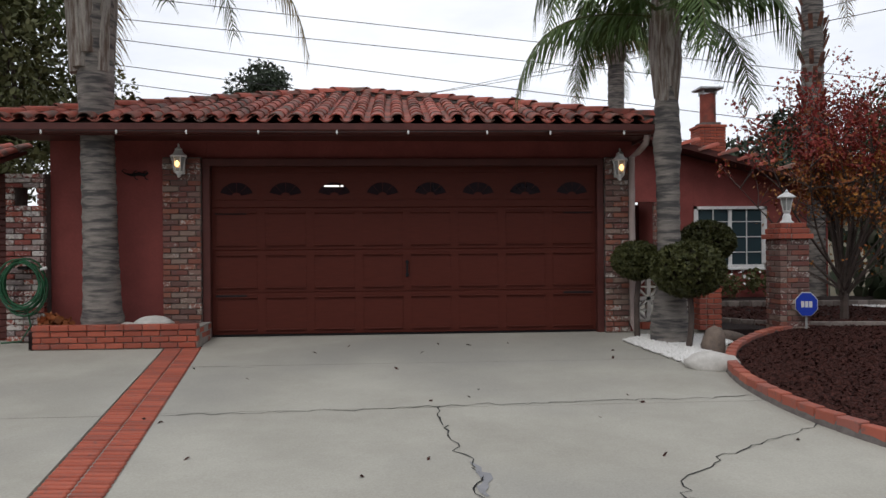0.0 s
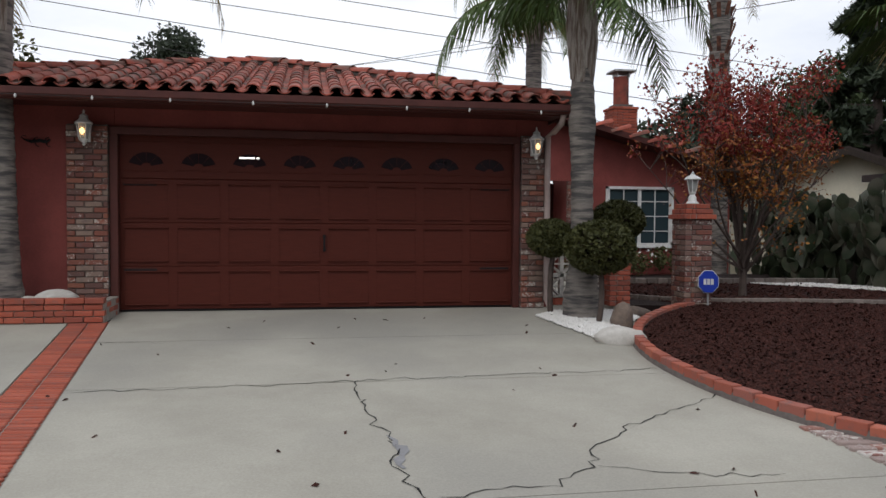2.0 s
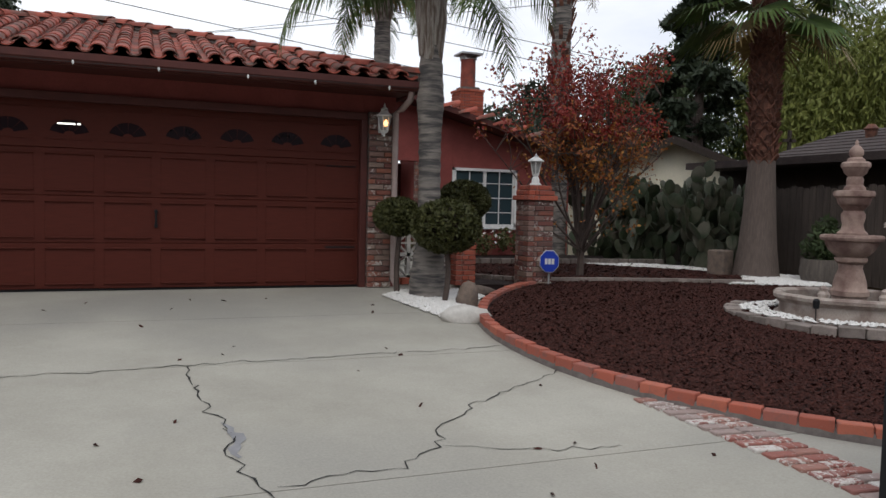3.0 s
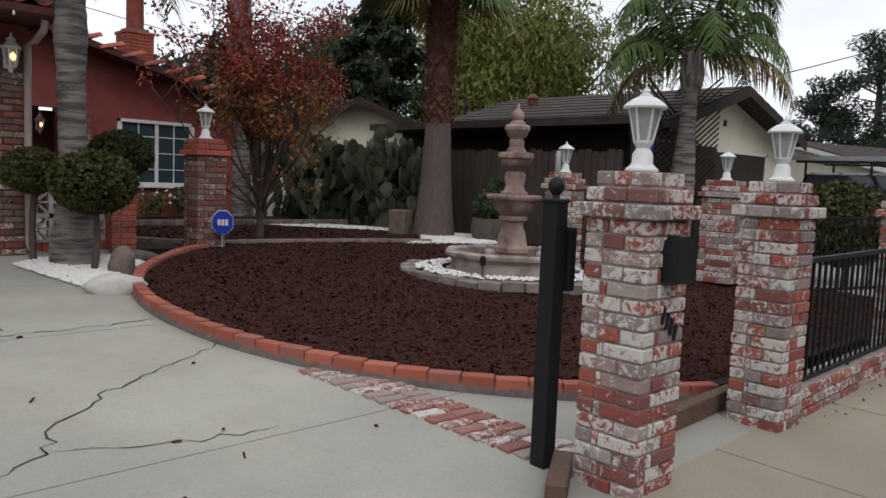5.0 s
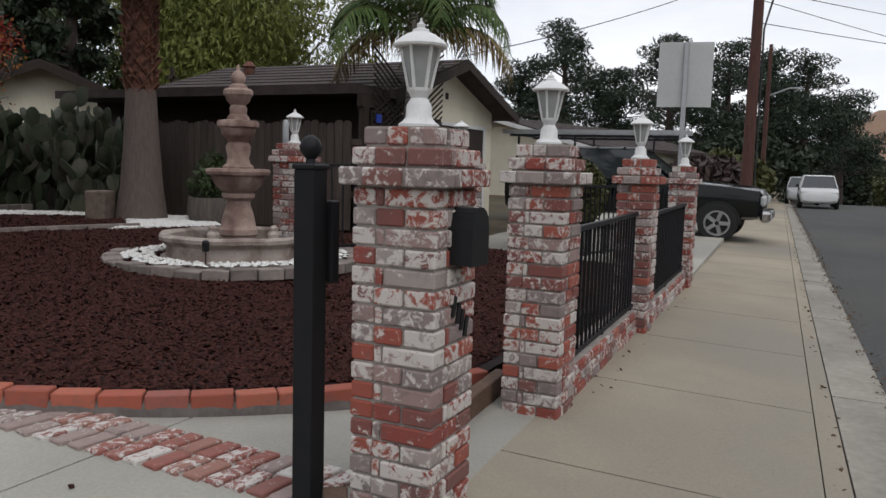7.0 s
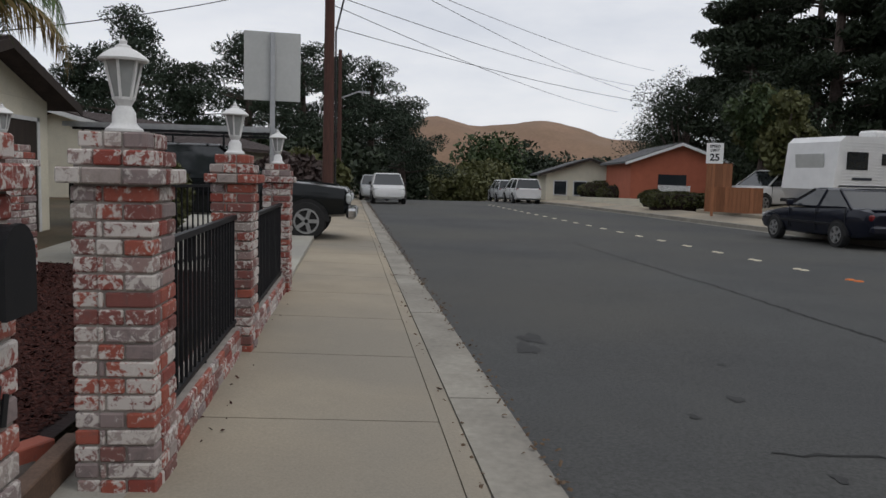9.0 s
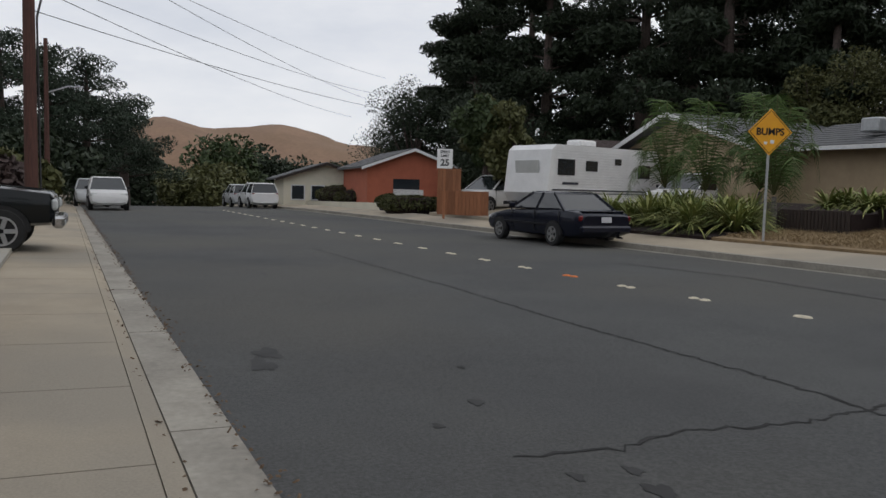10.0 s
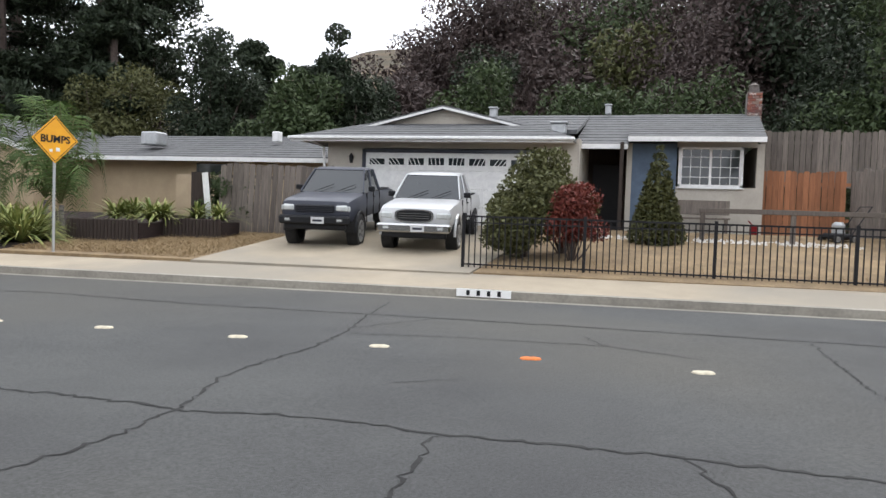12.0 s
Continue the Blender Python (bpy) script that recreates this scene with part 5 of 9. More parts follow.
feather_palm("queen palm with a banded swollen trunk among white pebbles", (3.06, -0.78, -0.05), [(0, 0.24), (0.3, 0.22), (0.55, 0.17), (0.9, 0.135), (1.9, 0.135), (2.35, 0.165), (2.75, 0.14), (3.05, 0.1), (3.8, 0.09)], 18, 1.9, 5, rise=1.25, droop=0.85, leaf_len=0.5, lean=(-0.04, 0), sheath=1.0, dry=2.0)
feather_palm("slender palm rising behind the house", (5.15, 8.4, 0), [(0, 0.25), (3, 0.2), (5.2, 0.19), (5.9, 0.15)], 15, 1.5, 6, rise=1.0, droop=1.35, leaf_len=0.45, material="leafpalm")
feather_palm("tall palm with brown boots behind the maple", (8.75, 6.2, 0), [(0, 0.24), (3, 0.22), (5.5, 0.22), (7.6, 0.2)], 18, 2.4, 7, droop=1.3, boots=True)

# pebbles, rocks, ring bed
pebbles("white_pebbles", "white pebbles round the palm's foot", in_poly([(2.5, -0.75), (2.72, -2.1), (2.95, -2.25), (3.25, -1.5), (3.75, -0.95), (3.6, -0.45), (2.85, -0.4)]), 2600, lambda x, y: drive_z(x, y) + 0.02, 0.022, 8)
rock("boulder", "rough brown boulder on the pebbles", (3.3, -1.45, 0.0), (0.13, 0.12, 0.19), "rock", 11)
rock("boulder", "pale whitewashed boulder at the bed's edge", (2.9, -2.32, -0.08), (0.25, 0.13, 0.13), "rockpale", 12, -15)
rock("boulder", "flat dark rock behind the pebbles", (3.75, -0.75, 0.0), (0.2, 0.12, 0.08), "rock", 13)

RING = [(5.0, -0.18), (4.45, -0.52), (3.95, -0.98), (3.45, -1.62), (3.1, -2.3), (2.93, -2.95), (2.88, -3.55), (2.92, -4.2), (3.05, -4.75), (3.25, -5.25), (3.55, -5.72), (3.9, -6.12), (4.35, -6.5), (4.95, -6.85)]
BACK = [(10.4, -6.9), (10.4, -3.0), (9.2, -1.2), (8.4, -0.75), (7.2, -0.45), (6.1, -0.2)]


def smooth_line(pts, k=6):
    out = []
    for i in range(len(pts) - 1):
        p0, p1, p2, p3 = (Vector(pts[max(i - 1, 0)]), Vector(pts[i]), Vector(pts[i + 1]), Vector(pts[min(i + 2, len(pts) - 1)]))
        for j in range(k):
            t = j / k
            out.append(0.5 * ((2 * p1) + (p2 - p0) * t + (2 * p0 - 5 * p1 + 4 * p2 - p3) * t * t + (3 * p1 - p0 - 3 * p2 + p3) * t ** 3))
    out.append(Vector(pts[-1]))
    return out


ringpts = smooth_line(RING)
kz = lambda x, y: drive_z(x, y) * 1.0


def mulch_z(x, y):
    return 0.045 * y + 0.055


mb = thing("garden_bed", "round bed of dark bark mulch", "garden bed", kind="structure")
bedpoly = [(p.x, p.y) for p in ringpts] + BACK
cx_, cy_ = 6.4, -3.4
vs = [(cx_, cy_, mulch_z(cx_, cy_))]
rings_n = 9
for q in range(1, rings_n + 1):
    for x, y in bedpoly:
        xx, yy = cx_ + (x - cx_) * q / rings_n, cy_ + (y - cy_) * q / rings_n
        vs.append((xx, yy, mulch_z(xx, yy)))
nb_ = len(bedpoly)
fs = [(0, 1 + i, 1 + (i + 1) % nb_) for i in range(nb_)]
for q in range(rings_n - 1):
    fs += [(1 + q * nb_ + i, 1 + (q + 1) * nb_ + i, 1 + (q + 1) * nb_ + (i + 1) % nb_, 1 + q * nb_ + (i + 1) % nb_) for i in range(nb_)]
part("soil", Build().add(vs, fs), M["soil_and_shade"], mb)
kb = thing("brick_kerb", "curved kerb of red bricks set in mortar round the bed", "kerb", kind="structure")
# bricks at even steps along the curve
acc, last = 0.0, ringpts[0]
walkpts = []
for p in ringpts[1:]:
    d = (p - last).length
    while acc + d >= 0.205:
        t = (0.205 - acc) / d
        last = last.lerp(p, t)
        walkpts.append(last.copy())
        d = (p - last).length
        acc = 0.0
    acc += d
    last = p
mort = Build()
rings = []
for i, p in enumerate(walkpts):
    q = walkpts[min(i + 1, len(walkpts) - 1)]
    o = walkpts[max(i - 1, 0)]
    a = math.atan2(q.y - o.y, q.x - o.x)
    nrm = Vector((math.sin(a), -math.cos(a)))
    z = kz(p.x, p.y)
    piece("kerb_brick", brick_mesh(0.198, 0.1, 0.095, "brickkerb"), kb, pose(p.x, p.y, z + 0.056 + random.uniform(-0.004, 0.004), random.uniform(-3, 1), 0, math.degrees(a) + random.uniform(-1, 1)))
    rings.append([(p.x - nrm.x * 0.07, p.y - nrm.y * 0.07, z - 0.1), (p.x - nrm.x * 0.045, p.y - nrm.y * 0.045, z + 0.085), (p.x + nrm.x * 0.045, p.y + nrm.y * 0.045, z + 0.06), (p.x + nrm.x * 0.06, p.y + nrm.y * 0.06, z + 0.012), (p.x + nrm.x * 0.085, p.y + nrm.y * 0.085, z - 0.1)])
part("mortar_bed", Build().loft(rings), M["mortar_dark"], kb)


def chips(name, label, pick, n, zf, seed, l=0.03, w=0.012, material="mulch", lift=0.012):
    """Countless flat bark chips, four corners each with a raised ridge."""
    r = np.random.default_rng(seed)
    P = np.array([pick(r) for _ in range(n)])
    a = r.random(n) * 6.28
    L_, W_ = l * (0.5 + r.random(n)), w * (0.5 + r.random(n))
    tilt = r.normal(size=(n, 2)) * 0.35
    loc = np.array([(-1, -1, 0), (1, -0.8, 0), (1, 0.9, 0), (-0.9, 1, 0), (0, 0, 0.9)], float)
    x, y = loc[None, :, 0] * L_[:, None], loc[None, :, 1] * W_[:, None]
    z = loc[None, :, 2] * W_[:, None] + x * tilt[:, :1] + y * tilt[:, 1:]
    ca, sa = np.cos(a)[:, None], np.sin(a)[:, None]
    zz = np.array([zf(px, py) for px, py in P])[:, None] + lift * r.random(n)[:, None]
    v = np.stack([x * ca - y * sa + P[:, :1], x * sa + y * ca + P[:, 1:], z + zz], -1).reshape(-1, 3)
    tri_ = np.array([(0, 1, 4), (1, 2, 4), (2, 3, 4), (3, 0, 4)])
    f = (np.arange(n)[:, None, None] * 5 + tri_[None]).reshape(-1, 3)
    return tagged(new(name, raw_mesh(name, v, f, M[material])), label, "mulch", kind="stuff")


inner = [(cx_ + (x - cx_) * 0.975, cy_ + (y - cy_) * 0.975) for x, y in bedpoly]
chips("bark_chips", "dark reddish-brown bark chips covering the bed", in_poly(inner), 120000, mulch_z, 21, 0.024, 0.009)

# brick band in the paving beside the bed, and the timber edging
bb = thing("brick_band", "whitewashed brick band let into the paving", "paving", kind="structure")
def band_l(y): return 2.99 + 0.09 * (-5.1 - y)
def band_r(y): return band_l(y) + min(0.13 + 0.5 * (-5.07 - y), 0.37)
yy, i = -5.1, 0
while yy > -6.95:
    x0, x1 = band_l(yy), band_r(yy)
    m = max(1, round((x1 - x0) / 0.2))
    for k in range(m):
        a, c = x0 + (x1 - x0) * k / m, x0 + (x1 - x0) * (k + 1) / m
        piece("brick", brick_mesh(round(c - a - 0.008, 2), 0.088, 0.03, "brickwash"), bb, pose((a + c) / 2, yy, drive_z(a, yy) + 0.002, -2.8, 0, random.uniform(-1, 1) - 8))
    yy -= 0.098
st_ = thing("brick_strip", "band of red bricks dividing the driveway", "paving", kind="structure")
part("bedding", Build().slab(edge(lambda y: xl(y) + 0.01, -0.6, -7.3) + edge(lambda y: xr(y) - 0.01, -7.3, -0.6), low, lambda x, y: drive_z(x, y) - 0.012), M["mortar"], st_)
yy = -0.66
while yy > -7.3:
    x0, x1 = xl(yy) + 0.016, xr(yy) - 0.014
    xm = (x0 + x1) / 2
    ang = -math.degrees(math.atan2(0.13, 1)) * (1 if yy < -1.2 else 0.5)
    for a, c in ((x0, xm - 0.006), (xm + 0.006, x1)):
        piece("brick", brick_mesh(round(c - a, 2), 0.058, 0.05, "brickred"), st_, pose((a + c) / 2, yy, drive_z(a, yy) - 0.022 + random.uniform(-0.002, 0.002), -2.8, 0, -ang * -1 + random.uniform(-0.8, 0.8)))
    yy -= 0.0665
solid("timber_edging", Build().beam((2.86, -7.2, -0.31), (3.2, -6.98, -0.3), 0.09, 0.1, 0.006), M["lumber"], "weathered timber edging at the gate post", "edging")
solid("timber_edging", Build().beam((3.52, -7.0, -0.3), (4.98, -6.94, -0.29), 0.08, 0.12, 0.006), M["lumber"], "weathered timber edging along the bed", "edging")

# black gate post and mailbox
gp_ = thing("gate_post", "black steel gate post with a ball finial", "gate post", (3.17, -6.88, -0.36))
part("post", Build().box((0, 0, 0.63), (0.085, 0.085, 1.26), 0, 0.004), M["blackpl"], gp_)
part("cap", Build().box((0, 0, 1.27), (0.1, 0.1, 0.02), 0, 0.006), M["blackpl"], gp_)
part("finial", Build().lathe([(0.02, 0), (0.016, 0.015), (0.036, 0.04), (0.04, 0.06), (0.03, 0.085), (0.008, 0.1)], 14, (0, 0, 1.28)), M["blackpl"], gp_, smooth=True)
part("latch_box", Build().box((0.075, -0.03, 1.0), (0.05, 0.06, 0.3), 0, 0.006), M["blackpl"], gp_)
part("keeper", Build().box((0.06, -0.19, 0.98), (0.045, 0.06, 0.3), 0, 0.006), M["blackpl"], gp_)
mbx = thing("mailbox", "black domed metal mailbox on the brick pillar", "mailbox", (3.34, -7.37, 0.1))
prof = [(-0.07, 0.49)] + [(0.07 * math.cos(math.pi - math.pi * k / 10), 0.615 + 0.07 * math.sin(math.pi * k / 10)) for k in range(11)] + [(0.07, 0.49)]
part("body", Build().side_prism([(a, z) for a, z in prof], -0.085, 0.02, "y"), M["blackpl"], mbx)
prof2 = [(a * 1.04, 0.59 + (z - 0.59) * 1.03) for a, z in prof]
part("door", Build().side_prism(prof2, -0.095, -0.085, "y"), M["blackpl"], mbx)
part("flag", Build().beam((0.077, -0.04, 0.53), (0.077, -0.04, 0.66), 0.006, 0.02), M["black"], mbx)
nbs = Build()
for k in range(4):
    nbs.box((0.04 + 0.035 * k - 0.1, 0, 0.02 - 0.028 * k), (0.024, 0.006, 0.075), 0, 0.0, Matrix.Rotation(0.25, 3, "Y"))
solid("number_plate", nbs, M["black"], "black slanting number bars on the brick pillar", "house number", (3.37, -7.386, 0.42))

# fountain
fo = thing("fountain", "three-tier carved stone garden fountain with a round basin", "fountain", (7.05, -3.25, -0.08))
def lobed(prof, n, lobes, amp, c=(0, 0, 0)):
    rr_ = []
    for r_, z in prof:
        rr_.append([(c[0] + r_ * (1 + amp * abs(math.sin(lobes * a / 2))) * math.cos(a), c[1] + r_ * (1 + amp * abs(math.sin(lobes * a / 2))) * math.sin(a), c[2] + z) for a in [2 * math.pi * i / n for i in range(n)]])
    return Build().loft(rr_)
part("basin", lobed([(0.74, 0), (0.74, 0.04), (0.69, 0.06), (0.68, 0.17), (0.71, 0.2), (0.745, 0.22), (0.75, 0.255), (0.73, 0.275), (0.67, 0.275), (0.64, 0.25), (0.63, 0.1)], 72, 8, 0.05), M["basin"], fo, "pale weathered stone basin", smooth=True)
part("water", Build().lathe([(0.62, 0.1), (0.62, 0.16)], 32), M["glass"], fo, "dark still water")
part("pedestal", lobed([(0.17, 0.03), (0.17, 0.24), (0.19, 0.26), (0.19, 0.31), (0.165, 0.34), (0.16, 0.4), (0.14, 0.48), (0.115, 0.55), (0.12, 0.6), (0.155, 0.63), (0.16, 0.67), (0.12, 0.69)], 32, 8, 0.06), M["fountain"], fo, smooth=True)
part("lower_bowl", lobed([(0.1, 0.67), (0.16, 0.69), (0.22, 0.75), (0.255, 0.82), (0.26, 0.845), (0.3, 0.86), (0.31, 0.89), (0.3, 0.915), (0.26, 0.92), (0.22, 0.87)], 56, 14, 0.045), M["fountain"], fo, smooth=True)
part("middle_stem", lobed([(0.15, 0.87), (0.15, 0.94), (0.115, 0.97), (0.1, 1.03), (0.115, 1.09), (0.12, 1.14), (0.095, 1.18), (0.12, 1.22), (0.14, 1.235)], 32, 8, 0.05), M["fountain"], fo, smooth=True)
part("middle_bowl", lobed([(0.11, 1.22), (0.15, 1.25), (0.165, 1.3), (0.17, 1.32), (0.195, 1.335), (0.2, 1.37), (0.19, 1.395), (0.15, 1.4)], 48, 12, 0.035), M["fountain"], fo, smooth=True)
part("upper_stem", lobed([(0.11, 1.39), (0.105, 1.43), (0.08, 1.46), (0.085, 1.52), (0.07, 1.55), (0.095, 1.575)], 28, 8, 0.04), M["fountain"], fo, smooth=True)
part("upper_bowl", lobed([(0.08, 1.56), (0.11, 1.59), (0.12, 1.63), (0.14, 1.65), (0.142, 1.69), (0.12, 1.71), (0.1, 1.71)], 40, 10, 0.04), M["fountain"], fo, smooth=True)
part("finial", lobed([(0.09, 1.7), (0.085, 1.74), (0.055, 1.76), (0.07, 1.79), (0.07, 1.83), (0.045, 1.87), (0.02, 1.89), (0.015, 1.93), (0.004, 1.95)], 24, 6, 0.06), M["fountain"], fo, smooth=True)
for a in (200, 250, 330):
    part("spout_figure", lobed([(0.05, 0.27), (0.055, 0.31), (0.035, 0.34), (0.04, 0.37), (0.015, 0.395)], 16, 5, 0.12, (0.66 * math.cos(radians(a)), 0.66 * math.sin(radians(a)), 0)), M["basin"], fo, "small carved spout on the rim", smooth=True)
sr = thing("stone_ring", "ring of pale edging stones round the fountain", "edging", (7.05, -3.25, -0.09))
for k in range(34):
    a = 2 * math.pi * k / 34
    piece("edging_stone", brick_mesh(0.225, 0.17, 0.1, "edging"), sr, pose(1.2 * math.cos(a), 1.2 * math.sin(a), 0.02 + random.uniform(-0.012, 0.012), random.uniform(-4, 4), random.uniform(-3, 3), math.degrees(a) + 90 + random.uniform(-5, 5)))
pebbles("white_pebbles", "white pebbles inside the fountain's stone ring", lambda r: (lambda a, q: (7.05 + q * math.cos(a), -3.25 + q * math.sin(a)))(r.uniform(0, 6.283), r.uniform(0.8, 1.1)), 620, lambda x, y: -0.015, 0.026, 9)
for x, y in ((6.2, -3.6), (6.95, -4.35), (7.9, -4.3)):
    g = Build().lathe([(0.03, 0.16), (0.035, 0.24), (0.02, 0.26)], 10).lathe([(0.006, -0.05), (0.006, 0.17)], 6)
    solid("garden_light", g, M["black"], "small black garden spotlight on a spike", "garden light", (x, y, -0.06), group="garden lights")

# alarm sign
sg = thing("yard_sign", "blue octagonal yard sign on a stake", "sign", (4.88, -0.47, -0.03), -18)
oct_ = [(0.13 * math.cos(math.pi / 8 + math.pi * k / 4), 0.38 + 0.15 * math.sin(math.pi / 8 + math.pi * k / 4)) for k in range(8)]
part("plate", Build().side_prism(oct_, -0.006, 0.006, "y"), M["blue"], sg)
part("rim", Build().side_prism([(x * 1.07, 0.38 + (z - 0.38) * 1.07) for x, z in oct_], 0.006, 0.012, "y"), M["white"], sg)
part("mark", Build().box((-0.045, -0.008, 0.38), (0.035, 0.004, 0.075)).box((0.0, -0.008, 0.38), (0.035, 0.004, 0.075)).box((0.045, -0.008, 0.38), (0.035, 0.004, 0.075)), M["white"], sg, "plain white mark")
part("stake", Build().span((-0.012, 0.013, -0.1), (0.012, 0.025, 0.5)), M["steel"], sg)

# ---- red maple: two tiers of leaf colour on many upright stems ----
mp_ = thing("maple_tree", "autumn maple with red and golden leaves on many thin stems", "tree", (6.25, 1.0, 0.0))
random.seed(12)
mb_ = Build()
limb(mb_, (0, 0, -0.05), (0.03, 0, 0.55), 0.06, 0.05, 0.05)
tips = []
for k in range(34):
    a = k * 2.4
    q = 0.2 + 0.8 * random.random()
    e = Vector((1.55 * q * math.cos(a), 1.35 * q * math.sin(a), 1.75 + 1.5 * random.random() * (1.15 - 0.35 * q)))
    s = Vector((random.uniform(-0.05, 0.05), random.uniform(-0.05, 0.05), 0.3 + 0.35 * random.random()))
    p = limb(mb_, s, e, 0.024, 0.006, 0.1, 6, 5)
    for j in (3, 4, 5, 6):
        for w in range(3):
            d = Vector((random.uniform(-0.45, 0.45), random.uniform(-0.45, 0.45), random.uniform(0.05, 0.6)))
            limb(mb_, p[j], p[j] + d, 0.008, 0.003, 0.1, 3, 4)
            tips.append(p[j] + d * 0.8)
for k in range(14):
    a = k * 0.63
    e = Vector((0.8 * math.cos(a), 0.75 * math.sin(a), 0.7 + 0.5 * random.random()))
    limb(mb_, (0, 0, 0.4), e, 0.012, 0.004, 0.1, 4, 4)
    tips.append(e)
part("branching", mb_, M["bark"], mp_)
hi = [t for t in tips if t.z > 2.15]
lo_ = [t for t in tips if t.z <= 2.3]
for nm, pts, m_, n_ in (("red_foliage", hi, "leafred", 6800), ("rust_foliage", hi[::2] + lo_[::2], "leafrust", 3400), ("golden_foliage", lo_, "leafgold", 2300)):
    v, f = leaf_cloud(pts, [0.2] * len(pts), n_, 0.028, 0.9, 0.6, 0.2, 0, len(nm))
    o = new(nm, raw_mesh(nm, v, f, M[m_]))
    o.parent = mp_

# second bed, gravel and kerb stones behind the ring
def plain(name, poly, z, material, label, cat):
    return solid(name, Build().slab(poly, z - 0.25, z), M[material], label, cat, kind="structure")


plain("back_bed", [(4.0, 0.1), (5.0, -0.14), (6.1, -0.14), (7.2, -0.4), (8.4, -0.7), (10.4, 0.2), (10.5, 6.0), (4.65, 6.0), (4.65, 2.0)], 0.0, "soil_and_shade", "dark mulched bed in front of the house", "garden bed")
chips("bark_chips", "dark bark chips on the back bed", in_poly([(4.7, 0.2), (8.2, -0.3), (10.0, 1.0), (9.0, 3.5), (4.8, 3.5)]), 6000, lambda x, y: 0.003, 22, 0.035, 0.015)
pebbles("white_gravel", "white gravel strip at the foot of the palm", in_poly([(7.6, -0.75), (9.2, -1.1), (10.2, 0.2), (9.6, 1.2), (8.6, 0.0)]), 2600, lambda x, y: 0.02, 0.028, 31)
pebbles("white_gravel", "white gravel strip along the cacti", in_poly([(7.6, 3.4), (9.4, 1.3), (9.9, 1.6), (8.3, 4.2)]), 1600, lambda x, y: 0.02, 0.028, 32)
ek = thing("stone_edging", "line of low grey edging stones along the bed", "edging")
line = smooth_line([(4.2, 1.3), (5.0, 0.35), (6.2, 0.12), (7.4, -0.2), (8.3, -0.52)], 9)
for i, p in enumerate(line[:-1]):
    q = line[i + 1]
    piece("edging_stone", brick_mesh(0.14, 0.08, 0.09, "edging"), ek, pose(p.x, p.y, 0.02, 0, 0, math.degrees(math.atan2(q.y - p.y, q.x - p.x))))
ek = thing("stone_edging", "low dark brick edging of the raised bed", "edging")
for i in range(24):
    piece("edging_brick", brick_mesh(0.19, 0.09, 0.12, "edging"), ek, pose(4.75 + 0.2 * i, 3.6 - 0.02 * i, 0.05, 0, 0, random.uniform(-2, 2)))
fl = thing("flower_bed", "low shrubs with small white and pink flowers under the window", "shrub", (6.6, 5.6, 0))
v, f = leaf_cloud([(-1.4, 0, 0.2), (-0.7, 0, 0.3), (0, 0, 0.25), (0.6, 0.1, 0.35), (1.0, 0, 0.25)], [0.28, 0.3, 0.3, 0.3, 0.3], 1600, 0.045, 0.9, 0.5)
o = new("foliage", raw_mesh("foliage", v, f, M["leafolive"]))
o.parent = fl
v, f = leaf_cloud([(-1.2, -0.1, 0.4), (-0.5, -0.1, 0.5), (0.2, -0.1, 0.45), (0.8, -0.1, 0.6)], [0.3] * 4, 70, 0.035, 0.6, 0.9)
o = new("blossom", raw_mesh("blossom", v, f, M["white"]))
o.parent = fl

# ---- fan palm ----
fp = thing("fan_palm", "stout fan palm with a swollen grey trunk and brown boots", "palm tree", (9.35, 0.55, -0.03), group="palm trees")
b = Build()
b.tube([(0, 0, -0.05), (0, 0, 0.1), (0.01, 0, 0.5), (0.02, 0, 1.1), (0.02, 0, 1.95)], [0.40, 0.37, 0.31, 0.26, 0.215], 18)
part("trunk", b, M["fanbark"], fp, smooth=True)
b = Build().tube([(0.02, 0, 1.9), (0.02, 0, 4.95)], [0.2, 0.2], 12)
rf = random.Random(4)
for k in range(26):
    for j in range(7):
        a = 2 * math.pi * (j + 0.5 * (k % 2)) / 7 + rf.uniform(-0.12, 0.12)
        h = 1.9 + 0.115 * k + rf.uniform(-0.03, 0.03)
        c = Vector((0.02 + 0.185 * math.cos(a), 0.185 * math.sin(a), h))
        for tw in (-0.6, 0.6):
            out = 0.255 + rf.uniform(-0.02, 0.03)
            b.beam(c, (0.02 + out * math.cos(a + tw), out * math.sin(a + tw), h + rf.uniform(0.16, 0.25)), 0.055, 0.02, 0.005)
part("boot_sheath", b, M["palmboot"], fp, "crossed brown leaf bases")
gv_, gf, dv_, df_ = [], [], [], []
stalk = Build()
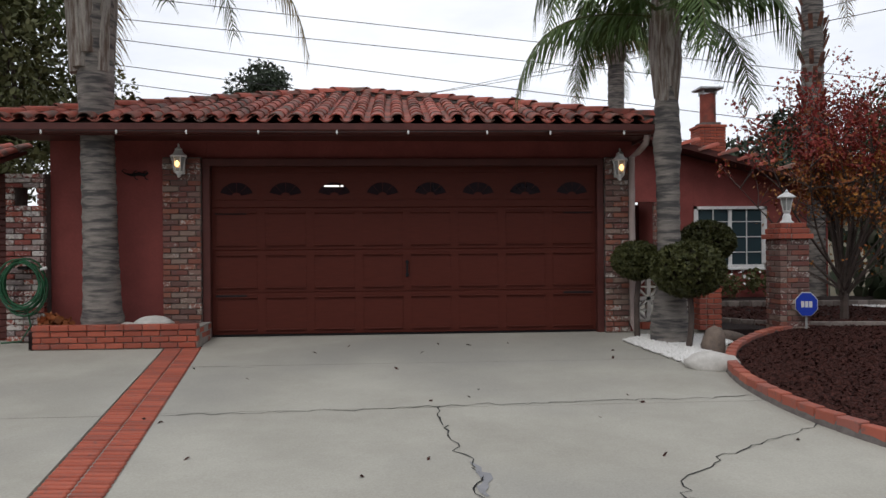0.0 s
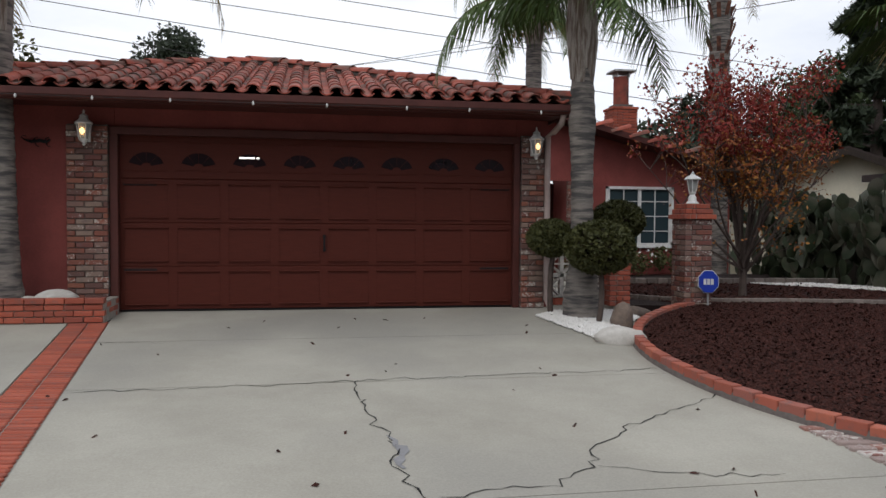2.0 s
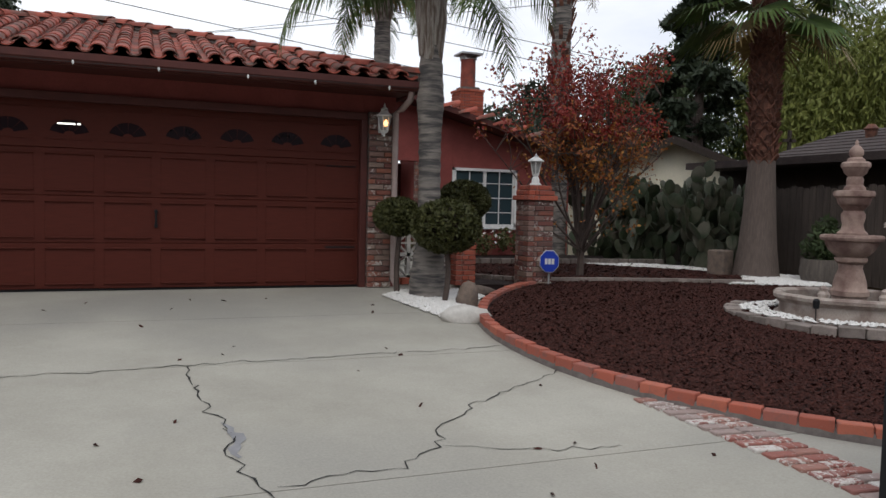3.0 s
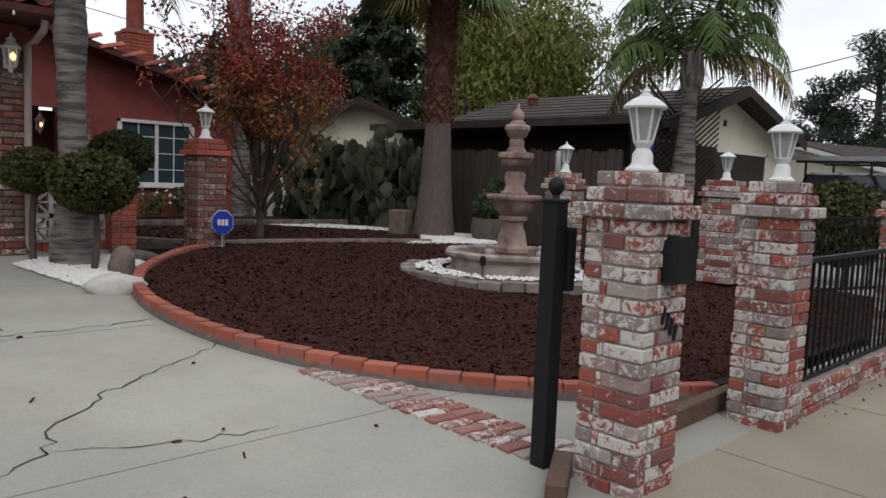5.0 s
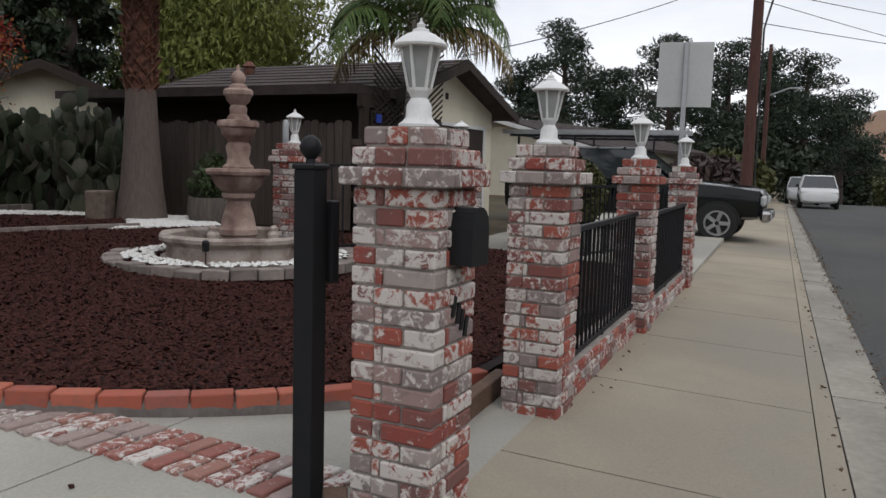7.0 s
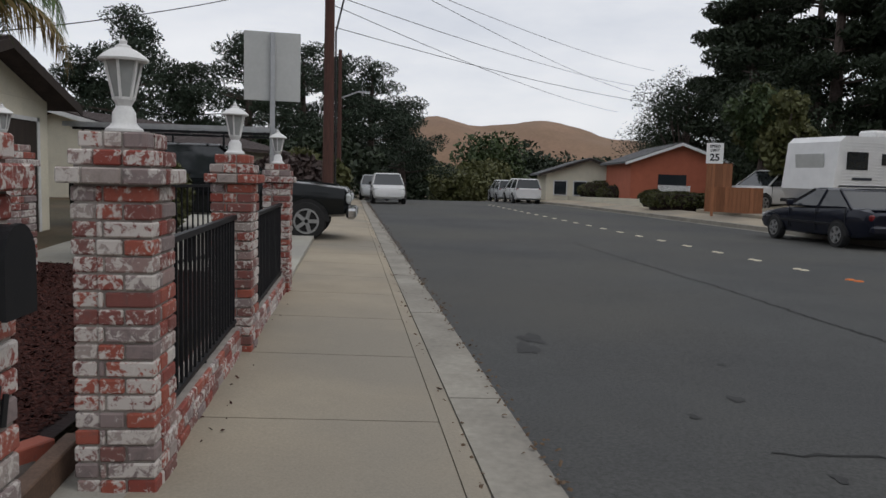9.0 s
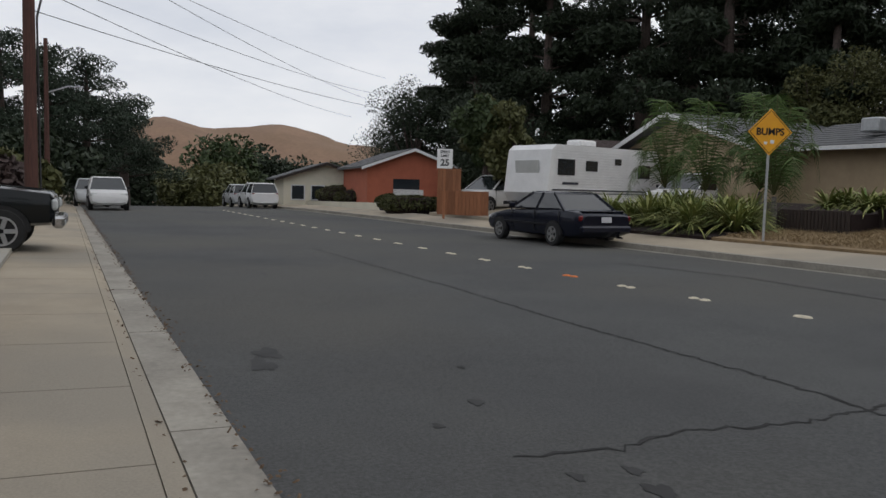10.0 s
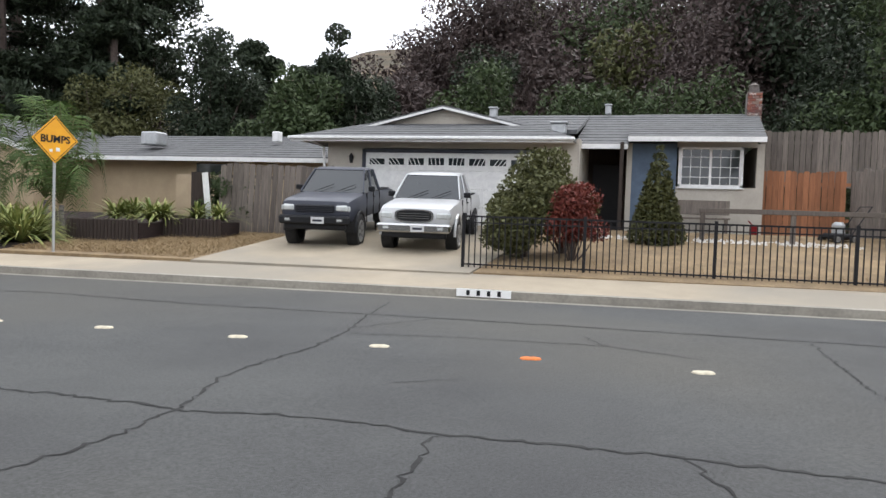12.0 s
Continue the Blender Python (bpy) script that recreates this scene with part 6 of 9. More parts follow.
for k in range(40):
    az, q = k * 2.39996, k / 40
    el = radians(70 - 115 * q)
    ln = rf.uniform(0.85, 1.15)
    base = Vector((0.02, 0, 4.9 - 0.3 * q))
    d = Vector((math.cos(az) * math.cos(el), math.sin(az) * math.cos(el), math.sin(el)))
    hub = base + d * ln
    stalk.tube([base, base + d * ln * 0.5 + Vector((0, 0, 0.05)), hub], [0.02, 0.014, 0.01], 5)
    side = d.cross(Vector((0, 0, 1))).normalized()
    up = side.cross(d).normalized()
    tv, tf = (dv_, df_) if q > 0.9 else (gv_, gf)
    for j in range(36):
        a = radians(-130 + 260 * j / 35)
        e = (d * math.cos(a) + side * math.sin(a)) * rf.uniform(0.72, 0.88) * (0.82 + 0.18 * math.cos(a))
        w = (side * math.cos(a) - d * math.sin(a)) * 0.026
        m1 = hub + e * 0.62 + up * 0.02
        tip = hub + e + Vector((0, 0, -0.16 * rf.random() - 0.05))
        oo = len(tv)
        tv += [hub, m1 + w, tip, m1 - w + up * 0.015]
        tf += [(oo, oo + 1, oo + 2, oo + 3)]
part("stalk_crown", stalk, M["leafolive"], fp)
part("leaf_crown", Build().add(gv_, gf), M["leafpalm"], fp, "stiff green fan leaves")
part("dry_crown", Build().add(dv_, df_), M["leafdry"], fp, "dry tan fan leaves")
solid("stone_block", Build().box((0, 0, 0.2), (0.34, 0.3, 0.45), 0, 0.02), M["rock"], "dark stone block beside the palm", "block", (8.95, 0.95, 0.0), 20)
solid("barrel_planter", Build().lathe([(0.3, 0), (0.36, 0.2), (0.34, 0.42), (0.3, 0.42), (0.3, 0.36)], 20), M["woodgrey"], "grey wooden half-barrel planter by the palm", "planter", (9.7, -0.5, -0.05), smooth=True)
solid("planter_shrub", Build().add(*[x.tolist() for x in leaf_cloud([(0, 0, 0.6), (0.15, 0.1, 0.85)], [0.35, 0.25], 900, 0.06, 0.9, 0.35)]), M["leafmid"], "spiky green shrub in the barrel", "shrub", (9.7, -0.5, -0.05))

# ---- prickly pear thicket ----
ca_ = Build()
rc = random.Random(8)


def pad(b, at, w, h, m):
    ring = 10
    vs = []
    for s, k in ((-1, 0.6), (-0.35, 1.0), (0.35, 1.0), (1, 0.6)):
        for i in range(ring):
            a = 2 * math.pi * i / ring
            p = m @ Vector((w * k * math.cos(a), 0.022 * s, h * (0.5 + 0.5 * k * math.sin(a))))
            vs.append(tuple(Vector(at) + p))
    fs = [tuple(range(ring)), tuple(range(3 * ring, 4 * ring))]
    for k in range(3):
        fs += [(k * ring + i, k * ring + (i + 1) % ring, (k + 1) * ring + (i + 1) % ring, (k + 1) * ring + i) for i in range(ring)]
    b.add(vs, fs)
    return Vector(at) + m @ Vector((0, 0, h * 0.95))


for k in range(58):
    x = rc.uniform(9.3, 10.5)
    y = rc.uniform(1.5, 6.2)
    ends = [Vector((x, y, -0.05))]
    lv_n = rc.choice((4, 5, 5, 6))
    for lv_ in range(lv_n):
        nxt = []
        for e in ends[:3]:
            for _ in range(1 if lv_ < 1 else rc.choice((1, 2))):
                m = (Matrix.Rotation(rc.uniform(0, 6.3), 3, "Z") @ Matrix.Rotation(rc.gauss(0, 0.5), 3, "Y") @ Matrix.Rotation(rc.gauss(0, 0.35), 3, "X"))
                nxt.append(pad(ca_, e, rc.uniform(0.1, 0.15), rc.uniform(0.3, 0.42), m))
        ends = nxt
solid("prickly_pear", ca_, M["cactus"], "tall thicket of grey-green prickly pear along the fence", "cactus", smooth=True, kind="stuff")

# ---- board fence on the boundary, lattice and inner gate ----
wf = thing("board_fence", "dark weathered board fence with notched tops", "fence", (10.9, 0, 0))
for k in range(58):
    y = 6.3 - k * 0.148
    h = 1.55 + 0.03 * math.sin(k * 1.7)
    piece_b = Build().side_prism([(y, -0.1), (y + 0.138, -0.1), (y + 0.138, h - 0.04), (y + 0.1, h), (y + 0.04, h), (y, h - 0.04)], -0.012, 0.012, "x")
    part("board", piece_b, M["wood"], wf)
part("rail", Build().span((0.013, -2.3, 0.4), (0.05, 6.4, 0.49)), M["wood"], wf)
part("rail", Build().span((0.013, -2.3, 1.2), (0.05, 6.4, 1.29)), M["wood"], wf)
lt = thing("lattice_screen", "dark diagonal lattice screen beside the carport", "lattice", (11.2, -2.35, 0))
lb = Build()
for k in range(26):
    lb.beam((0.0, 0, 0.2 + k * 0.1 - 1.0), (2.4, 0, 0.2 + k * 0.1 - 1.0 + 1.3), 0.012, 0.03)
    lb.beam((0.0, 0.014, 0.2 + k * 0.1), (2.4, 0.014, 0.2 + k * 0.1 - 1.3), 0.012, 0.03)
part("lattice", lb, M["wood_and_shade"], lt)
part("panel", Build().span((-0.02, 0.03, -0.2), (2.42, 0.05, 1.75)), M["wood_and_shade"], lt)
solid("notice_plate", Build().box((0, 0, 0), (0.16, 0.01, 0.13)), M["blue"], "small blue and white notice on the lattice", "sign", (11.3, -2.38, 1.62))
ig = thing("inner_gate", "black iron gate between the inner pillars", "gate", (8.1, -3.6, -0.1), -44)
gbar = Build().span((-0.008, -0.008, 0.08), (0.008, 0.008, 1.0)).mesh("bar", M["black"])
for k in range(11):
    piece("bar", gbar, ig, pose(0.058 + k * 0.13, 0, 0))
part("rail", Build().span((0, -0.015, 0.98), (1.42, 0.015, 1.01)), M["black"], ig)
part("rail", Build().span((0, -0.015, 0.08), (1.42, 0.015, 0.11)), M["black"], ig)
solid("lamp_tube", Build().lathe([(0.035, 0), (0.035, 0.3), (0.02, 0.34)], 12), M["steel"], "grey metal pipe cap behind the pillar", "pipe", (8.02, -3.1, 1.05), smooth=True)
solid("pipe_post", Build().lathe([(0.03, 0), (0.03, 1.15)], 10), M["steel"], "grey metal pipe post", "pipe", (8.02, -3.1, -0.1), smooth=True)

# ---- railing between the pillars on a low brick wall ----
def rail_bay(x0, x1, y, z, label):
    """Low wall and railing from pillar to pillar; local x along the bay."""
    L = x1 - x0
    w = thing("low_brick_wall", "low whitewashed brick wall under the railing", "wall", (x0, y - 0.045, z), 1.6, group="low walls")
    part("core", Build().span((0, -0.075, -0.02), (L, 0.075, 0.196)), M["mortar"], w)
    lay(w, 0, L, -0.05, 0.0, 0.2, "brick", seed=int(x0 * 10))
    lay(w, 0, L, 0.05, 0.0, 0.2, "brick", seed=int(x0 * 10) + 1, length=0.4)
    r = thing("railing", label, "railing", (x0, y - 0.085, z + 0.195), 1.6, group="railings")
    part("rail", Build().span((0, -0.018, 0.76), (L, 0.018, 0.79)), M["black"], r)
    part("rail", Build().span((0, -0.014, 0.025), (L, 0.014, 0.05)), M["black"], r)
    m = int(L / 0.105)
    bar = Build().span((-0.008, -0.008, 0.05), (0.008, 0.008, 0.76)).mesh("bar", M["black"])
    for k in range(m):
        piece("bar", bar, r, pose((k + 0.5) * L / m, 0, 0))
    foot = Build().span((-0.008, -0.008, 0.0), (0.008, 0.008, 0.025)).mesh("foot", M["black"])
    for k in (0.02, 0.5, 0.98):
        piece("foot", foot, r, pose(k * L, 0, 0.0))


rail_bay(4.97, 7.12, -7.2, -0.385, "black iron railing on the low brick wall")
rail_bay(7.44, 10.04, -7.17, -0.41, "black iron railing on the low brick wall")
back_rail = thing("back_railing", "black iron railing behind the mulch bed", "railing", (5.3, -4.9, -0.12), -16)
gbar = Build().span((-0.007, -0.007, 0.05), (0.007, 0.007, 0.85)).mesh("bar", M["black"])
for k in range(34):
    piece("bar", gbar, back_rail, pose(3.607 + k * 0.11, 0, 0))
part("rail", Build().span((3.55, -0.014, 0.84), (7.4, 0.014, 0.87)), M["black"], back_rail)
part("rail", Build().span((3.55, -0.014, 0.06), (7.4, 0.014, 0.09)), M["black"], back_rail)

# ---- neighbour's house ----
def gable_house(name, label, at, rz, w, d, hw_, rise, over, wall_m, roof_m, trim_m="wood_and_shade", gable_front=True, th=0.12):
    """Walls with two gables; the ridge runs along local y, the front gable at local y = 0."""
    h = thing(name, label, "house", at, rz)
    part("wall", Build().span((-w / 2, 0, -0.4), (w / 2, 0.2, hw_)), M[wall_m], h)
    part("wall", Build().span((-w / 2, 0.2, -0.4), (-w / 2 + 0.2, d, hw_)), M[wall_m], h)
    part("wall", Build().span((w / 2 - 0.2, 0.2, -0.4), (w / 2, d, hw_)), M[wall_m], h)
    part("wall", Build().span((-w / 2 + 0.2, d - 0.2, -0.4), (w / 2 - 0.2, d, hw_)), M[wall_m], h)
    part("gable", Build().side_prism([(-w / 2, hw_ + 0.002), (w / 2, hw_ + 0.002), (0, hw_ + rise)], 0.0, 0.2, "y"), M[wall_m], h)
    part("gable", Build().side_prism([(-w / 2, hw_ + 0.002), (w / 2, hw_ + 0.002), (0, hw_ + rise)], d - 0.2, d, "y"), M[wall_m], h)
    sl_ = rise / (w / 2)
    e = w / 2 + over
    for s in (-1, 1):
        part("roof", Build().side_prism([(0, hw_ + rise + 0.02), (s * e, hw_ - sl_ * over + 0.02), (s * e, hw_ - sl_ * over + 0.02 + th), (0, hw_ + rise + 0.02 + th)], -over, d + over, "y"), M[roof_m], h)
        part("bargeboard", Build().side_prism([(0, hw_ + rise - 0.06), (s * e, hw_ - sl_ * over - 0.06), (s * e, hw_ - sl_ * over + 0.1), (0, hw_ + rise + 0.1)], -over - 0.03, -over - 0.003, "y"), M[trim_m], h)
        # shingle courses stand a little proud
        n = int(e / 0.3)
        for k in range(n):
            a = s * (e - k * e / n)
            zz = hw_ + rise + 0.02 + th - sl_ * abs(a)
            part("shingle_course", Build().side_prism([(a, zz - 0.01), (a - s * 0.3, zz + sl_ * 0.3 - 0.01), (a - s * 0.3, zz + sl_ * 0.3 + 0.004), (a, zz + 0.02)], -over, d + over, "y"), M[roof_m], h)
    return h


nh = gable_house("neighbour_house", "cream neighbour house with a brown shingle roof, its shaded garage a dark sheet", (14.5, -2.0, -0.1), 0, 4.7, 5.0, 2.18, 0.72, 0.45, "whitewall", "shingle")
# Flat dark sheet on the wall paints the shade inside the open garage.
part("garage_opening", Build().span((-1.6, -0.012, -0.3), (1.85, 0.0, 1.8)), M["wood_and_shade"], nh, "flat dark sheet for the shade inside the open garage")
part("opening_trim", Build().span((1.85, -0.03, -0.3), (1.95, 0.0, 1.87)).span((-1.7, -0.03, 1.8), (1.95, 0.0, 1.87)), M["white"], nh)
part("vent", Build().span((-0.05, -0.02, 2.3), (0.05, 0.0, 2.42)), M["wood_and_shade"], nh)
solid("carport_roof", Build().slab([(11.0, -2.2), (12.2, -2.2), (12.2, 4.5), (11.0, 4.5)], 1.98, 2.12), M["shingle"], "low brown carport roof edge", "roof", kind="structure")
solid("carport_beam", Build().span((10.95, -2.3, 1.78), (12.3, -2.2, 1.98)), M["wood_and_shade"], "dark carport beam", "beam", kind="structure")
solid("carport_post", Build().span((11.0, -2.3, -0.3), (11.14, -2.2, 1.78)), M["wood_and_shade"], "dark wooden carport post", "post", kind="structure")
solid("carport_back", Build().span((11.95, -2.0, -0.3), (12.05, 4.5, 1.98)), M["wood_and_shade"], "dark wall inside the carport", "wall", kind="structure")
nh2 = gable_house("neighbour_wing", "cream gabled house wing with a brown shingle roof", (12.48, 6.85, 0.0), -38, 5.2, 7, 1.74, 1.07, 0.45, "whitewall", "shingle")
cr = thing("roof_cross", "small dark wooden cross post behind the house", "post", (20.2, 10.7, 2.6))
solid("clay_chimney", Build().lathe([(0.1, 0), (0.12, 0.2), (0.15, 0.22), (0.06, 0.32)], 12), M["palmboot"], "brown clay chimney pot on the brown roof", "chimney", (13.6, 2.05, 2.6), smooth=True)
part("upright", Build().span((-0.05, -0.05, 0), (0.05, 0.05, 1.3)), M["wood_and_shade"], cr)
part("arm", Build().span((-0.25, -0.05, 0.9), (0.25, 0.05, 1.0)), M["wood_and_shade"], cr)
feather_palm("queen palm leaning over the neighbour's drive", (11.6, -2.77, -0.1), [(0, 0.2), (1.2, 0.2), (2.1, 0.13), (3.15, 0.1)], 20, 1.9, 15, rise=1.2, droop=0.75, leaf_len=0.5, lean=(0.25, 0.05))
solid("round_bush", Build().add(*[x.tolist() for x in leaf_cloud([(0, 0, 0.45)], [0.75], 5000, 0.045, 0.85, 0.5, 0, 0.8)]), M["leaftop"], "round clipped green bush by the drive", "bush", (12.6, -4.9, 0.1))
# Dark filler shape stands for the shade behind the bush's leaves.
solid("bush_core", Build().lathe([(0.01, 0.0), (0.5, 0.1), (0.6, 0.4), (0.45, 0.85), (0.01, 1.0)], 16), M["soil_and_shade"], "solid dark core for the shaded inside of the bush", "bush", (12.6, -4.9, 0.0), smooth=True)
plain("neighbour_drive", [(10.45, -7.2), (30, -6.5), (30, -2.0), (10.45, -2.0)], -0.36, "concrete", "pale concrete drive of the neighbour", "driveway")
solid("hedge_green", Build().add(*[x.tolist() for x in leaf_cloud([(k * 0.9, 0, 1.2) for k in range(7)], [0.8] * 7, 4000, 0.1, 0.7, 0.5)]), M["leafbright"], "bright green hedge behind the truck", "hedge", (20.5, 1.5, 0.6), 20)
gable_house("distant_house", "tan house with a brown roof behind the drive", (30, 3.0, -0.4), -105, 8, 10, 2.2, 1.0, 0.5, "whitewall", "shingle", "white")

# ---- vehicles: local x forward, y left, z up from the tyre line ----
M["tyre"] = mat("tyre_rubber", (0.014, 0.014, 0.015), (0.022, 0.022, 0.022), 0.85, scale=12)
M["alloy"] = mat("alloy_wheel", (0.4, 0.4, 0.4), (0.3, 0.3, 0.3), 0.35, metal=0.7, scale=9)
M["chrome"] = mat("chrome", (0.55, 0.55, 0.55), (0.5, 0.5, 0.5), 0.15, metal=1.0)
M["headlight"] = mat("headlight", (0.5, 0.52, 0.52), (0.4, 0.42, 0.42), 0.15, spec=0.7)
M["taillight"] = mat("taillight", (0.16, 0.01, 0.012), (0.12, 0.008, 0.01), 0.2)
M["carglass"] = mat("car_glass", (0.018, 0.022, 0.025), (0.024, 0.028, 0.03), 0.05, spec=0.7)
M["plate"] = mat("plate_white", (0.55, 0.56, 0.58), (0.5, 0.5, 0.52), 0.5)


def paint(name, c, rough=0.22, metal=0.15):
    return mat(name, c, tuple(x * 0.9 for x in c), rough, metal=metal, scale=2, coat=0.2, fine=0.02, spec=0.25)


M["navy"] = paint("paint_navy", (0.008, 0.01, 0.02))
M["darktruck"] = paint("paint_green_black", (0.007, 0.009, 0.01))
M["bluegrey"] = paint("paint_slate", (0.04, 0.044, 0.06), 0.5)
M["silver"] = paint("paint_silver", (0.5, 0.51, 0.52), 0.35, 0.3)
M["whitecar"] = paint("paint_white", (0.7, 0.7, 0.7), 0.35, 0.0)


def wheel(parent, x, y, r, w):
    side = 1 if y > 0 else -1
    t = Build()
    prof = [(r * 0.62, -w / 2), (r * 0.94, -w / 2), (r, -w * 0.35), (r, w * 0.35), (r * 0.94, w / 2), (r * 0.62, w / 2)]
    n = 24
    rings = []
    for rr_, yy in prof:
        rings.append([(x + rr_ * math.cos(2 * math.pi * i / n), y + yy, r + rr_ * math.sin(2 * math.pi * i / n)) for i in range(n)])
    t.loft(rings + [rings[0]], False)
    wh = part("wheel", t, M["tyre"], parent, "black tyre", True)
    b = Build()
    yo = y + side * w * 0.47
    rings = [[(x + q * r * math.cos(2 * math.pi * i / n), yo + d * side, r + q * r * math.sin(2 * math.pi * i / n)) for i in range(n)] for q, d in ((0.66, 0.0), (0.66, 0.015), (0.58, 0.015), (0.55, -0.03))]
    b.loft(rings, False)
    part("wheel_well", Build().loft([[(x + q * r * math.cos(2 * math.pi * i / n), yo + d * side, r + q * r * math.sin(2 * math.pi * i / n)) for i in range(n)] for q, d in ((0.64, -0.05), (0.64, -0.03))]), M["tyre"], wh)
    for k in range(5):
        a = 2 * math.pi * k / 5
        b.beam((x + 0.1 * r * math.cos(a), yo, r + 0.1 * r * math.sin(a)), (x + 0.58 * r * math.cos(a), yo + 0.005 * side, r + 0.58 * r * math.sin(a)), 0.03, 0.075)
    part("rim", b, M["alloy"], wh)


def section(x, zb, zt, wb, wm, wt, zm=None):
    """A body cross-section at x: rounded box from zb to zt, widest at the middle."""
    zm = zm if zm is not None else (zb + zt) / 2
    half = [(wb * 0.7, zb), (wb, zb + 0.06), (wm, zm), (wm * 0.99, zm + (zt - zm) * 0.55), (wt, zt - 0.03), (wt * 0.86, zt)]
    return [(x, y, z) for y, z in half] + [(x, -y, z) for y, z in reversed(half)]


def vehicle(name, label, at, rz, paint_m, L, W, lower, cabin, wb, r, tw, lights="front", grille=None, extras=None, lift=0.0, category="car", glass_top=None):
    """lower: list of (x, z_bottom, z_top, half-width); cabin: (x, z) profile of roof line with widths."""
    v = thing(name, label, category, at, rz)
    hw2 = W / 2
    part("body", Build().loft([section(x, zb + lift, zt + lift, hw2 * 0.92 * k, hw2 * k, hw2 * 0.95 * k) for x, zb, zt, k in lower]), M[paint_m], v, smooth=True)
    # greenhouse: glass body with a painted roof and pillars
    xs = cabin
    b0, t0, t1, b1, zb, zt = xs
    zb, zt = zb + lift, zt + lift
    wbot, wtop = hw2 * 0.93, hw2 * 0.74
    g = Build().loft([[(b0, y * 1, zb) for y in (wbot, -wbot)] + [(b1, y, zb) for y in (-wbot, wbot)], [(t0, y, zt) for y in (wtop, -wtop)] + [(t1, y, zt) for y in (-wtop, wtop)]])
    part("glazing", g, M["carglass"], v, "dark tinted glass")
    part("roof", Build().loft([[(t0 - 0.03, y, zt - 0.01) for y in (wtop + 0.02, -wtop - 0.02)] + [(t1 + 0.03, y, zt - 0.01) for y in (-wtop - 0.02, wtop + 0.02)], [(t0 + 0.06, y, zt + 0.045) for y in (wtop - 0.08, -wtop + 0.08)] + [(t1 - 0.06, y, zt + 0.045) for y in (-wtop + 0.08, wtop - 0.08)]]), M[paint_m], v, smooth=True)
    for s in (-1, 1):
        for q in (0.0, 0.5, 1.0):
            xb, xt = b0 + (b1 - b0) * q, t0 + (t1 - t0) * q
            part("window_pillar", Build().beam((xb, s * (wbot + 0.003), zb), (xt, s * (wtop + 0.003), zt), 0.03, 0.07), M[paint_m], v)
    for x in wb:
        for s in (-1, 1):
            wheel(v, x, s * (hw2 - tw / 2 + 0.03), r, tw)
            n = 14
            arch = Build()
            ring = [[(x + q * math.cos(math.pi * i / n), s * (hw2 + 0.012) if e else s * (hw2 - 0.25), r + q * math.sin(math.pi * i / n)) for i in range(n + 1)] for q, e in ((r * 1.16, 1), (r * 1.16, 0))]
            arch.add([p for rr_ in ring for p in rr_], [(i, i + 1, n + 2 + i, n + 1 + i) for i in range(n)])
            o = [(x + r * 1.16 * math.cos(math.pi * i / n), s * (hw2 + 0.006), r + r * 1.16 * math.sin(math.pi * i / n)) for i in range(n + 1)]
            arch.add(o + [(x, s * (hw2 + 0.006), r * 0.75)], [tuple(range(n + 2))])
            part("arch_lining", arch, M["tyre"], v)
    for s in (-1, 1):
        part("mirror", Build().box((b1 - 0.3 if b1 > b0 else b1, s * (hw2 + 0.08), zb + 0.1), (0.1, 0.16, 0.13), 0, 0.02), M["blackpl"] if paint_m != "navy" else M[paint_m], v)
        part("door_handle", Build().box(((b0 + b1) / 2 - 0.1, s * (hw2 + 0.008), zb - 0.12), (0.16, 0.02, 0.03), 0, 0.006), M["blackpl"], v)
    for s in (-1, 1):
        for x in (b1 - 0.15, (b0 + b1) / 2, b0 + 0.15):
            part("door_seam", Build().span((x - 0.004, s * (hw2 - 0.02), 0.35 + lift), (x + 0.004, s * (hw2 + 0.004), zb)), M["tyre"], v)
    return v


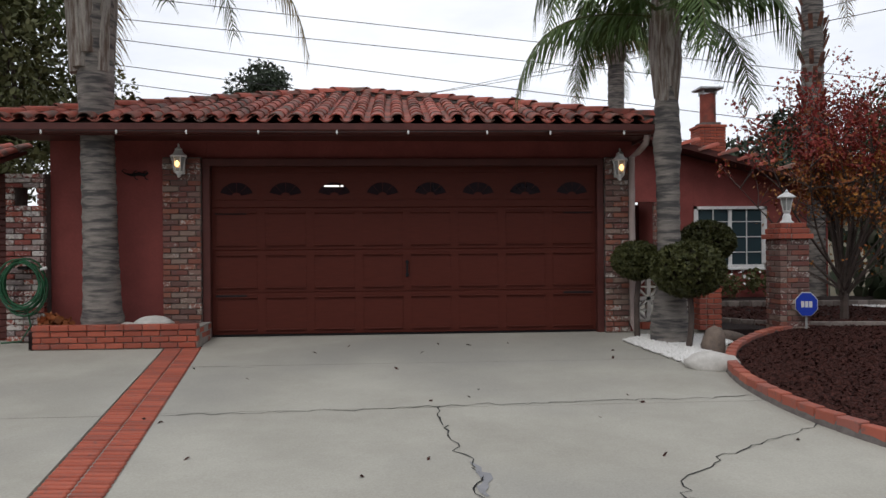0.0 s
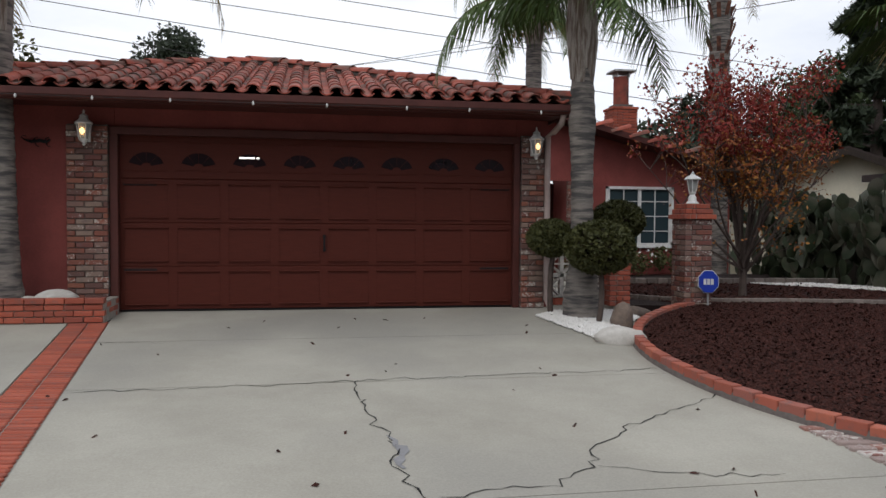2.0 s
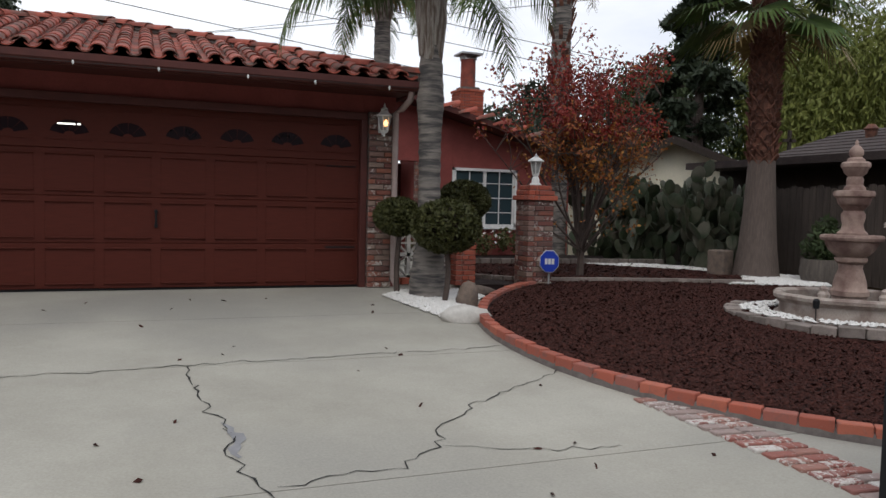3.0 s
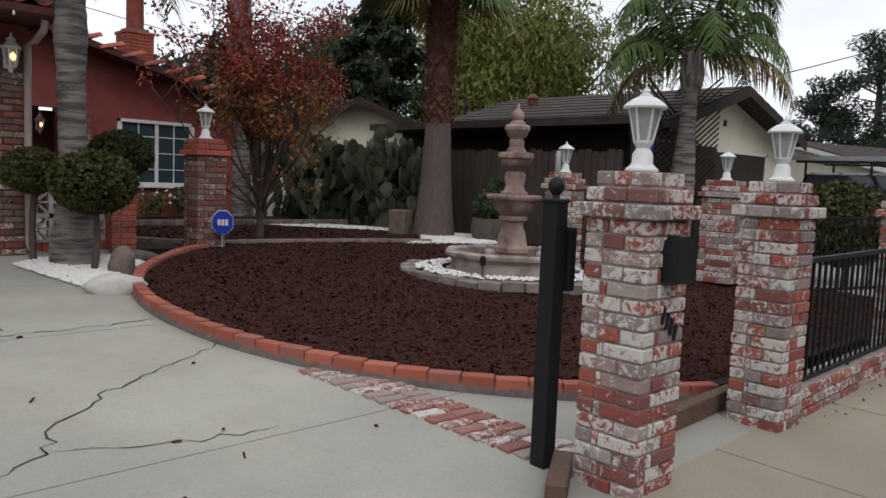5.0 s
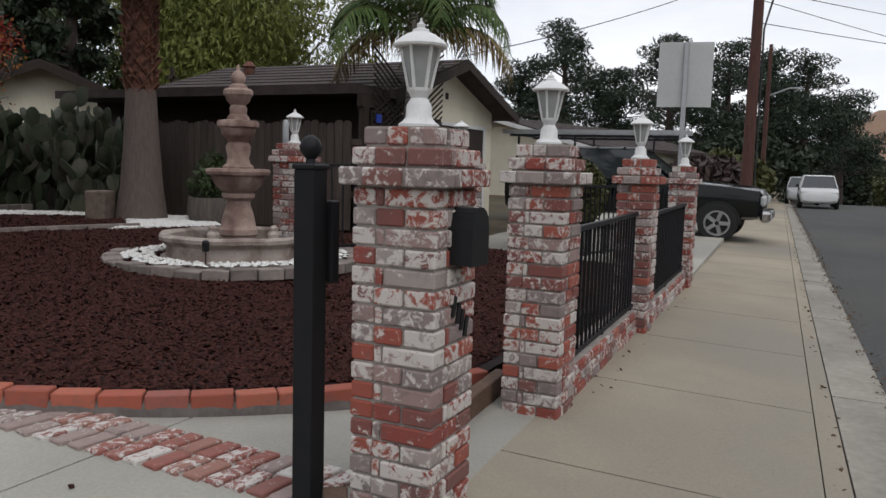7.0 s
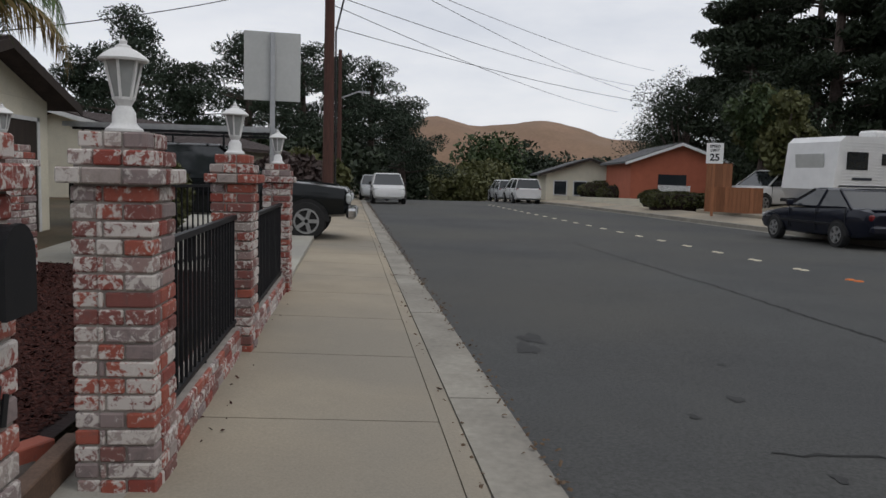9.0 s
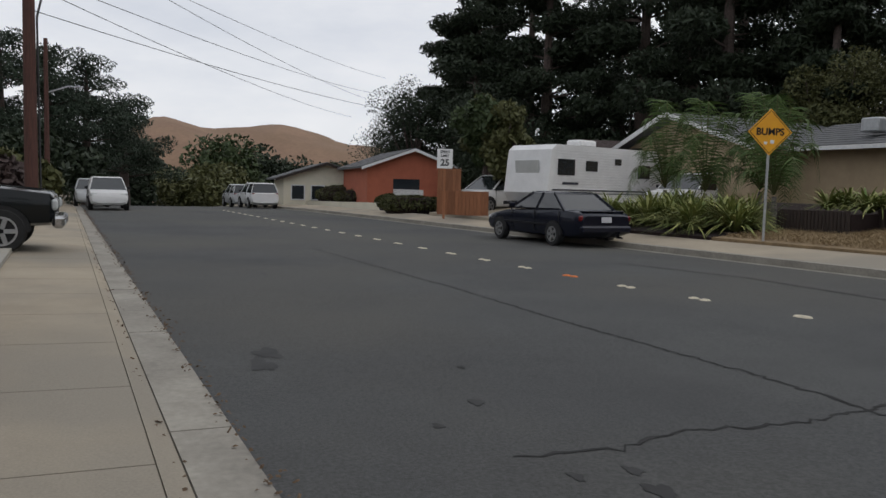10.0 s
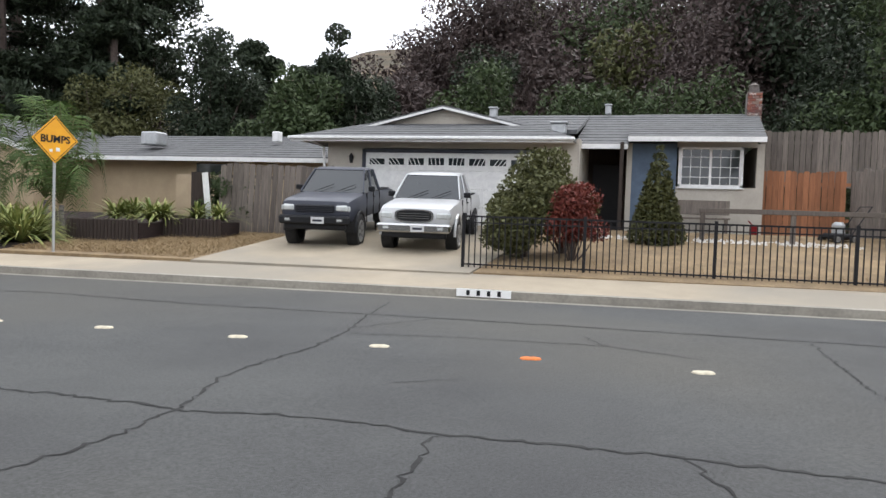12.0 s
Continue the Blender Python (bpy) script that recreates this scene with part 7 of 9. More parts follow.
# silver pickup and slate pickup opposite, noses to the street
def pickup(at, rz, paint_m, label, lift, grille_m):
    L, W = 4.9, 1.72
    lower = [(2.4, 0.5, 0.84, 0.86), (2.34, 0.44, 0.95, 0.95), (2.1, 0.42, 1.0, 0.99), (1.5, 0.42, 1.05, 1.0), (0.95, 0.42, 1.09, 1.0), (-0.75, 0.42, 1.1, 1.0), (-0.8, 0.42, 1.06, 1.0), (-2.4, 0.45, 1.06, 1.0), (-2.46, 0.5, 1.02, 0.97)]
    v = vehicle("pickup_truck", label, at, rz, paint_m, L, W, lower, (-0.74, -0.6, 0.28, 0.98, 1.08, 1.64), (1.55, -1.4), 0.37 + lift * 0.18, 0.27, lift=lift, category="truck")
    v.matrix_basis = pose(*at, 0, 4.85, rz)
    z = lift
    part("bed_well", Build().span((-2.38, -0.72, 0.9 + z), (-0.82, 0.72, 1.085 + z)), M["tyre"], v, "dark open truck bed")
    part("front_bumper", Build().box((2.46, 0, 0.52 + z), (0.16, W * 0.98, 0.2), 0, 0.04), M["chrome"] if paint_m == "silver" else M["blackpl"], v)
    part("lower_valance", Build().box((2.4, 0, 0.36 + z), (0.1, W * 0.86, 0.14), 0, 0.03), M["blackpl"], v)
    if paint_m == "silver":
        oval = [(0.4 * math.copysign(abs(math.cos(a)) ** 0.6, math.cos(a)), 0.79 + z + 0.12 * math.copysign(abs(math.sin(a)) ** 0.6, math.sin(a))) for a in [2 * math.pi * i / 24 for i in range(24)]]
        part("grille_surround", Build().side_prism([(y * 1.12, 0.79 + z + (q - 0.79 - z) * 1.22) for y, q in oval], 2.36, 2.435, "x"), M["chrome"], v, "bright oval grille surround")
        part("grille", Build().side_prism(oval, 2.436, 2.445, "x"), M["blackpl"], v)
        for k in range(3):
            part("grille_bar", Build().box((2.45, 0, 0.74 + 0.05 * k + z), (0.012, 0.7, 0.012)), M["chrome"], v)
    else:
        part("grille", Build().box((2.41, 0, 0.78 + z), (0.06, 0.92, 0.17), 0, 0.02), M[grille_m], v)
        for k in range(4):
            part("grille_bar", Build().box((2.445, 0, 0.72 + 0.04 * k + z), (0.012, 0.88, 0.01)), M["bluegrey"], v)
    for s in (-1, 1):
        part("headlight", Build().box((2.37, s * 0.63, 0.79 + z), (0.1, 0.3, 0.16), 0, 0.04), M["headlight"], v)
        part("turn_signal", Build().box((2.33, s * 0.795, 0.78 + z), (0.1, 0.06, 0.13), 0, 0.02), M["headlight"], v)
        part("fog_lamp", Build().box((2.535, s * 0.62, 0.53 + z), (0.02, 0.14, 0.07), 0, 0.02), M["headlight"], v)
        part("wheel_flare", Build().tube([(1.55 + 0.47 * math.cos(math.pi * i / 10), s * (W / 2 + 0.005), 0.4 + 0.47 * math.sin(math.pi * i / 10)) for i in range(11)], 0.035, 6), M[paint_m] if paint_m == "silver" else M["blackpl"], v)
    part("number_plate", Build().box((2.545, 0.1, 0.52 + z), (0.012, 0.31, 0.15)), M["plate"], v, "pale plate with plain bars")
    part("plate_mark", Build().box((2.553, 0.1, 0.515 + z), (0.004, 0.22, 0.05)), M["bluegrey"], v)
    part("wiper", Build().beam((1.02, 0.1, 1.1 + z), (0.8, 0.55, 1.28 + z), 0.012, 0.015).beam((1.02, -0.45, 1.1 + z), (0.8, 0.0, 1.28 + z), 0.012, 0.015), M["blackpl"], v)
    return v


pickup((7.66, -27.04, 0.235), 96, "silver", "silver pickup truck parked nose to the street", 0.1, "blackpl")
pickup((10.17, -27.03, 0.235), 98, "bluegrey", "lifted slate-blue pickup truck with worn hood", 0.2, "blackpl")

# dark sedan at the far kerb, tail towards the viewer
sed = vehicle("sedan", "dark navy sedan parked at the far kerb", (20.35, -19.95, road_z(15)), 2, "navy", 4.75, 1.76,
              [(2.38, 0.36, 0.58, 0.72), (2.3, 0.26, 0.66, 0.86), (2.05, 0.23, 0.74, 0.95), (1.4, 0.22, 0.84, 1.0), (0.8, 0.22, 0.9, 1.0), (-1.0, 0.22, 0.95, 1.0), (-1.5, 0.22, 0.97, 0.99), (-2.0, 0.24, 0.95, 0.96), (-2.28, 0.3, 0.9, 0.89), (-2.38, 0.4, 0.82, 0.82)],
              (-1.7, -1.0, 0.0, 0.92, 0.92, 1.37), (1.4, -1.3), 0.31, 0.2)
part("window_band", Build().beam((-1.5, 0.835, 0.965), (0.75, 0.835, 0.935), 0.02, 0.035).beam((-1.5, -0.835, 0.965), (0.75, -0.835, 0.935), 0.02, 0.035), M["navy"], sed)
part("rear_lip", Build().box((-2.2, 0, 0.935), (0.16, 1.3, 0.03), 0, 0.012), M["navy"], sed)
part("exhaust", Build().tube([(-2.2, -0.5, 0.27), (-2.42, -0.5, 0.27)], 0.03, 8), M["chrome"], sed)
for s in (-1, 1):
    part("taillight", Build().box((-2.31, s * 0.55, 0.76), (0.1, 0.5, 0.14), 0, 0.03), M["taillight"], sed)
    part("headlight", Build().box((2.24, s * 0.6, 0.6), (0.1, 0.36, 0.13), 0, 0.03), M["headlight"], sed)
part("rear_bumper", Build().box((-2.36, 0, 0.48), (0.14, 1.58, 0.2), 0, 0.05), M["navy"], sed)
part("number_plate", Build().box((-2.385, 0, 0.73), (0.012, 0.31, 0.14)), M["plate"], sed, "pale plate with plain bars")
part("side_moulding", Build().box((-0.1, 0.885, 0.55), (2.9, 0.012, 0.05), 0, 0.004).box((-0.1, -0.885, 0.55), (2.9, 0.012, 0.05), 0, 0.004), M["blackpl"], sed)

# dark utility truck with a ladder rack, nose over the pavement
ut = vehicle("utility_truck", "dark utility pickup with a camper top and ladder rack", (18.2, -4.95, -0.46), -90, "darktruck", 5.5, 1.9,
             [(2.68, 0.55, 0.98, 0.9), (2.6, 0.48, 1.08, 0.97), (1.9, 0.46, 1.16, 1.0), (1.1, 0.46, 1.22, 1.0), (-2.7, 0.46, 1.22, 1.0), (-2.75, 0.5, 1.16, 0.98)],
             (-2.6, -2.5, 0.1, 0.95, 1.2, 1.85), (1.85, -1.5), 0.39, 0.27, category="truck")
part("grille", Build().box((2.68, 0, 0.88), (0.06, 1.0, 0.2), 0, 0.03), M["chrome"], ut, "chrome-edged black grille")
part("fog_lamp", Build().box((2.84, -0.6, 0.54), (0.02, 0.16, 0.09), 0, 0.02), M["headlight"], ut)
part("hood_rib", Build().beam((2.45, 0.5, 1.115), (1.2, 0.5, 1.225), 0.05, 0.02).beam((2.45, -0.5, 1.115), (1.2, -0.5, 1.225), 0.05, 0.02), M["darktruck"], ut)
part("front_bumper", Build().box((2.74, 0, 0.55), (0.2, 1.9, 0.22), 0, 0.05), M["chrome"], ut)
part("headlight", Build().box((2.68, 0.74, 0.86), (0.12, 0.34, 0.2), 0, 0.04), M["headlight"], ut)
part("headlight", Build().box((2.68, -0.74, 0.86), (0.12, 0.34, 0.2), 0, 0.04), M["headlight"], ut)
for s in (-0.8, 0.8):
    part("rack_rail", Build().beam((-2.7, s, 2.12), (1.3, s, 2.1), 0.05, 0.05), M["blackpl"], ut)
    for x in (-2.5, -1.2, 0.2):
        part("rack_leg", Build().beam((x, s, 1.8), (x, s, 2.12), 0.04, 0.04), M["blackpl"], ut)
for k in range(7):
    part("rack_bar", Build().beam((-2.6 + k * 0.6, -0.8, 2.13), (-2.6 + k * 0.6, 0.8, 2.13), 0.04, 0.03), M["blackpl"], ut)
ld = thing("ladder", "long dark aluminium ladder on the truck's rack", "ladder", (18.2, -4.95, -0.46), -90)
lb_ = Build().beam((-2.9, -0.78, 2.2), (1.2, -0.78, 2.2), 0.03, 0.09).beam((-2.9, -0.4, 2.2), (1.2, -0.4, 2.2), 0.03, 0.09)
for k in range(13):
    lb_.beam((-2.8 + k * 0.32, -0.78, 2.2), (-2.8 + k * 0.32, -0.4, 2.2), 0.03, 0.03)
part("ladder_frame", lb_, M["steel"], ld)

# cars further up the street
def suv(at, rz, label, paint_m="whitecar"):
    v = vehicle("parked_car", label, at, rz, paint_m, 4.7, 1.85,
                [(2.33, 0.4, 0.75, 0.85), (2.22, 0.3, 0.92, 0.95), (1.3, 0.28, 1.05, 1.0), (-2.1, 0.28, 1.08, 1.0), (-2.32, 0.4, 1.0, 0.93)],
                (-2.15, -1.9, 0.3, 1.15, 1.05, 1.66), (1.4, -1.35), 0.36, 0.22)
    for s in (-1, 1):
        part("headlight", Build().box((2.22, s * 0.68, 0.8), (0.12, 0.36, 0.16), 0, 0.04), M["headlight"], v)
    part("grille", Build().box((2.27, 0, 0.72), (0.06, 0.8, 0.16), 0, 0.03), M["blackpl"], v)
    part("lower_grille", Build().box((2.29, 0, 0.48), (0.06, 1.1, 0.14), 0, 0.03), M["blackpl"], v)
    for s in (-1, 1):
        part("rear_light", Build().box((-2.27, s * 0.75, 0.95), (0.08, 0.2, 0.2), 0, 0.03), M["taillight"], v)
    return v


def on_street(u, v, h=0.0):
    return st(u, v, h)


suv(on_street(41, -1.15, 0.0), 182, "white family car parked at the kerb facing the viewer")
suv(on_street(49.5, -10.9), 2, "white car parked at the far kerb up the street")
suv(on_street(55.5, -10.9), 2, "grey car parked at the far kerb up the street", "silver")
suv(on_street(49, -0.6), 182, "pale blue car parked beyond the crest", "silver")
suv((32.4, -24.6, -0.22), 108, "white pickup-like car in the driveway with a dark nose")
suv((26.3, -30.2, 0.0), 112, "white car parked behind the strap-leaf bushes")

# travel trailer
rv = thing("travel_trailer", "white corrugated travel trailer with blue stripes", "trailer", (28.93, -26.95, -0.12), -76)
prof = [(-3.3, 0.55), (-3.55, 0.9), (-3.35, 2.55), (-3.1, 2.75), (3.2, 2.75), (3.4, 2.5), (3.4, 0.55)]
part("shell", Build().side_prism(prof, -1.2, 1.2, "y"), M["whitecar"], rv)
for s in (-1, 1):
    b = Build()
    for k in range(18):
        b.box((0.05, s * 1.205, 0.75 + k * 0.105), (6.5, 0.014, 0.03), 0, 0.004)
    part("corrugation", b, M["whitecar"], rv)
    part("stripe", Build().box((0.05, s * 1.216, 1.02), (6.7, 0.006, 0.05)).box((0.05, s * 1.216, 0.9), (6.7, 0.006, 0.03)), M["bluegrey"], rv, "slate blue stripe")
    for x, w, z, hh_ in ((-2.55, 0.95, 1.9, 0.62), (-1.1, 0.7, 1.98, 0.4), (0.5, 0.4, 2.2, 0.25), (2.2, 0.8, 1.85, 0.55)):
        wnd = part("window", Build().box((x, s * 1.218, z), (w, 0.02, hh_), 0, 0.006), M["blackpl"], rv)
        part("pane", Build().box((x, s * 1.231, z + hh_ * 0.22), (w * 0.88, 0.008, hh_ * 0.4)).box((x, s * 1.231, z - hh_ * 0.22), (w * 0.88, 0.008, hh_ * 0.4)), M["carglass"], wnd)
    part("name_bar", Build().box((-2.3, s * 1.22, 1.28), (0.9, 0.006, 0.09)), M["bluegrey"], rv, "plain slate bar where a name was")
    for x in (0.3, 1.15):
        wheel(rv, x, s * 1.1, 0.33, 0.2)
part("front_window", Build().box((-3.47, 0, 1.9), (0.05, 1.3, 0.5), 0, 0.01, Matrix.Rotation(-0.12, 3, "Y")), M["signback"], rv, "pale window shield")
part("roof_unit", Build().box((-0.4, 0, 2.92), (1.1, 0.75, 0.3), 0, 0.08), M["white"], rv, "white roof air unit")
part("chassis", Build().box((-0.3, 0, 0.48), (7.2, 1.6, 0.12)), M["blackpl"], rv)
part("drawbar", Build().beam((-3.5, 0.6, 0.48), (-4.6, 0, 0.48), 0.1, 0.1).beam((-3.5, -0.6, 0.48), (-4.6, 0, 0.48), 0.1, 0.1), M["blackpl"], rv)

# ---- signs, poles and wires ----
def text_part(s, size, parent, m, material, name="lettering"):
    cu = bpy.data.curves.new(name, "FONT")
    cu.body, cu.size, cu.align_x, cu.align_y, cu.extrude = s, size, "CENTER", "CENTER", 0.002
    cu.offset = 0.0055 * size / 0.2
    tmp = new(name + "_curve", cu)
    dg = bpy.context.evaluated_depsgraph_get()
    me = bpy.data.meshes.new_from_object(tmp.evaluated_get(dg))
    bpy.data.objects.remove(tmp)
    me.materials.clear()
    me.materials.append(material)
    ob = new(name, me)
    ob.parent = parent
    ob.matrix_basis = m
    return ob


bs_ = thing("bumps_sign", "amber diamond warning sign reading BUMPS on a steel post", "road sign", (15.1, -22.35, -0.16), -108)
part("post", Build().box((0, 0.03, 1.5), (0.05, 0.04, 3.05), 0, 0.004), M["steel"], bs_)
q_ = 0.53
part("plate", Build().side_prism([(0, 2.5 - q_), (q_, 2.5), (0, 2.5 + q_), (-q_, 2.5)], -0.004, 0.004, "y"), M["signyellow"], bs_)
bd = Build()
for a, c in (((0, -1), (1, 0)), ((1, 0), (0, 1)), ((0, 1), (-1, 0)), ((-1, 0), (0, -1))):
    bd.beam((a[0] * 0.485, -0.006, 2.5 + a[1] * 0.485), (c[0] * 0.485, -0.006, 2.5 + c[1] * 0.485), 0.004, 0.014)
part("border", bd, M["blackpl"], bs_)
text_part("BUMPS", 0.225, bs_, pose(0, -0.008, 2.5, 90, 0, 0), M["blackpl"])
part("sticker", Build().box((-0.1, -0.007, 2.25), (0.07, 0.004, 0.06)).box((0.06, -0.007, 2.28), (0.09, 0.004, 0.08)), M["white"], bs_, "pale worn stickers")
s25 = thing("speed_sign", "white speed limit sign reading SPEED LIMIT 25", "road sign", (29.6, -20.75, -0.3), -108)
part("post", Build().box((0, 0.03, 1.3), (0.09, 0.05, 2.7)), M["woodred"], s25)
part("plate", Build().box((0, 0, 2.3), (0.61, 0.008, 0.76), 0, 0.002), M["signwhite"], s25)
text_part("SPEED", 0.14, s25, pose(0, -0.006, 2.56, 90, 0, 0), M["blackpl"])
text_part("LIMIT", 0.14, s25, pose(0, -0.006, 2.41, 90, 0, 0), M["blackpl"])
text_part("25", 0.36, s25, pose(0, -0.006, 2.14, 90, 0, 0), M["blackpl"])
sb = thing("sign_back", "blank grey back of a street sign on a steel post", "road sign", (10.55, -7.02, -0.42), -80)
part("post", Build().box((0, -0.03, 1.42), (0.055, 0.045, 2.9), 0, 0.004), M["steel"], sb)
part("plate", Build().box((0, 0, 2.5), (0.62, 0.01, 0.76), 0, 0.003), M["signback"], sb)

up = thing("utility_pole", "tall brown timber utility pole with crossarm", "utility pole", (27, -6.6, -0.6))
part("pole", Build().lathe([(0.19, 0), (0.17, 4), (0.14, 10.5)], 14), M["pole"], up, smooth=True)
part("crossarm", Build().box((0, 0, 9.6), (0.12, 2.4, 0.12)), M["pole"], up)
part("conduit", Build().tube([(0.05, -0.24, 0), (0.05, -0.2, 6.0), (0.3, -0.5, 7.4)], 0.03, 6), M["wire"], up)
part("transformer", Build().lathe([(0.22, 0), (0.24, 0.1), (0.24, 0.7), (0.15, 0.8)], 14, (0, 0.45, 7.9)), M["steel"], up, smooth=True)
up2 = thing("utility_pole", "slim timber utility pole further up the street", "utility pole", (46, -6.0, -1.2))
part("pole", Build().lathe([(0.14, 0), (0.1, 9)], 10), M["pole"], up2, smooth=True)
part("lamp_arm", Build().tube([(0, 0, 6.3), (0, -1.0, 6.7), (0, -1.7, 6.7)], 0.04, 6), M["steel"], up2)


def wire(a, c, sag, r=0.012):
    a, c = Vector(a), Vector(c)
    pts = [a.lerp(c, i / 14) - Vector((0, 0, sag * 4 * (i / 14) * (1 - i / 14))) for i in range(15)]
    solid("overhead_wire", Build().tube(pts, r, 5), M["wire"], "thin black overhead wire", "wire", group="overhead wires")


for z, e in ((7.95, (75, -34.5, 11.5)), (8.1, (75, -32.5, 9.35)), (6.6, (75, -34.3, 9.83)), (6.3, (75, -31.1, 7.47)), (5.6, (60, -33, 6.6))):
    wire((27, -6.55, z), e, 0.45, 0.013)
wire((27, -6.55, 7.2), (14.6, -2.2, 3.0), 0.2, 0.011)
for z, y2 in ((8.6, 20), (7.7, 14)):
    wire((27, -6.6, z), (-6, y2 + 20, z + 1), 0.7, 0.012)
for k, (z0, z1) in enumerate(((14.9, 6.9), (13.8, 6.2), (13.6, 4.1), (12.8, 2.5), (12.1, 1.7))):
    wire((-40, 24 + 0.1 * k, z0), (40, 24 + 0.1 * k, z1), 0.15, 0.017)

# ---- trees near and far ----
def broadleaf(at, w, h, n, leaf, material, label, seed, trunk_h=0.25, r=0.25, squash=0.8, k=16, name="tree", droop=0.0, aspect=0.5):
    cl = ball_clumps((0, 0, h * (0.5 + trunk_h / 2)), w * 0.75, w * 0.75, h * (0.5 - trunk_h / 2) * 0.95, k, w * 0.38, seed)
    return tree(name, label, "tree", at, h, r, cl, n, leaf, material, squash=squash, seed=seed, fork=trunk_h + 0.2, droop=droop, aspect=aspect, group="trees")


def pine(at, w, h, n, label, seed, material="leafpine", bare=0.3, leaf=0.22):
    r = random.Random(seed)
    cl = []
    lv = 9
    for i in range(lv):
        q = i / (lv - 1)
        z = h * (bare + (0.98 - bare) * q)
        rad = w * (0.55 + 0.6 * math.sin(math.pi * (0.25 + 0.7 * q))) * (1 - 0.55 * q)
        for _ in range(5 if i < lv - 2 else 3):
            a = r.uniform(0, 6.28)
            d = rad * r.uniform(0.2, 1.0)
            cl.append((d * math.cos(a), d * math.sin(a), z + r.uniform(-0.4, 0.4), w * r.uniform(0.2, 0.36)))
    return tree("pine_tree", label, "tree", at, h, w * 0.09 + 0.1, cl, n, leaf, material, squash=0.5, seed=seed, fork=0.93, aspect=0.3, group="pine trees", whorl=True)


# behind the neighbour's house: pale green pepper tree, dark pines
broadleaf((27, 15, 0), 6.5, 9.5, 60000, 0.15, "leafbright", "large weeping pale green tree behind the roof", 101, 0.15, 0.35, 1.0, 26, droop=1.6, aspect=0.25)
broadleaf((22, 20, 0), 5, 9, 30000, 0.15, "leafmid", "dense green tree behind the roof", 102, 0.15, 0.35, 1.0, 18, droop=1.2, aspect=0.3)
pine((18.5, 13.5, 0), 2.1, 9.6, 11000, "dark pine beyond the maple", 103, "leafdark", 0.2)
pine((18, 24, 0), 3.5, 6.5, 8000, "dark pine beyond the maple", 104, "leafdark", 0.2)
broadleaf((12.5, 17, 0), 3.4, 4.8, 9000, 0.15, "leafdark", "dark green tree behind the house", 105)
broadleaf((-6.2, 27, 0), 2.3, 10.1, 7000, 0.1, "leafdark", "dark round-crowned tree above the tile roof", 107, 0.62, 0.2, 0.8, 20)
broadleaf((-9.2, 9, 0), 3.4, 8.5, 16000, 0.09, "leafolive", "tall olive-green tree beside the garage", 108, 0.25, 0.25, 0.9, 22)
# pines along the left of the street
for i, (x, y, w, h) in enumerate([(58, 9, 4.6, 13), (59, 12.8, 4.0, 10.3), (60, 5.5, 4.0, 9.8), (60, 1.5, 4.6, 12.4), (62, -2.4, 4.6, 11.6), (65, -5, 4.4, 11.3), (68, -7.6, 4.4, 11.6), (76, -10.5, 4.5, 9)]):
    pine((x, y, -1.5), w, h, 14000, "dark pine along the street", 120 + i, "leafpine", 0.34, 0.15)
for i, (x, y, w, h, m_) in enumerate([(36, -4.2, 2.0, 2.6, "leafpurple"), (42, -4.5, 2.2, 3.0, "leafolive"), (50, -3.5, 3, 4.5, "leafdark"), (58, -5, 3.5, 5, "leafdark"), (90, -17, 6, 6, "leafolive"), (105, -24, 8, 8.5, "leafmid"), (98, -20, 6, 6.5, "leafolive"), (120, -34, 9, 9, "leafdark"), (112, -12, 8, 9, "leafdark"), (130, -28, 9, 7, "leafolive"), (90, -36, 5, 5, "leafolive"), (100, -40, 7, 8, "leafdark"), (84, -10.5, 5, 7, "leafdark")]):
    broadleaf((x, y, -1.2 if x < 60 else -4.0), w, h, 6000, 0.13 + 0.002 * x, m_, "rounded green tree along the street", 140 + i, 0.1, 0.2, 0.9, 12)

# the wooded slope opposite
rp_ = random.Random(77)
for i, (x, y, w, h) in enumerate([(52, -33, 5.0, 17), (47, -36, 5, 19), (42, -40, 5.5, 20), (37, -42, 5.5, 20), (33, -45, 5.5, 19), (30.5, -43, 3.2, 15), (24.5, -47, 2.6, 8.6), (20.5, -46, 2.6, 7.2), (56, -40, 6, 20), (62, -36, 4.5, 14.5), (46, -48, 6, 22), (38.5, -52, 4.6, 24), (66, -42, 5.5, 20), (50, -56, 7, 22), (58, -50, 7, 22)]):
    pine((x, y, ground_z(x, y) - 0.3), w, h, 26000, "tall dark pine on the slope opposite", 160 + i, "leafdark", 0.1, 0.21)
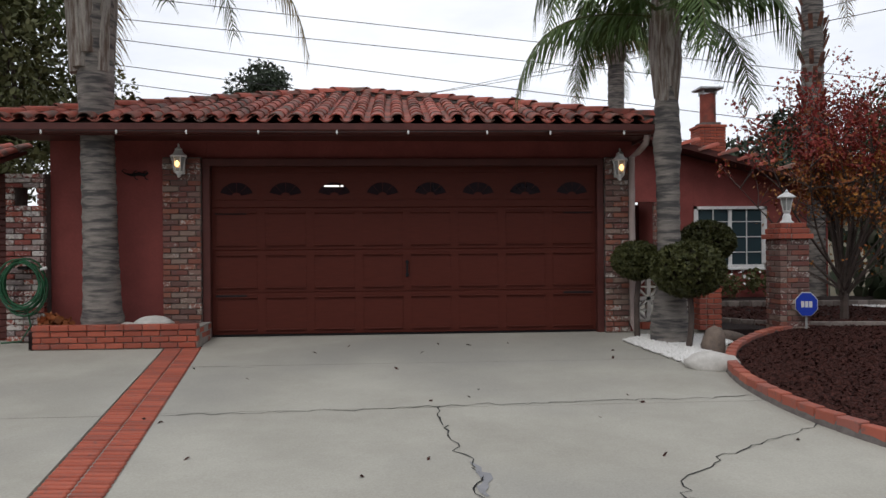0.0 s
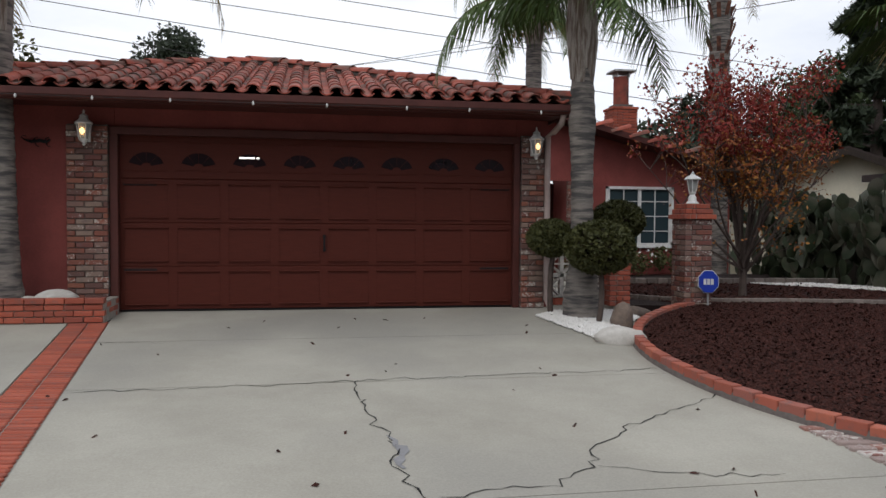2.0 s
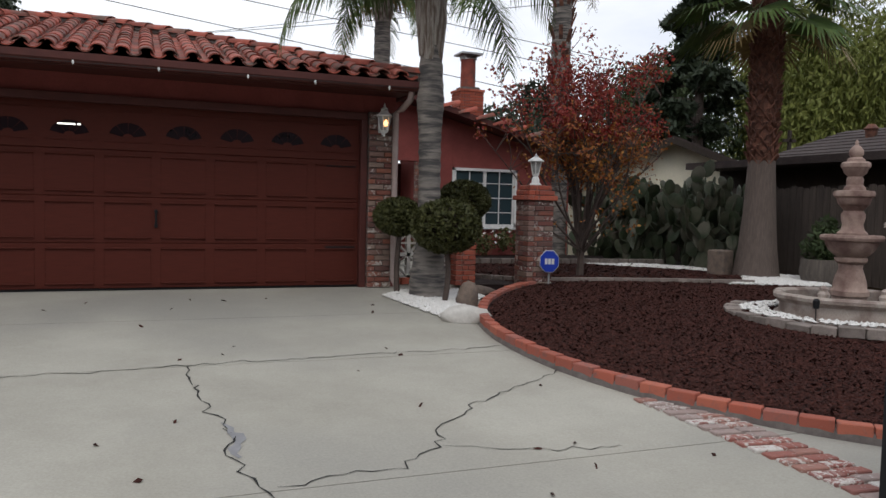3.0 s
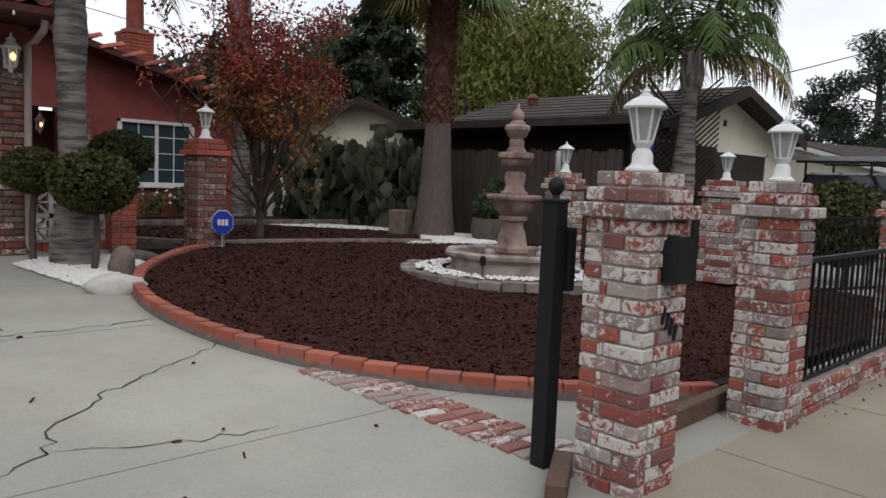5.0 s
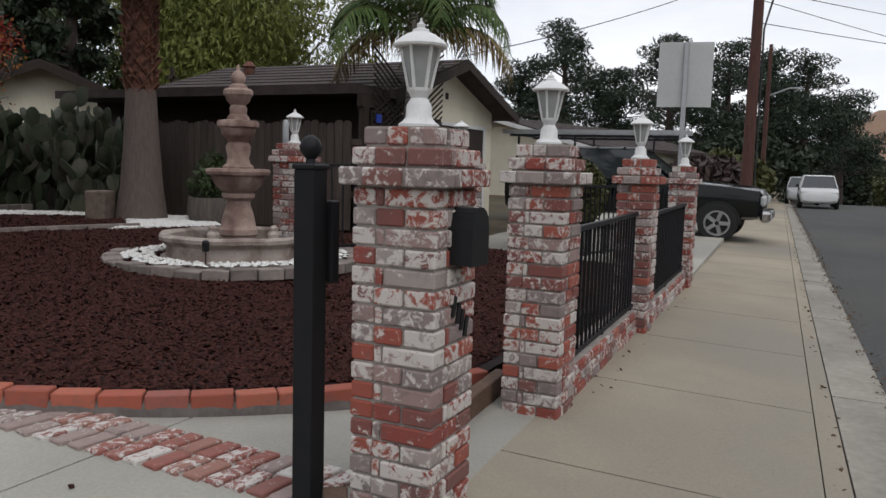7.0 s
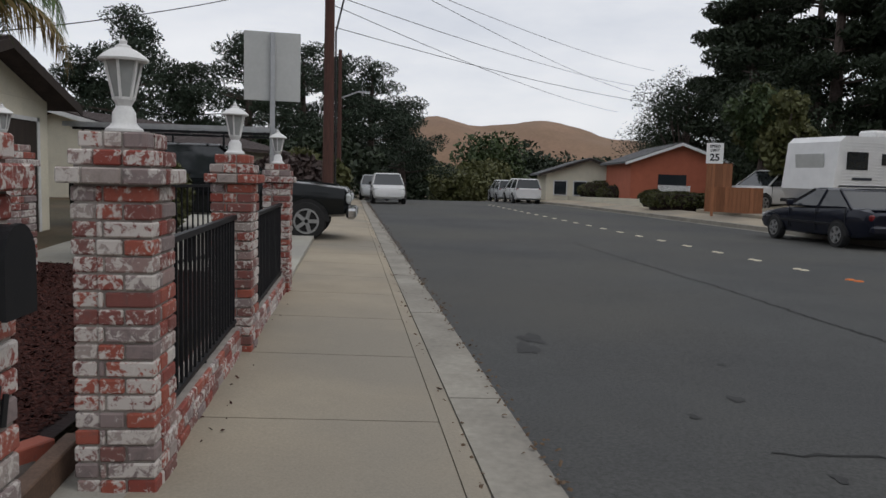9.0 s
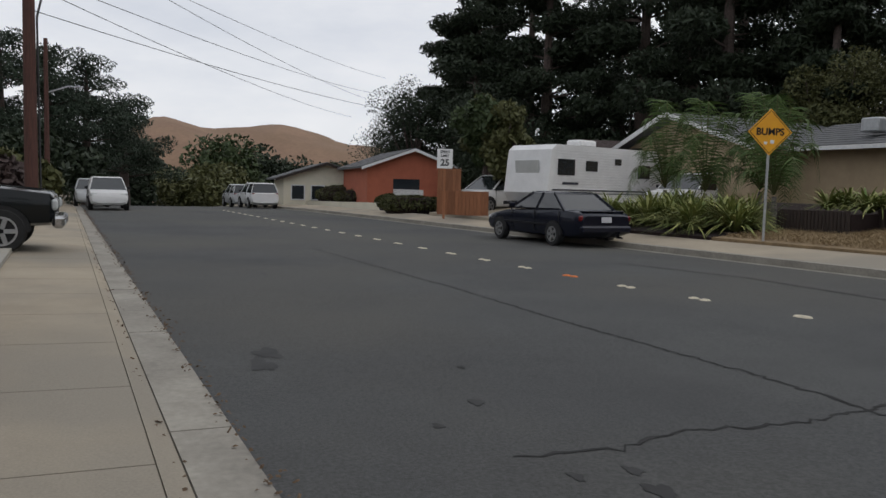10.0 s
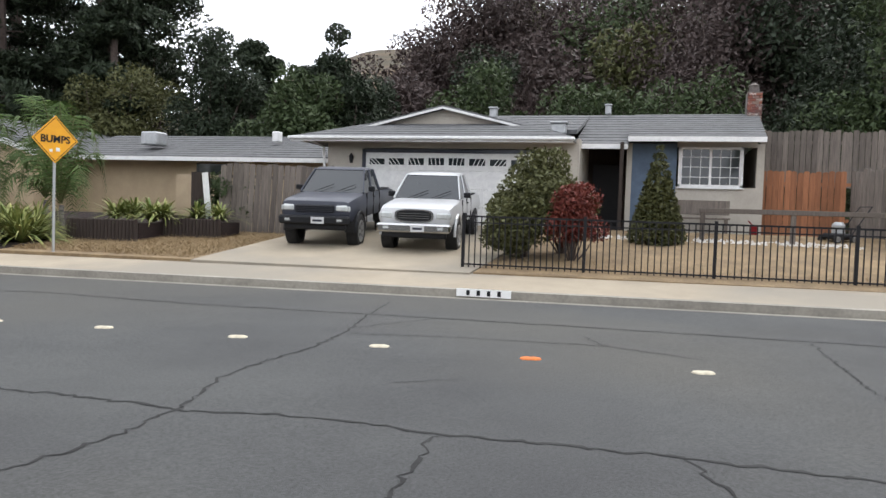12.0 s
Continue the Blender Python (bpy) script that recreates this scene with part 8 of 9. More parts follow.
for i, (x, y, w, h, m_, n_) in enumerate([
    (58, -31, 4, 6.5, "leafdark", 4000), (66, -33, 5, 8.5, "leafdark", 4000), (75, -36, 6, 7, "leafdark", 4000), (44, -30, 3.5, 5.5, "leafdark", 4500),
    (29.0, -42, 3.4, 7.4, "leafolive", 7000), (23.2, -42, 2.5, 7.9, "leafdark", 6500), (17.5, -38.6, 2.8, 5.7, "leafmid", 7000), (50, -45, 7, 11, "leafdark", 4000), (40, -47, 7, 11, "leafdark", 4000), (34, -49, 6, 10, "leafdark", 4000), (9.2, -38, 2.6, 5.4, "leafmid", 5000), (16, -40, 2.0, 7.6, "leafdark", 6000),
    (17.5, -46, 3, 6.4, "leafdark", 5000), (11.0, -47, 3, 6.5, "leafdark", 4000), (7.5, -50, 4.5, 6, "leafpurple", 5000), (3.5, -50, 4.5, 7, "leafolive", 5000), (0, -47, 4.5, 8, "leafpurple", 5000), (4.5, -42, 3.4, 5.5, "leafmid", 6000), (1.0, -41, 3, 5.2, "leafmid", 5000),
    (-3.5, -44, 4.5, 9, "leafdark", 6500), (-6.5, -40, 4.5, 10, "leafmid", 7000), (-10, -42, 5, 11, "leafdark", 6000), (-15, -40, 5, 10, "leafdark", 5000), (10, -56, 5, 9, "leafpurple", 6000), (5, -60, 6, 7, "leafpurple", 5000), (-2, -58, 6, 8, "leafolive", 4500), (14, -60, 5, 9, "leafpurple", 6000), (20, -62, 5, 6.4, "leafpurple", 5000), (12, -66, 6, 9, "leafolive", 5000), (8, -70, 7, 11, "leafpurple", 5000), (-8, -55, 6, 9, "leafdark", 4500), (-20, -48, 7, 13, "leafdark", 5000), (-1, -52, 6, 10, "leafpurple", 7000), (4, -55, 6, 9, "leafmid", 6000), (-5, -50, 6, 12, "leafdark", 7000), (8, -62, 6, 7, "leafpurple", 6000), (-9, -60, 7, 12, "leafdark", 6000), (18, -53, 4, 5.2, "leafpurple", 5000), (1, -64, 7, 9, "leafpurple", 6000)]):
    broadleaf((x, y, ground_z(x, y) - 0.3), w, h * 1.25, int(n_ * 3), 0.115 if y > -49 else 0.17, m_, "leafy tree on the slope opposite", 190 + i, 0.05, 0.25, 0.95, 22, aspect=0.38)

# golden hills far up the street
hills = Build()
hx, hy = np.linspace(700, 1150, 26), np.linspace(-520, 160, 56)
hv = []
for x in hx:
    for y in hy:
        q = max(0, math.sin(math.pi * (x - 700) / 450))
        z = 66 * math.exp(-((y + 62) / 58) ** 2) + 68 * math.exp(-((y + 205) / 78) ** 2) + 50 * math.exp(-((y + 330) / 70) ** 2) + 24 * math.exp(-((y + 130) / 60) ** 2)
        z += 6 * noise.noise(Vector((x / 60, y / 45, 0))) + 2.5 * noise.noise(Vector((x / 18, y / 18, 3)))
        hv.append((x, y, -8 + z * q ** 0.7))
ny_ = len(hy)
hills.add(hv, [(i * ny_ + j, i * ny_ + j + 1, (i + 1) * ny_ + j + 1, (i + 1) * ny_ + j) for i in range(len(hx) - 1) for j in range(ny_ - 1)])
solid("hills", hills, M["hill"], "dry golden hills at the end of the street", "hill", kind="structure", smooth=True)
sc_ = []
for k in range(46):
    x, y = rp_.uniform(790, 900), rp_.uniform(-330, 10)
    sc_.append((x, y, 30 + rp_.uniform(-12, 26)))
v, f = leaf_cloud([(c[0], c[1], c[2] * 0.6) for c in sc_], [7] * len(sc_), 3000, 2.2, 0.5, 0.6)
tagged(new("hill_oaks", raw_mesh("hill_oaks", v, f, M["leafdark"])), "dark scattered oaks on the golden hills", "trees", kind="stuff")

# ---- the lots opposite ----
def slope_slab(name, poly, material, label, cat, up_=0.03):
    return solid(name, Build().slab(poly, lambda x, y: far_z(y) - 0.4, lambda x, y: far_z(y) + up_), M[material], label, cat, kind="structure")


FB = -23.0
slope_slab("driveway_far", [(5.6, -22.6), (11.6, -22.35), (11.4, -30.2), (5.2, -30.2)], "walk", "pale concrete driveway of the house opposite", "driveway")
slope_slab("dry_lawn", [(11.65, -22.4), (16.6, -22.2), (16.6, -27.4), (11.45, -27.4)], "drygrass", "patch of straw-dry grass", "lawn")
slope_slab("dry_lawn", [(5.55, -22.7), (5.15, -30.2), (-20, -31), (-20, -23.6)], "drygrass", "straw-dry front lawn", "lawn")
slope_slab("mulch_strip", [(16.65, -22.2), (24, -21.9), (24, -30), (16.65, -30)], "soil_and_shade", "dark mulch under the strap-leaf plants", "garden bed")
slope_slab("driveway_far", [(24.1, -21.9), (33, -21.6), (33, -33), (24.1, -33)], "walk", "pale concrete driveway beside the trailer", "driveway")


def straw(name, label, pick, n, zf, seed, h=0.07, material="straw"):
    r = np.random.default_rng(seed)
    P = np.array([pick(r) for _ in range(n)])
    a = r.random(n) * 6.28
    s = 0.006 + 0.006 * r.random(n)
    z0 = np.array([zf(x, y) for x, y in P])
    dx, dy = np.cos(a), np.sin(a)
    ln = h * (0.4 + r.random(n))
    lx, ly = r.normal(size=n) * ln * 0.9, r.normal(size=n) * ln * 0.9
    v = np.stack([np.stack([P[:, 0] - dx * s, P[:, 1] - dy * s, z0], 1), np.stack([P[:, 0] + dx * s, P[:, 1] + dy * s, z0], 1), np.stack([P[:, 0] + lx, P[:, 1] + ly, z0 + ln * 0.7], 1)], 1).reshape(-1, 3)
    f = np.arange(3 * n).reshape(-1, 3)
    tagged(new(name, raw_mesh(name, v, f, M[material])), label, "grass", kind="stuff")


straw("dry_grass", "tufts of dry straw-coloured grass", in_poly([(11.7, -22.6), (16.5, -22.5), (16.5, -27.2), (11.5, -27.2)]), 16000, lambda x, y: far_z(y) + 0.03, 61, 0.12)
straw("dry_grass", "tufts of dry straw-coloured grass", in_poly([(5.4, -23.4), (5.1, -29.5), (-6, -30), (-6, -23.6)]), 16000, lambda x, y: far_z(y) + 0.03, 62, 0.1)

# iron fence along the opposite lawn
fz = far_z(-23.3)
fe = thing("iron_fence", "low dark iron fence along the opposite pavement", "fence", (0, -23.42, fz), 2)
bar = Build().span((-0.011, -0.011, 0.02), (0.011, 0.011, 1.06)).mesh("picket", M["black"])
post = Build().span((-0.03, -0.03, -0.1), (0.03, 0.03, 1.12)).mesh("post", M["black"])
for k in range(150):
    x = 5.9 - k * 0.12
    if k % 20 == 0:
        piece("post", post, fe, pose(x, 0, 0))
    else:
        piece("picket", bar, fe, pose(x, 0, 0))
part("rail", Build().span((-12.2, -0.016, 1.04), (5.93, 0.016, 1.075)), M["black"], fe)
part("rail", Build().span((-12.2, -0.016, 0.08), (5.93, 0.016, 0.11)), M["black"], fe)
part("rail", Build().span((-12.2, -0.014, 0.92), (5.93, 0.014, 0.945)), M["black"], fe)

# shrubs
def shrub(at, cl, n, leaf, material, label, name="shrub", seed=1, group=""):
    t = thing(name, label, "shrub", at, group=group)
    b = Build()
    random.seed(seed)
    for c in cl:
        limb(b, (0, 0, -0.05), (c[0], c[1], c[2]), 0.025, 0.008, 0.1, 4, 5)
    part("stem", b, M["bark"], t)
    v, f = leaf_cloud([c[:3] for c in cl], [c[3] for c in cl], n, leaf, 0.9, 0.5, 0, 0.3, seed)
    o = new("foliage", raw_mesh("foliage", v, f, M[material]))
    o.parent = t
    return t


shrub((5.0, -24.8, far_z(-24.8)), ball_clumps((0.1, 0, 0.85), 0.72, 0.6, 0.6, 16, 0.42, 1), 9000, 0.05, "leafolive", "green shrub behind the iron fence", seed=71)
shrub((4.2, -25.6, far_z(-25.6)), ball_clumps((0, 0, 1.55), 1.15, 0.8, 0.65, 15, 0.46, 2), 8000, 0.055, "leafolive", "olive-gold shrub behind the iron fence", seed=72)
shrub((3.9, -24.7, far_z(-24.7)), ball_clumps((0, 0, 1.1), 0.6, 0.5, 0.75, 13, 0.38, 3), 6000, 0.045, "leafwine", "deep red shrub behind the iron fence", seed=73)
ct = thing("cone_conifer", "cone-shaped dark conifer before the window", "tree", (2.2, -28.0, far_z(-28.0)))
part("trunk", Build().tube([(0, 0, -0.1), (0, 0, 2.0)], [0.08, 0.03], 8), M["bark"], ct)
v, f = leaf_cloud([(0, 0, 0.25 + 0.22 * k) for k in range(11)], [0.72 - 0.062 * k for k in range(11)], 9000, 0.06, 0.55, 0.35, 0.2, 0.7, 5)
o = new("foliage", raw_mesh("foliage", v, f, M["leaftop"]))
o.parent = ct

# house opposite: low grey gable-and-hip garage wing and a set-back wing
hz = far_z(-30) + 0.03
oh = thing("opposite_house", "cream single-storey house with a grey shingle roof", "house", (0, 0, hz + 0.12))
part("wall", Build().span((10.9, -30.4, -0.6), (12.1, -30.2, 2.45)), M["dullwall"], oh)
part("wall", Build().span((4.4, -30.4, -0.6), (5.7, -30.2, 2.45)), M["dullwall"], oh)
part("wall", Build().span((5.702, -30.4, 2.15), (10.898, -30.2, 2.45)), M["dullwall"], oh)
part("wall", Build().span((11.9, -38, -0.6), (12.1, -30.402, 2.45)), M["dullwall"], oh)
part("wall", Build().span((4.4, -33, -0.6), (4.6, -30.402, 2.45)), M["dullwall"], oh)
part("wall", Build().span((3.0, -33.2, -0.6), (4.598, -33.0, 2.45)), M["wood_and_shade"], oh, "dark porch wall")
part("wall", Build().span((1.75, -31.6, -0.6), (3.0, -31.4, 2.45)), M["slateboard"], oh, "slate blue boarded wall")
part("wall", Build().span((-0.4, -31.6, -0.6), (1.748, -31.4, 1.22)), M["dullwall"], oh)
part("wall", Build().span((-0.4, -31.6, 2.36), (1.748, -31.4, 2.56)), M["dullwall"], oh)
part("wall", Build().span((-0.6, -39, -0.6), (-0.4, -31.4, 2.45)), M["dullwall"], oh)
part("wall", Build().span((3.0, -33.0, -0.6), (3.15, -31.4, 2.45)), M["dullwall"], oh)
part("porch_post", Build().span((3.2, -30.6, -0.6), (3.3, -30.5, 2.4)), M["wood_and_shade"], oh)


def roof_plane(pts, material, parent, th=0.1, courses=9, name="roof"):
    """A sloping sheet with proud shingle courses; pts: eave a, eave b, top b, top a."""
    a, b_, c, d = [Vector(p) for p in pts]
    dn = Vector((0, 0, -th))
    part(name, Build().add([a, b_, c, d, a + dn, b_ + dn, c + dn, d + dn], [(0, 1, 2, 3), (7, 6, 5, 4), (0, 4, 5, 1), (1, 5, 6, 2), (2, 6, 7, 3), (3, 7, 4, 0)]), material, parent)
    nrm = (b_ - a).cross(d - a).normalized()
    if nrm.z < 0:
        nrm = -nrm
    for k in range(courses):
        t0, t1 = k / courses, (k + 1) / courses
        p, q, r_, s = a.lerp(d, t0), b_.lerp(c, t0), b_.lerp(c, t1), a.lerp(d, t1)
        up0, up1 = nrm * 0.022, nrm * 0.004
        part("shingle_course", Build().add([p + up0, q + up0, r_ + up1, s + up1, p, q, r_, s], [(0, 1, 2, 3), (0, 4, 5, 1), (1, 5, 6, 2), (2, 6, 7, 3), (3, 7, 4, 0)]), material, parent)


G = M["shinglegrey"]
roof_plane([(13.0, -29.5, 2.42), (4.5, -29.5, 2.42), (7.0, -33.0, 3.42), (10.5, -33.0, 3.42)], G, oh)
roof_plane([(13.0, -38.5, 2.42), (13.0, -29.5, 2.42), (10.5, -33.0, 3.42), (10.5, -38.5, 3.42)], G, oh)
roof_plane([(4.5, -29.5, 2.42), (4.5, -33.5, 2.42), (7.0, -36.0, 3.42), (7.0, -33.0, 3.42)], G, oh)
part("ridge_flat", Build().slab([(7.0, -33.0), (10.5, -33.0), (10.5, -38.5), (7.0, -38.5)], 3.34, 3.42), G, oh)
part("dutch_gable", Build().side_prism([(6.2, 2.9), (11.4, 2.9), (8.8, 3.5)], -31.75, -31.65, "y"), M["dullwall"], oh, "small cream gable with boards")
for s in (-1, 1):
    part("gable_trim", Build().beam((8.8 + s * 2.75, -31.37, 2.86), (8.8, -31.37, 3.52), 0.03, 0.07), M["white"], oh)
    roof_plane([(8.8 + s * 2.75, -31.4, 2.93), (8.8 + s * 2.75, -36, 2.93), (8.8, -36, 3.6), (8.8, -31.4, 3.6)], G, oh, 0.06, 5)
roof_plane([(3.1, -30.7, 2.58), (-0.55, -30.7, 2.58), (-0.8, -35.4, 3.82), (3.1, -35.4, 3.82)], G, oh, 0.1, 11)
roof_plane([(4.6, -30.7, 2.36), (3.1, -30.7, 2.36), (3.1, -35.42, 3.8), (4.6, -35.42, 3.8)], G, oh, 0.1, 11)
roof_plane([(8.6, -31.2, 2.8), (4.6, -31.2, 2.8), (4.6, -35.42, 3.8), (8.2, -35.42, 3.8)], G, oh, 0.1, 6)
roof_plane([(-0.8, -40, 2.45), (8.2, -40, 2.45), (8.2, -35.45, 3.8), (-0.8, -35.45, 3.8)], G, oh, 0.1, 4)
part("fascia", Build().span((4.5, -29.47, 2.27), (13.0, -29.42, 2.42)), M["white"], oh)
part("fascia", Build().span((-0.55, -30.67, 2.44), (3.1, -30.62, 2.58)), M["white"], oh)
part("fascia", Build().span((3.1, -30.66, 2.22), (4.5, -30.61, 2.36)), M["white"], oh)
part("rain_gutter", Build().span((4.45, -29.42, 2.33), (13.05, -29.32, 2.42), 0.02), M["white"], oh)
part("soffit", Build().span((4.55, -30.2, 2.3), (12.9, -29.48, 2.34)), M["dullwall"], oh)
part("downpipe", Build().tube([(12.4, -29.5, 2.3), (12.2, -30.1, 2.15), (12.1, -30.15, 0)], 0.04, 6), M["white"], oh)
for x, y, z, s in ((5.1, -31.0, 2.62, 0.4), (4.0, -35.0, 3.72, 0.2), (7.6, -33.3, 3.4, 0.24)):
    part("roof_vent", Build().box((x, y, z + 0.2), (s, s, 0.3), 0, 0.03).box((x, y, z + 0.37), (s * 1.3, s * 1.3, 0.06), 0, 0.02), M["steel"], oh, "grey metal roof vent")
ck = part("chimney", Build().span((-0.85, -35.6, 2.9), (-0.4, -35.0, 4.5)), M["mortar_dark"], oh, "grey-brown brick chimney")
lay(ck, -0.85, -0.4, -34.97, 2.9, 4.45, "brickg", course=0.09, depth=0.06, seed=81)
part("chimney_cap", Build().lathe([(0.16, 0), (0.16, 0.2), (0.2, 0.22), (0.05, 0.32)], 10, (-0.62, -35.3, 4.5)), M["mortar_dark"], oh)
gd2 = thing("garage_door_far", "white panelled garage door with fan-light panes", "garage door", (8.3, -30.28, hz))
rows_ = 4
for i in range(rows_):
    part("section", Build().span((-2.55, 0, 0.02 + i * 0.53), (2.55, 0.05, 0.545 + i * 0.53), 0.004), M["white"], gd2)
    for k in range(8):
        x0 = -2.5 + k * 0.625 + 0.07
        if i == 3:
            part("pane", Build().span((x0, 0.051, 1.77), (x0 + 0.48, 0.058, 1.99 - 0.012 * abs(k - 3.5))), M["glass"], gd2, "dark pane")
            mu = Build()
            for q in (0.12, 0.24, 0.36):
                xb = x0 + q
                mu.beam((xb, 0.062, 1.76), (xb + xb * 0.12, 0.062, 2.0), 0.006, 0.022)
            part("mullion", mu, M["white"], gd2)
        else:
            part("raised_panel", Build().span((x0, 0.05, 0.1 + i * 0.53), (x0 + 0.48, 0.062, 0.46 + i * 0.53), 0.008), M["white"], gd2)
part("trim", Build().span((-2.66, -0.02, 0), (-2.56, 0.09, 2.2)).span((2.56, -0.02, 0), (2.66, 0.09, 2.2)).span((-2.66, -0.02, 2.13), (2.66, 0.09, 2.24)), M["bluegrey"], gd2, "slate blue door trim")
window("window_2", -0.05, 1.7, 1.22, 2.36, -31.4, "white double window with a grille opposite", (3, 3), 0.07, 1, "glass", (0, 0, hz + 0.12))
window_w = thing("wall_lamp", "small dark lantern beside the far garage door", "lamp", (11.3, -30.15, hz + 1.9))
part("body", Build().lathe([(0.05, -0.1), (0.08, 0.1), (0.02, 0.2)], 8), M["black"], window_w)
fd2 = thing("front_door_far", "dark front door in the porch opposite", "door", (3.8, -32.96, hz))
part("leaf", Build().span((-0.45, 0, 0), (0.45, 0.05, 2.05), 0.006), M["blackpl"], fd2)
part("knob", Build().lathe([(0.03, 0), (0.035, 0.03), (0.01, 0.05)], 10, (0.36, 0.06, 1.0)), M["chrome"], fd2)

# garden bench rail, bits on the lawn
tb = thing("timber_rail", "weathered low timber rail across the lawn", "rail", (-1.0, -28.6, far_z(-28.6)))
part("beam", Build().span((-2.2, -0.07, 0.8), (2.2, 0.07, 0.92), 0.01), M["woodgrey"], tb)
for x in (-2.1, 0.0, 2.1):
    part("post", Build().span((x - 0.06, -0.06, -0.1), (x + 0.06, 0.06, 0.8), 0.008), M["woodgrey"], tb)
bn = thing("garden_bench", "plain weathered garden bench below the window", "bench", (1.0, -30.6, hz))
part("seat", Build().span((-0.7, -0.2, 0.42), (0.7, 0.2, 0.47), 0.01), M["woodgrey"], bn)
for x in (-0.6, 0.6):
    part("leg", Build().span((x - 0.04, -0.18, 0), (x + 0.04, 0.18, 0.42)), M["woodgrey"], bn)
part("backrest", Build().span((-0.7, -0.24, 0.55), (0.7, -0.2, 0.95), 0.01), M["woodgrey"], bn)
solid("fuel_can", Build().box((0, 0, 0.16), (0.22, 0.16, 0.32), 0, 0.03).tube([(0.05, 0, 0.32), (0.15, 0, 0.42)], 0.02, 6), M["taillight"], "small red fuel can by the wall", "fuel can", (-0.3, -30.4, hz))
mo = thing("lawn_mower", "dark push mower parked by the fence", "lawn mower", (-2.2, -29.6, far_z(-29.6)), 30)
part("deck", Build().box((0, 0, 0.18), (0.6, 0.5, 0.16), 0, 0.05), M["blackpl"], mo)
part("engine", Build().lathe([(0.16, 0), (0.16, 0.2), (0.1, 0.28)], 12, (0, 0, 0.26)), M["steel"], mo)
part("handle", Build().tube([(-0.25, 0.2, 0.25), (-0.8, 0.2, 0.95), (-0.8, -0.2, 0.95), (-0.25, -0.2, 0.25)], 0.014, 6), M["blackpl"], mo)
for x in (-0.25, 0.25):
    for y in (-0.27, 0.27):
        wheel(mo, x, y, 0.11, 0.05)
pebbles("pale_stones", "pale round stones edging the lawn bed", in_poly([(4.5, -28.4), (-2.5, -28.2), (-2.5, -28.8), (4.5, -29.0)]), 260, lambda x, y: far_z(y) + 0.06, 0.09, 66, "rockpale")


def board_run(name, label, a, c, z0, h, material, lean=0.0, seed=1, w=0.16):
    """A run of upright boards from a to c."""
    r = random.Random(seed)
    f_ = thing(name, label, "fence", (*a, z0), math.degrees(math.atan2(c[1] - a[1], c[0] - a[0])))
    L = math.hypot(c[0] - a[0], c[1] - a[1])
    n = int(L / w)
    for k in range(n):
        hh_ = h + r.uniform(-0.04, 0.04)
        x = k * w
        sh = lean * hh_ + r.uniform(-0.015, 0.015)
        part("board", Build().side_prism([(x, -0.1), (x + w - 0.012, -0.1), (x + w - 0.012 + sh, hh_ - 0.03), (x + w * 0.5 + sh, hh_), (x + sh, hh_ - 0.03)], -0.012, 0.012, "y"), M[material], f_)
    part("rail", Build().span((0, 0.013, 0.35), (L, 0.05, 0.44)), M[material], f_)
    part("rail", Build().span((0, 0.013, h - 0.4), (L, 0.05, h - 0.31)), M[material], f_)


board_run("leaning_fence", "weathered grey leaning board fence", (14.1, -27.3), (10.9, -28.2), far_z(-27.3), 1.95, "woodgrey", 0.05, 91)
board_run("cedar_fence", "newer orange cedar board fence", (-0.4, -31.8), (-2.9, -31.8), far_z(-31.6), 1.75, "woodred", 0, 92)
board_run("grey_fence", "weathered grey board fence on higher ground", (-0.7, -33.5), (-9, -33.5), 2.25, 1.6, "woodgrey", 0, 93)
board_run("grey_fence", "weathered grey board fence running to the street", (-2.9, -31.7), (-5.2, -26.0), 0.6, 1.95, "woodgrey", 0, 94)
solid("white_board", Build().box((0, 0, 0.85), (0.18, 0.03, 1.7), 0, 0.0, Matrix.Rotation(0.12, 3, "Y")), M["white"], "white board leaning on the fence", "board", (14.3, -27.1, far_z(-27.1)))
gp2 = thing("dark_gate", "narrow dark brown gate beside the grey fence", "gate", (14.6, -27.2, far_z(-27.2)))
for k in range(4):
    part("board", Build().span((-0.3 + k * 0.15, -0.015, 0), (-0.16 + k * 0.15, 0.015, 1.7)), M["wood_and_shade"], gp2)


def log_planter(at, w, d, h, label, rz=0):
    p = thing("log_planter", label, "planter", at, rz, group="log planters")
    n = int(w / 0.1)
    for k in range(n):
        part("log", Build().lathe([(0.052, -0.1), (0.05, h + random.uniform(-0.02, 0.02)), (0.03, h + 0.02)], 8, (-w / 2 + (k + 0.5) * w / n, d / 2, 0)), M["wood_and_shade"], p)
    part("fill", Build().span((-w / 2, -d / 2, -0.1), (w / 2, d / 2 - 0.05, h - 0.06)), M["soil_and_shade"], p)


log_planter((15.6, -25.0, far_z(-25)), 2.0, 1.2, 0.52, "low planter of dark upright logs", 4)
log_planter((13.9, -26.2, far_z(-26)), 1.7, 1.0, 0.5, "low planter of dark upright logs", 4)


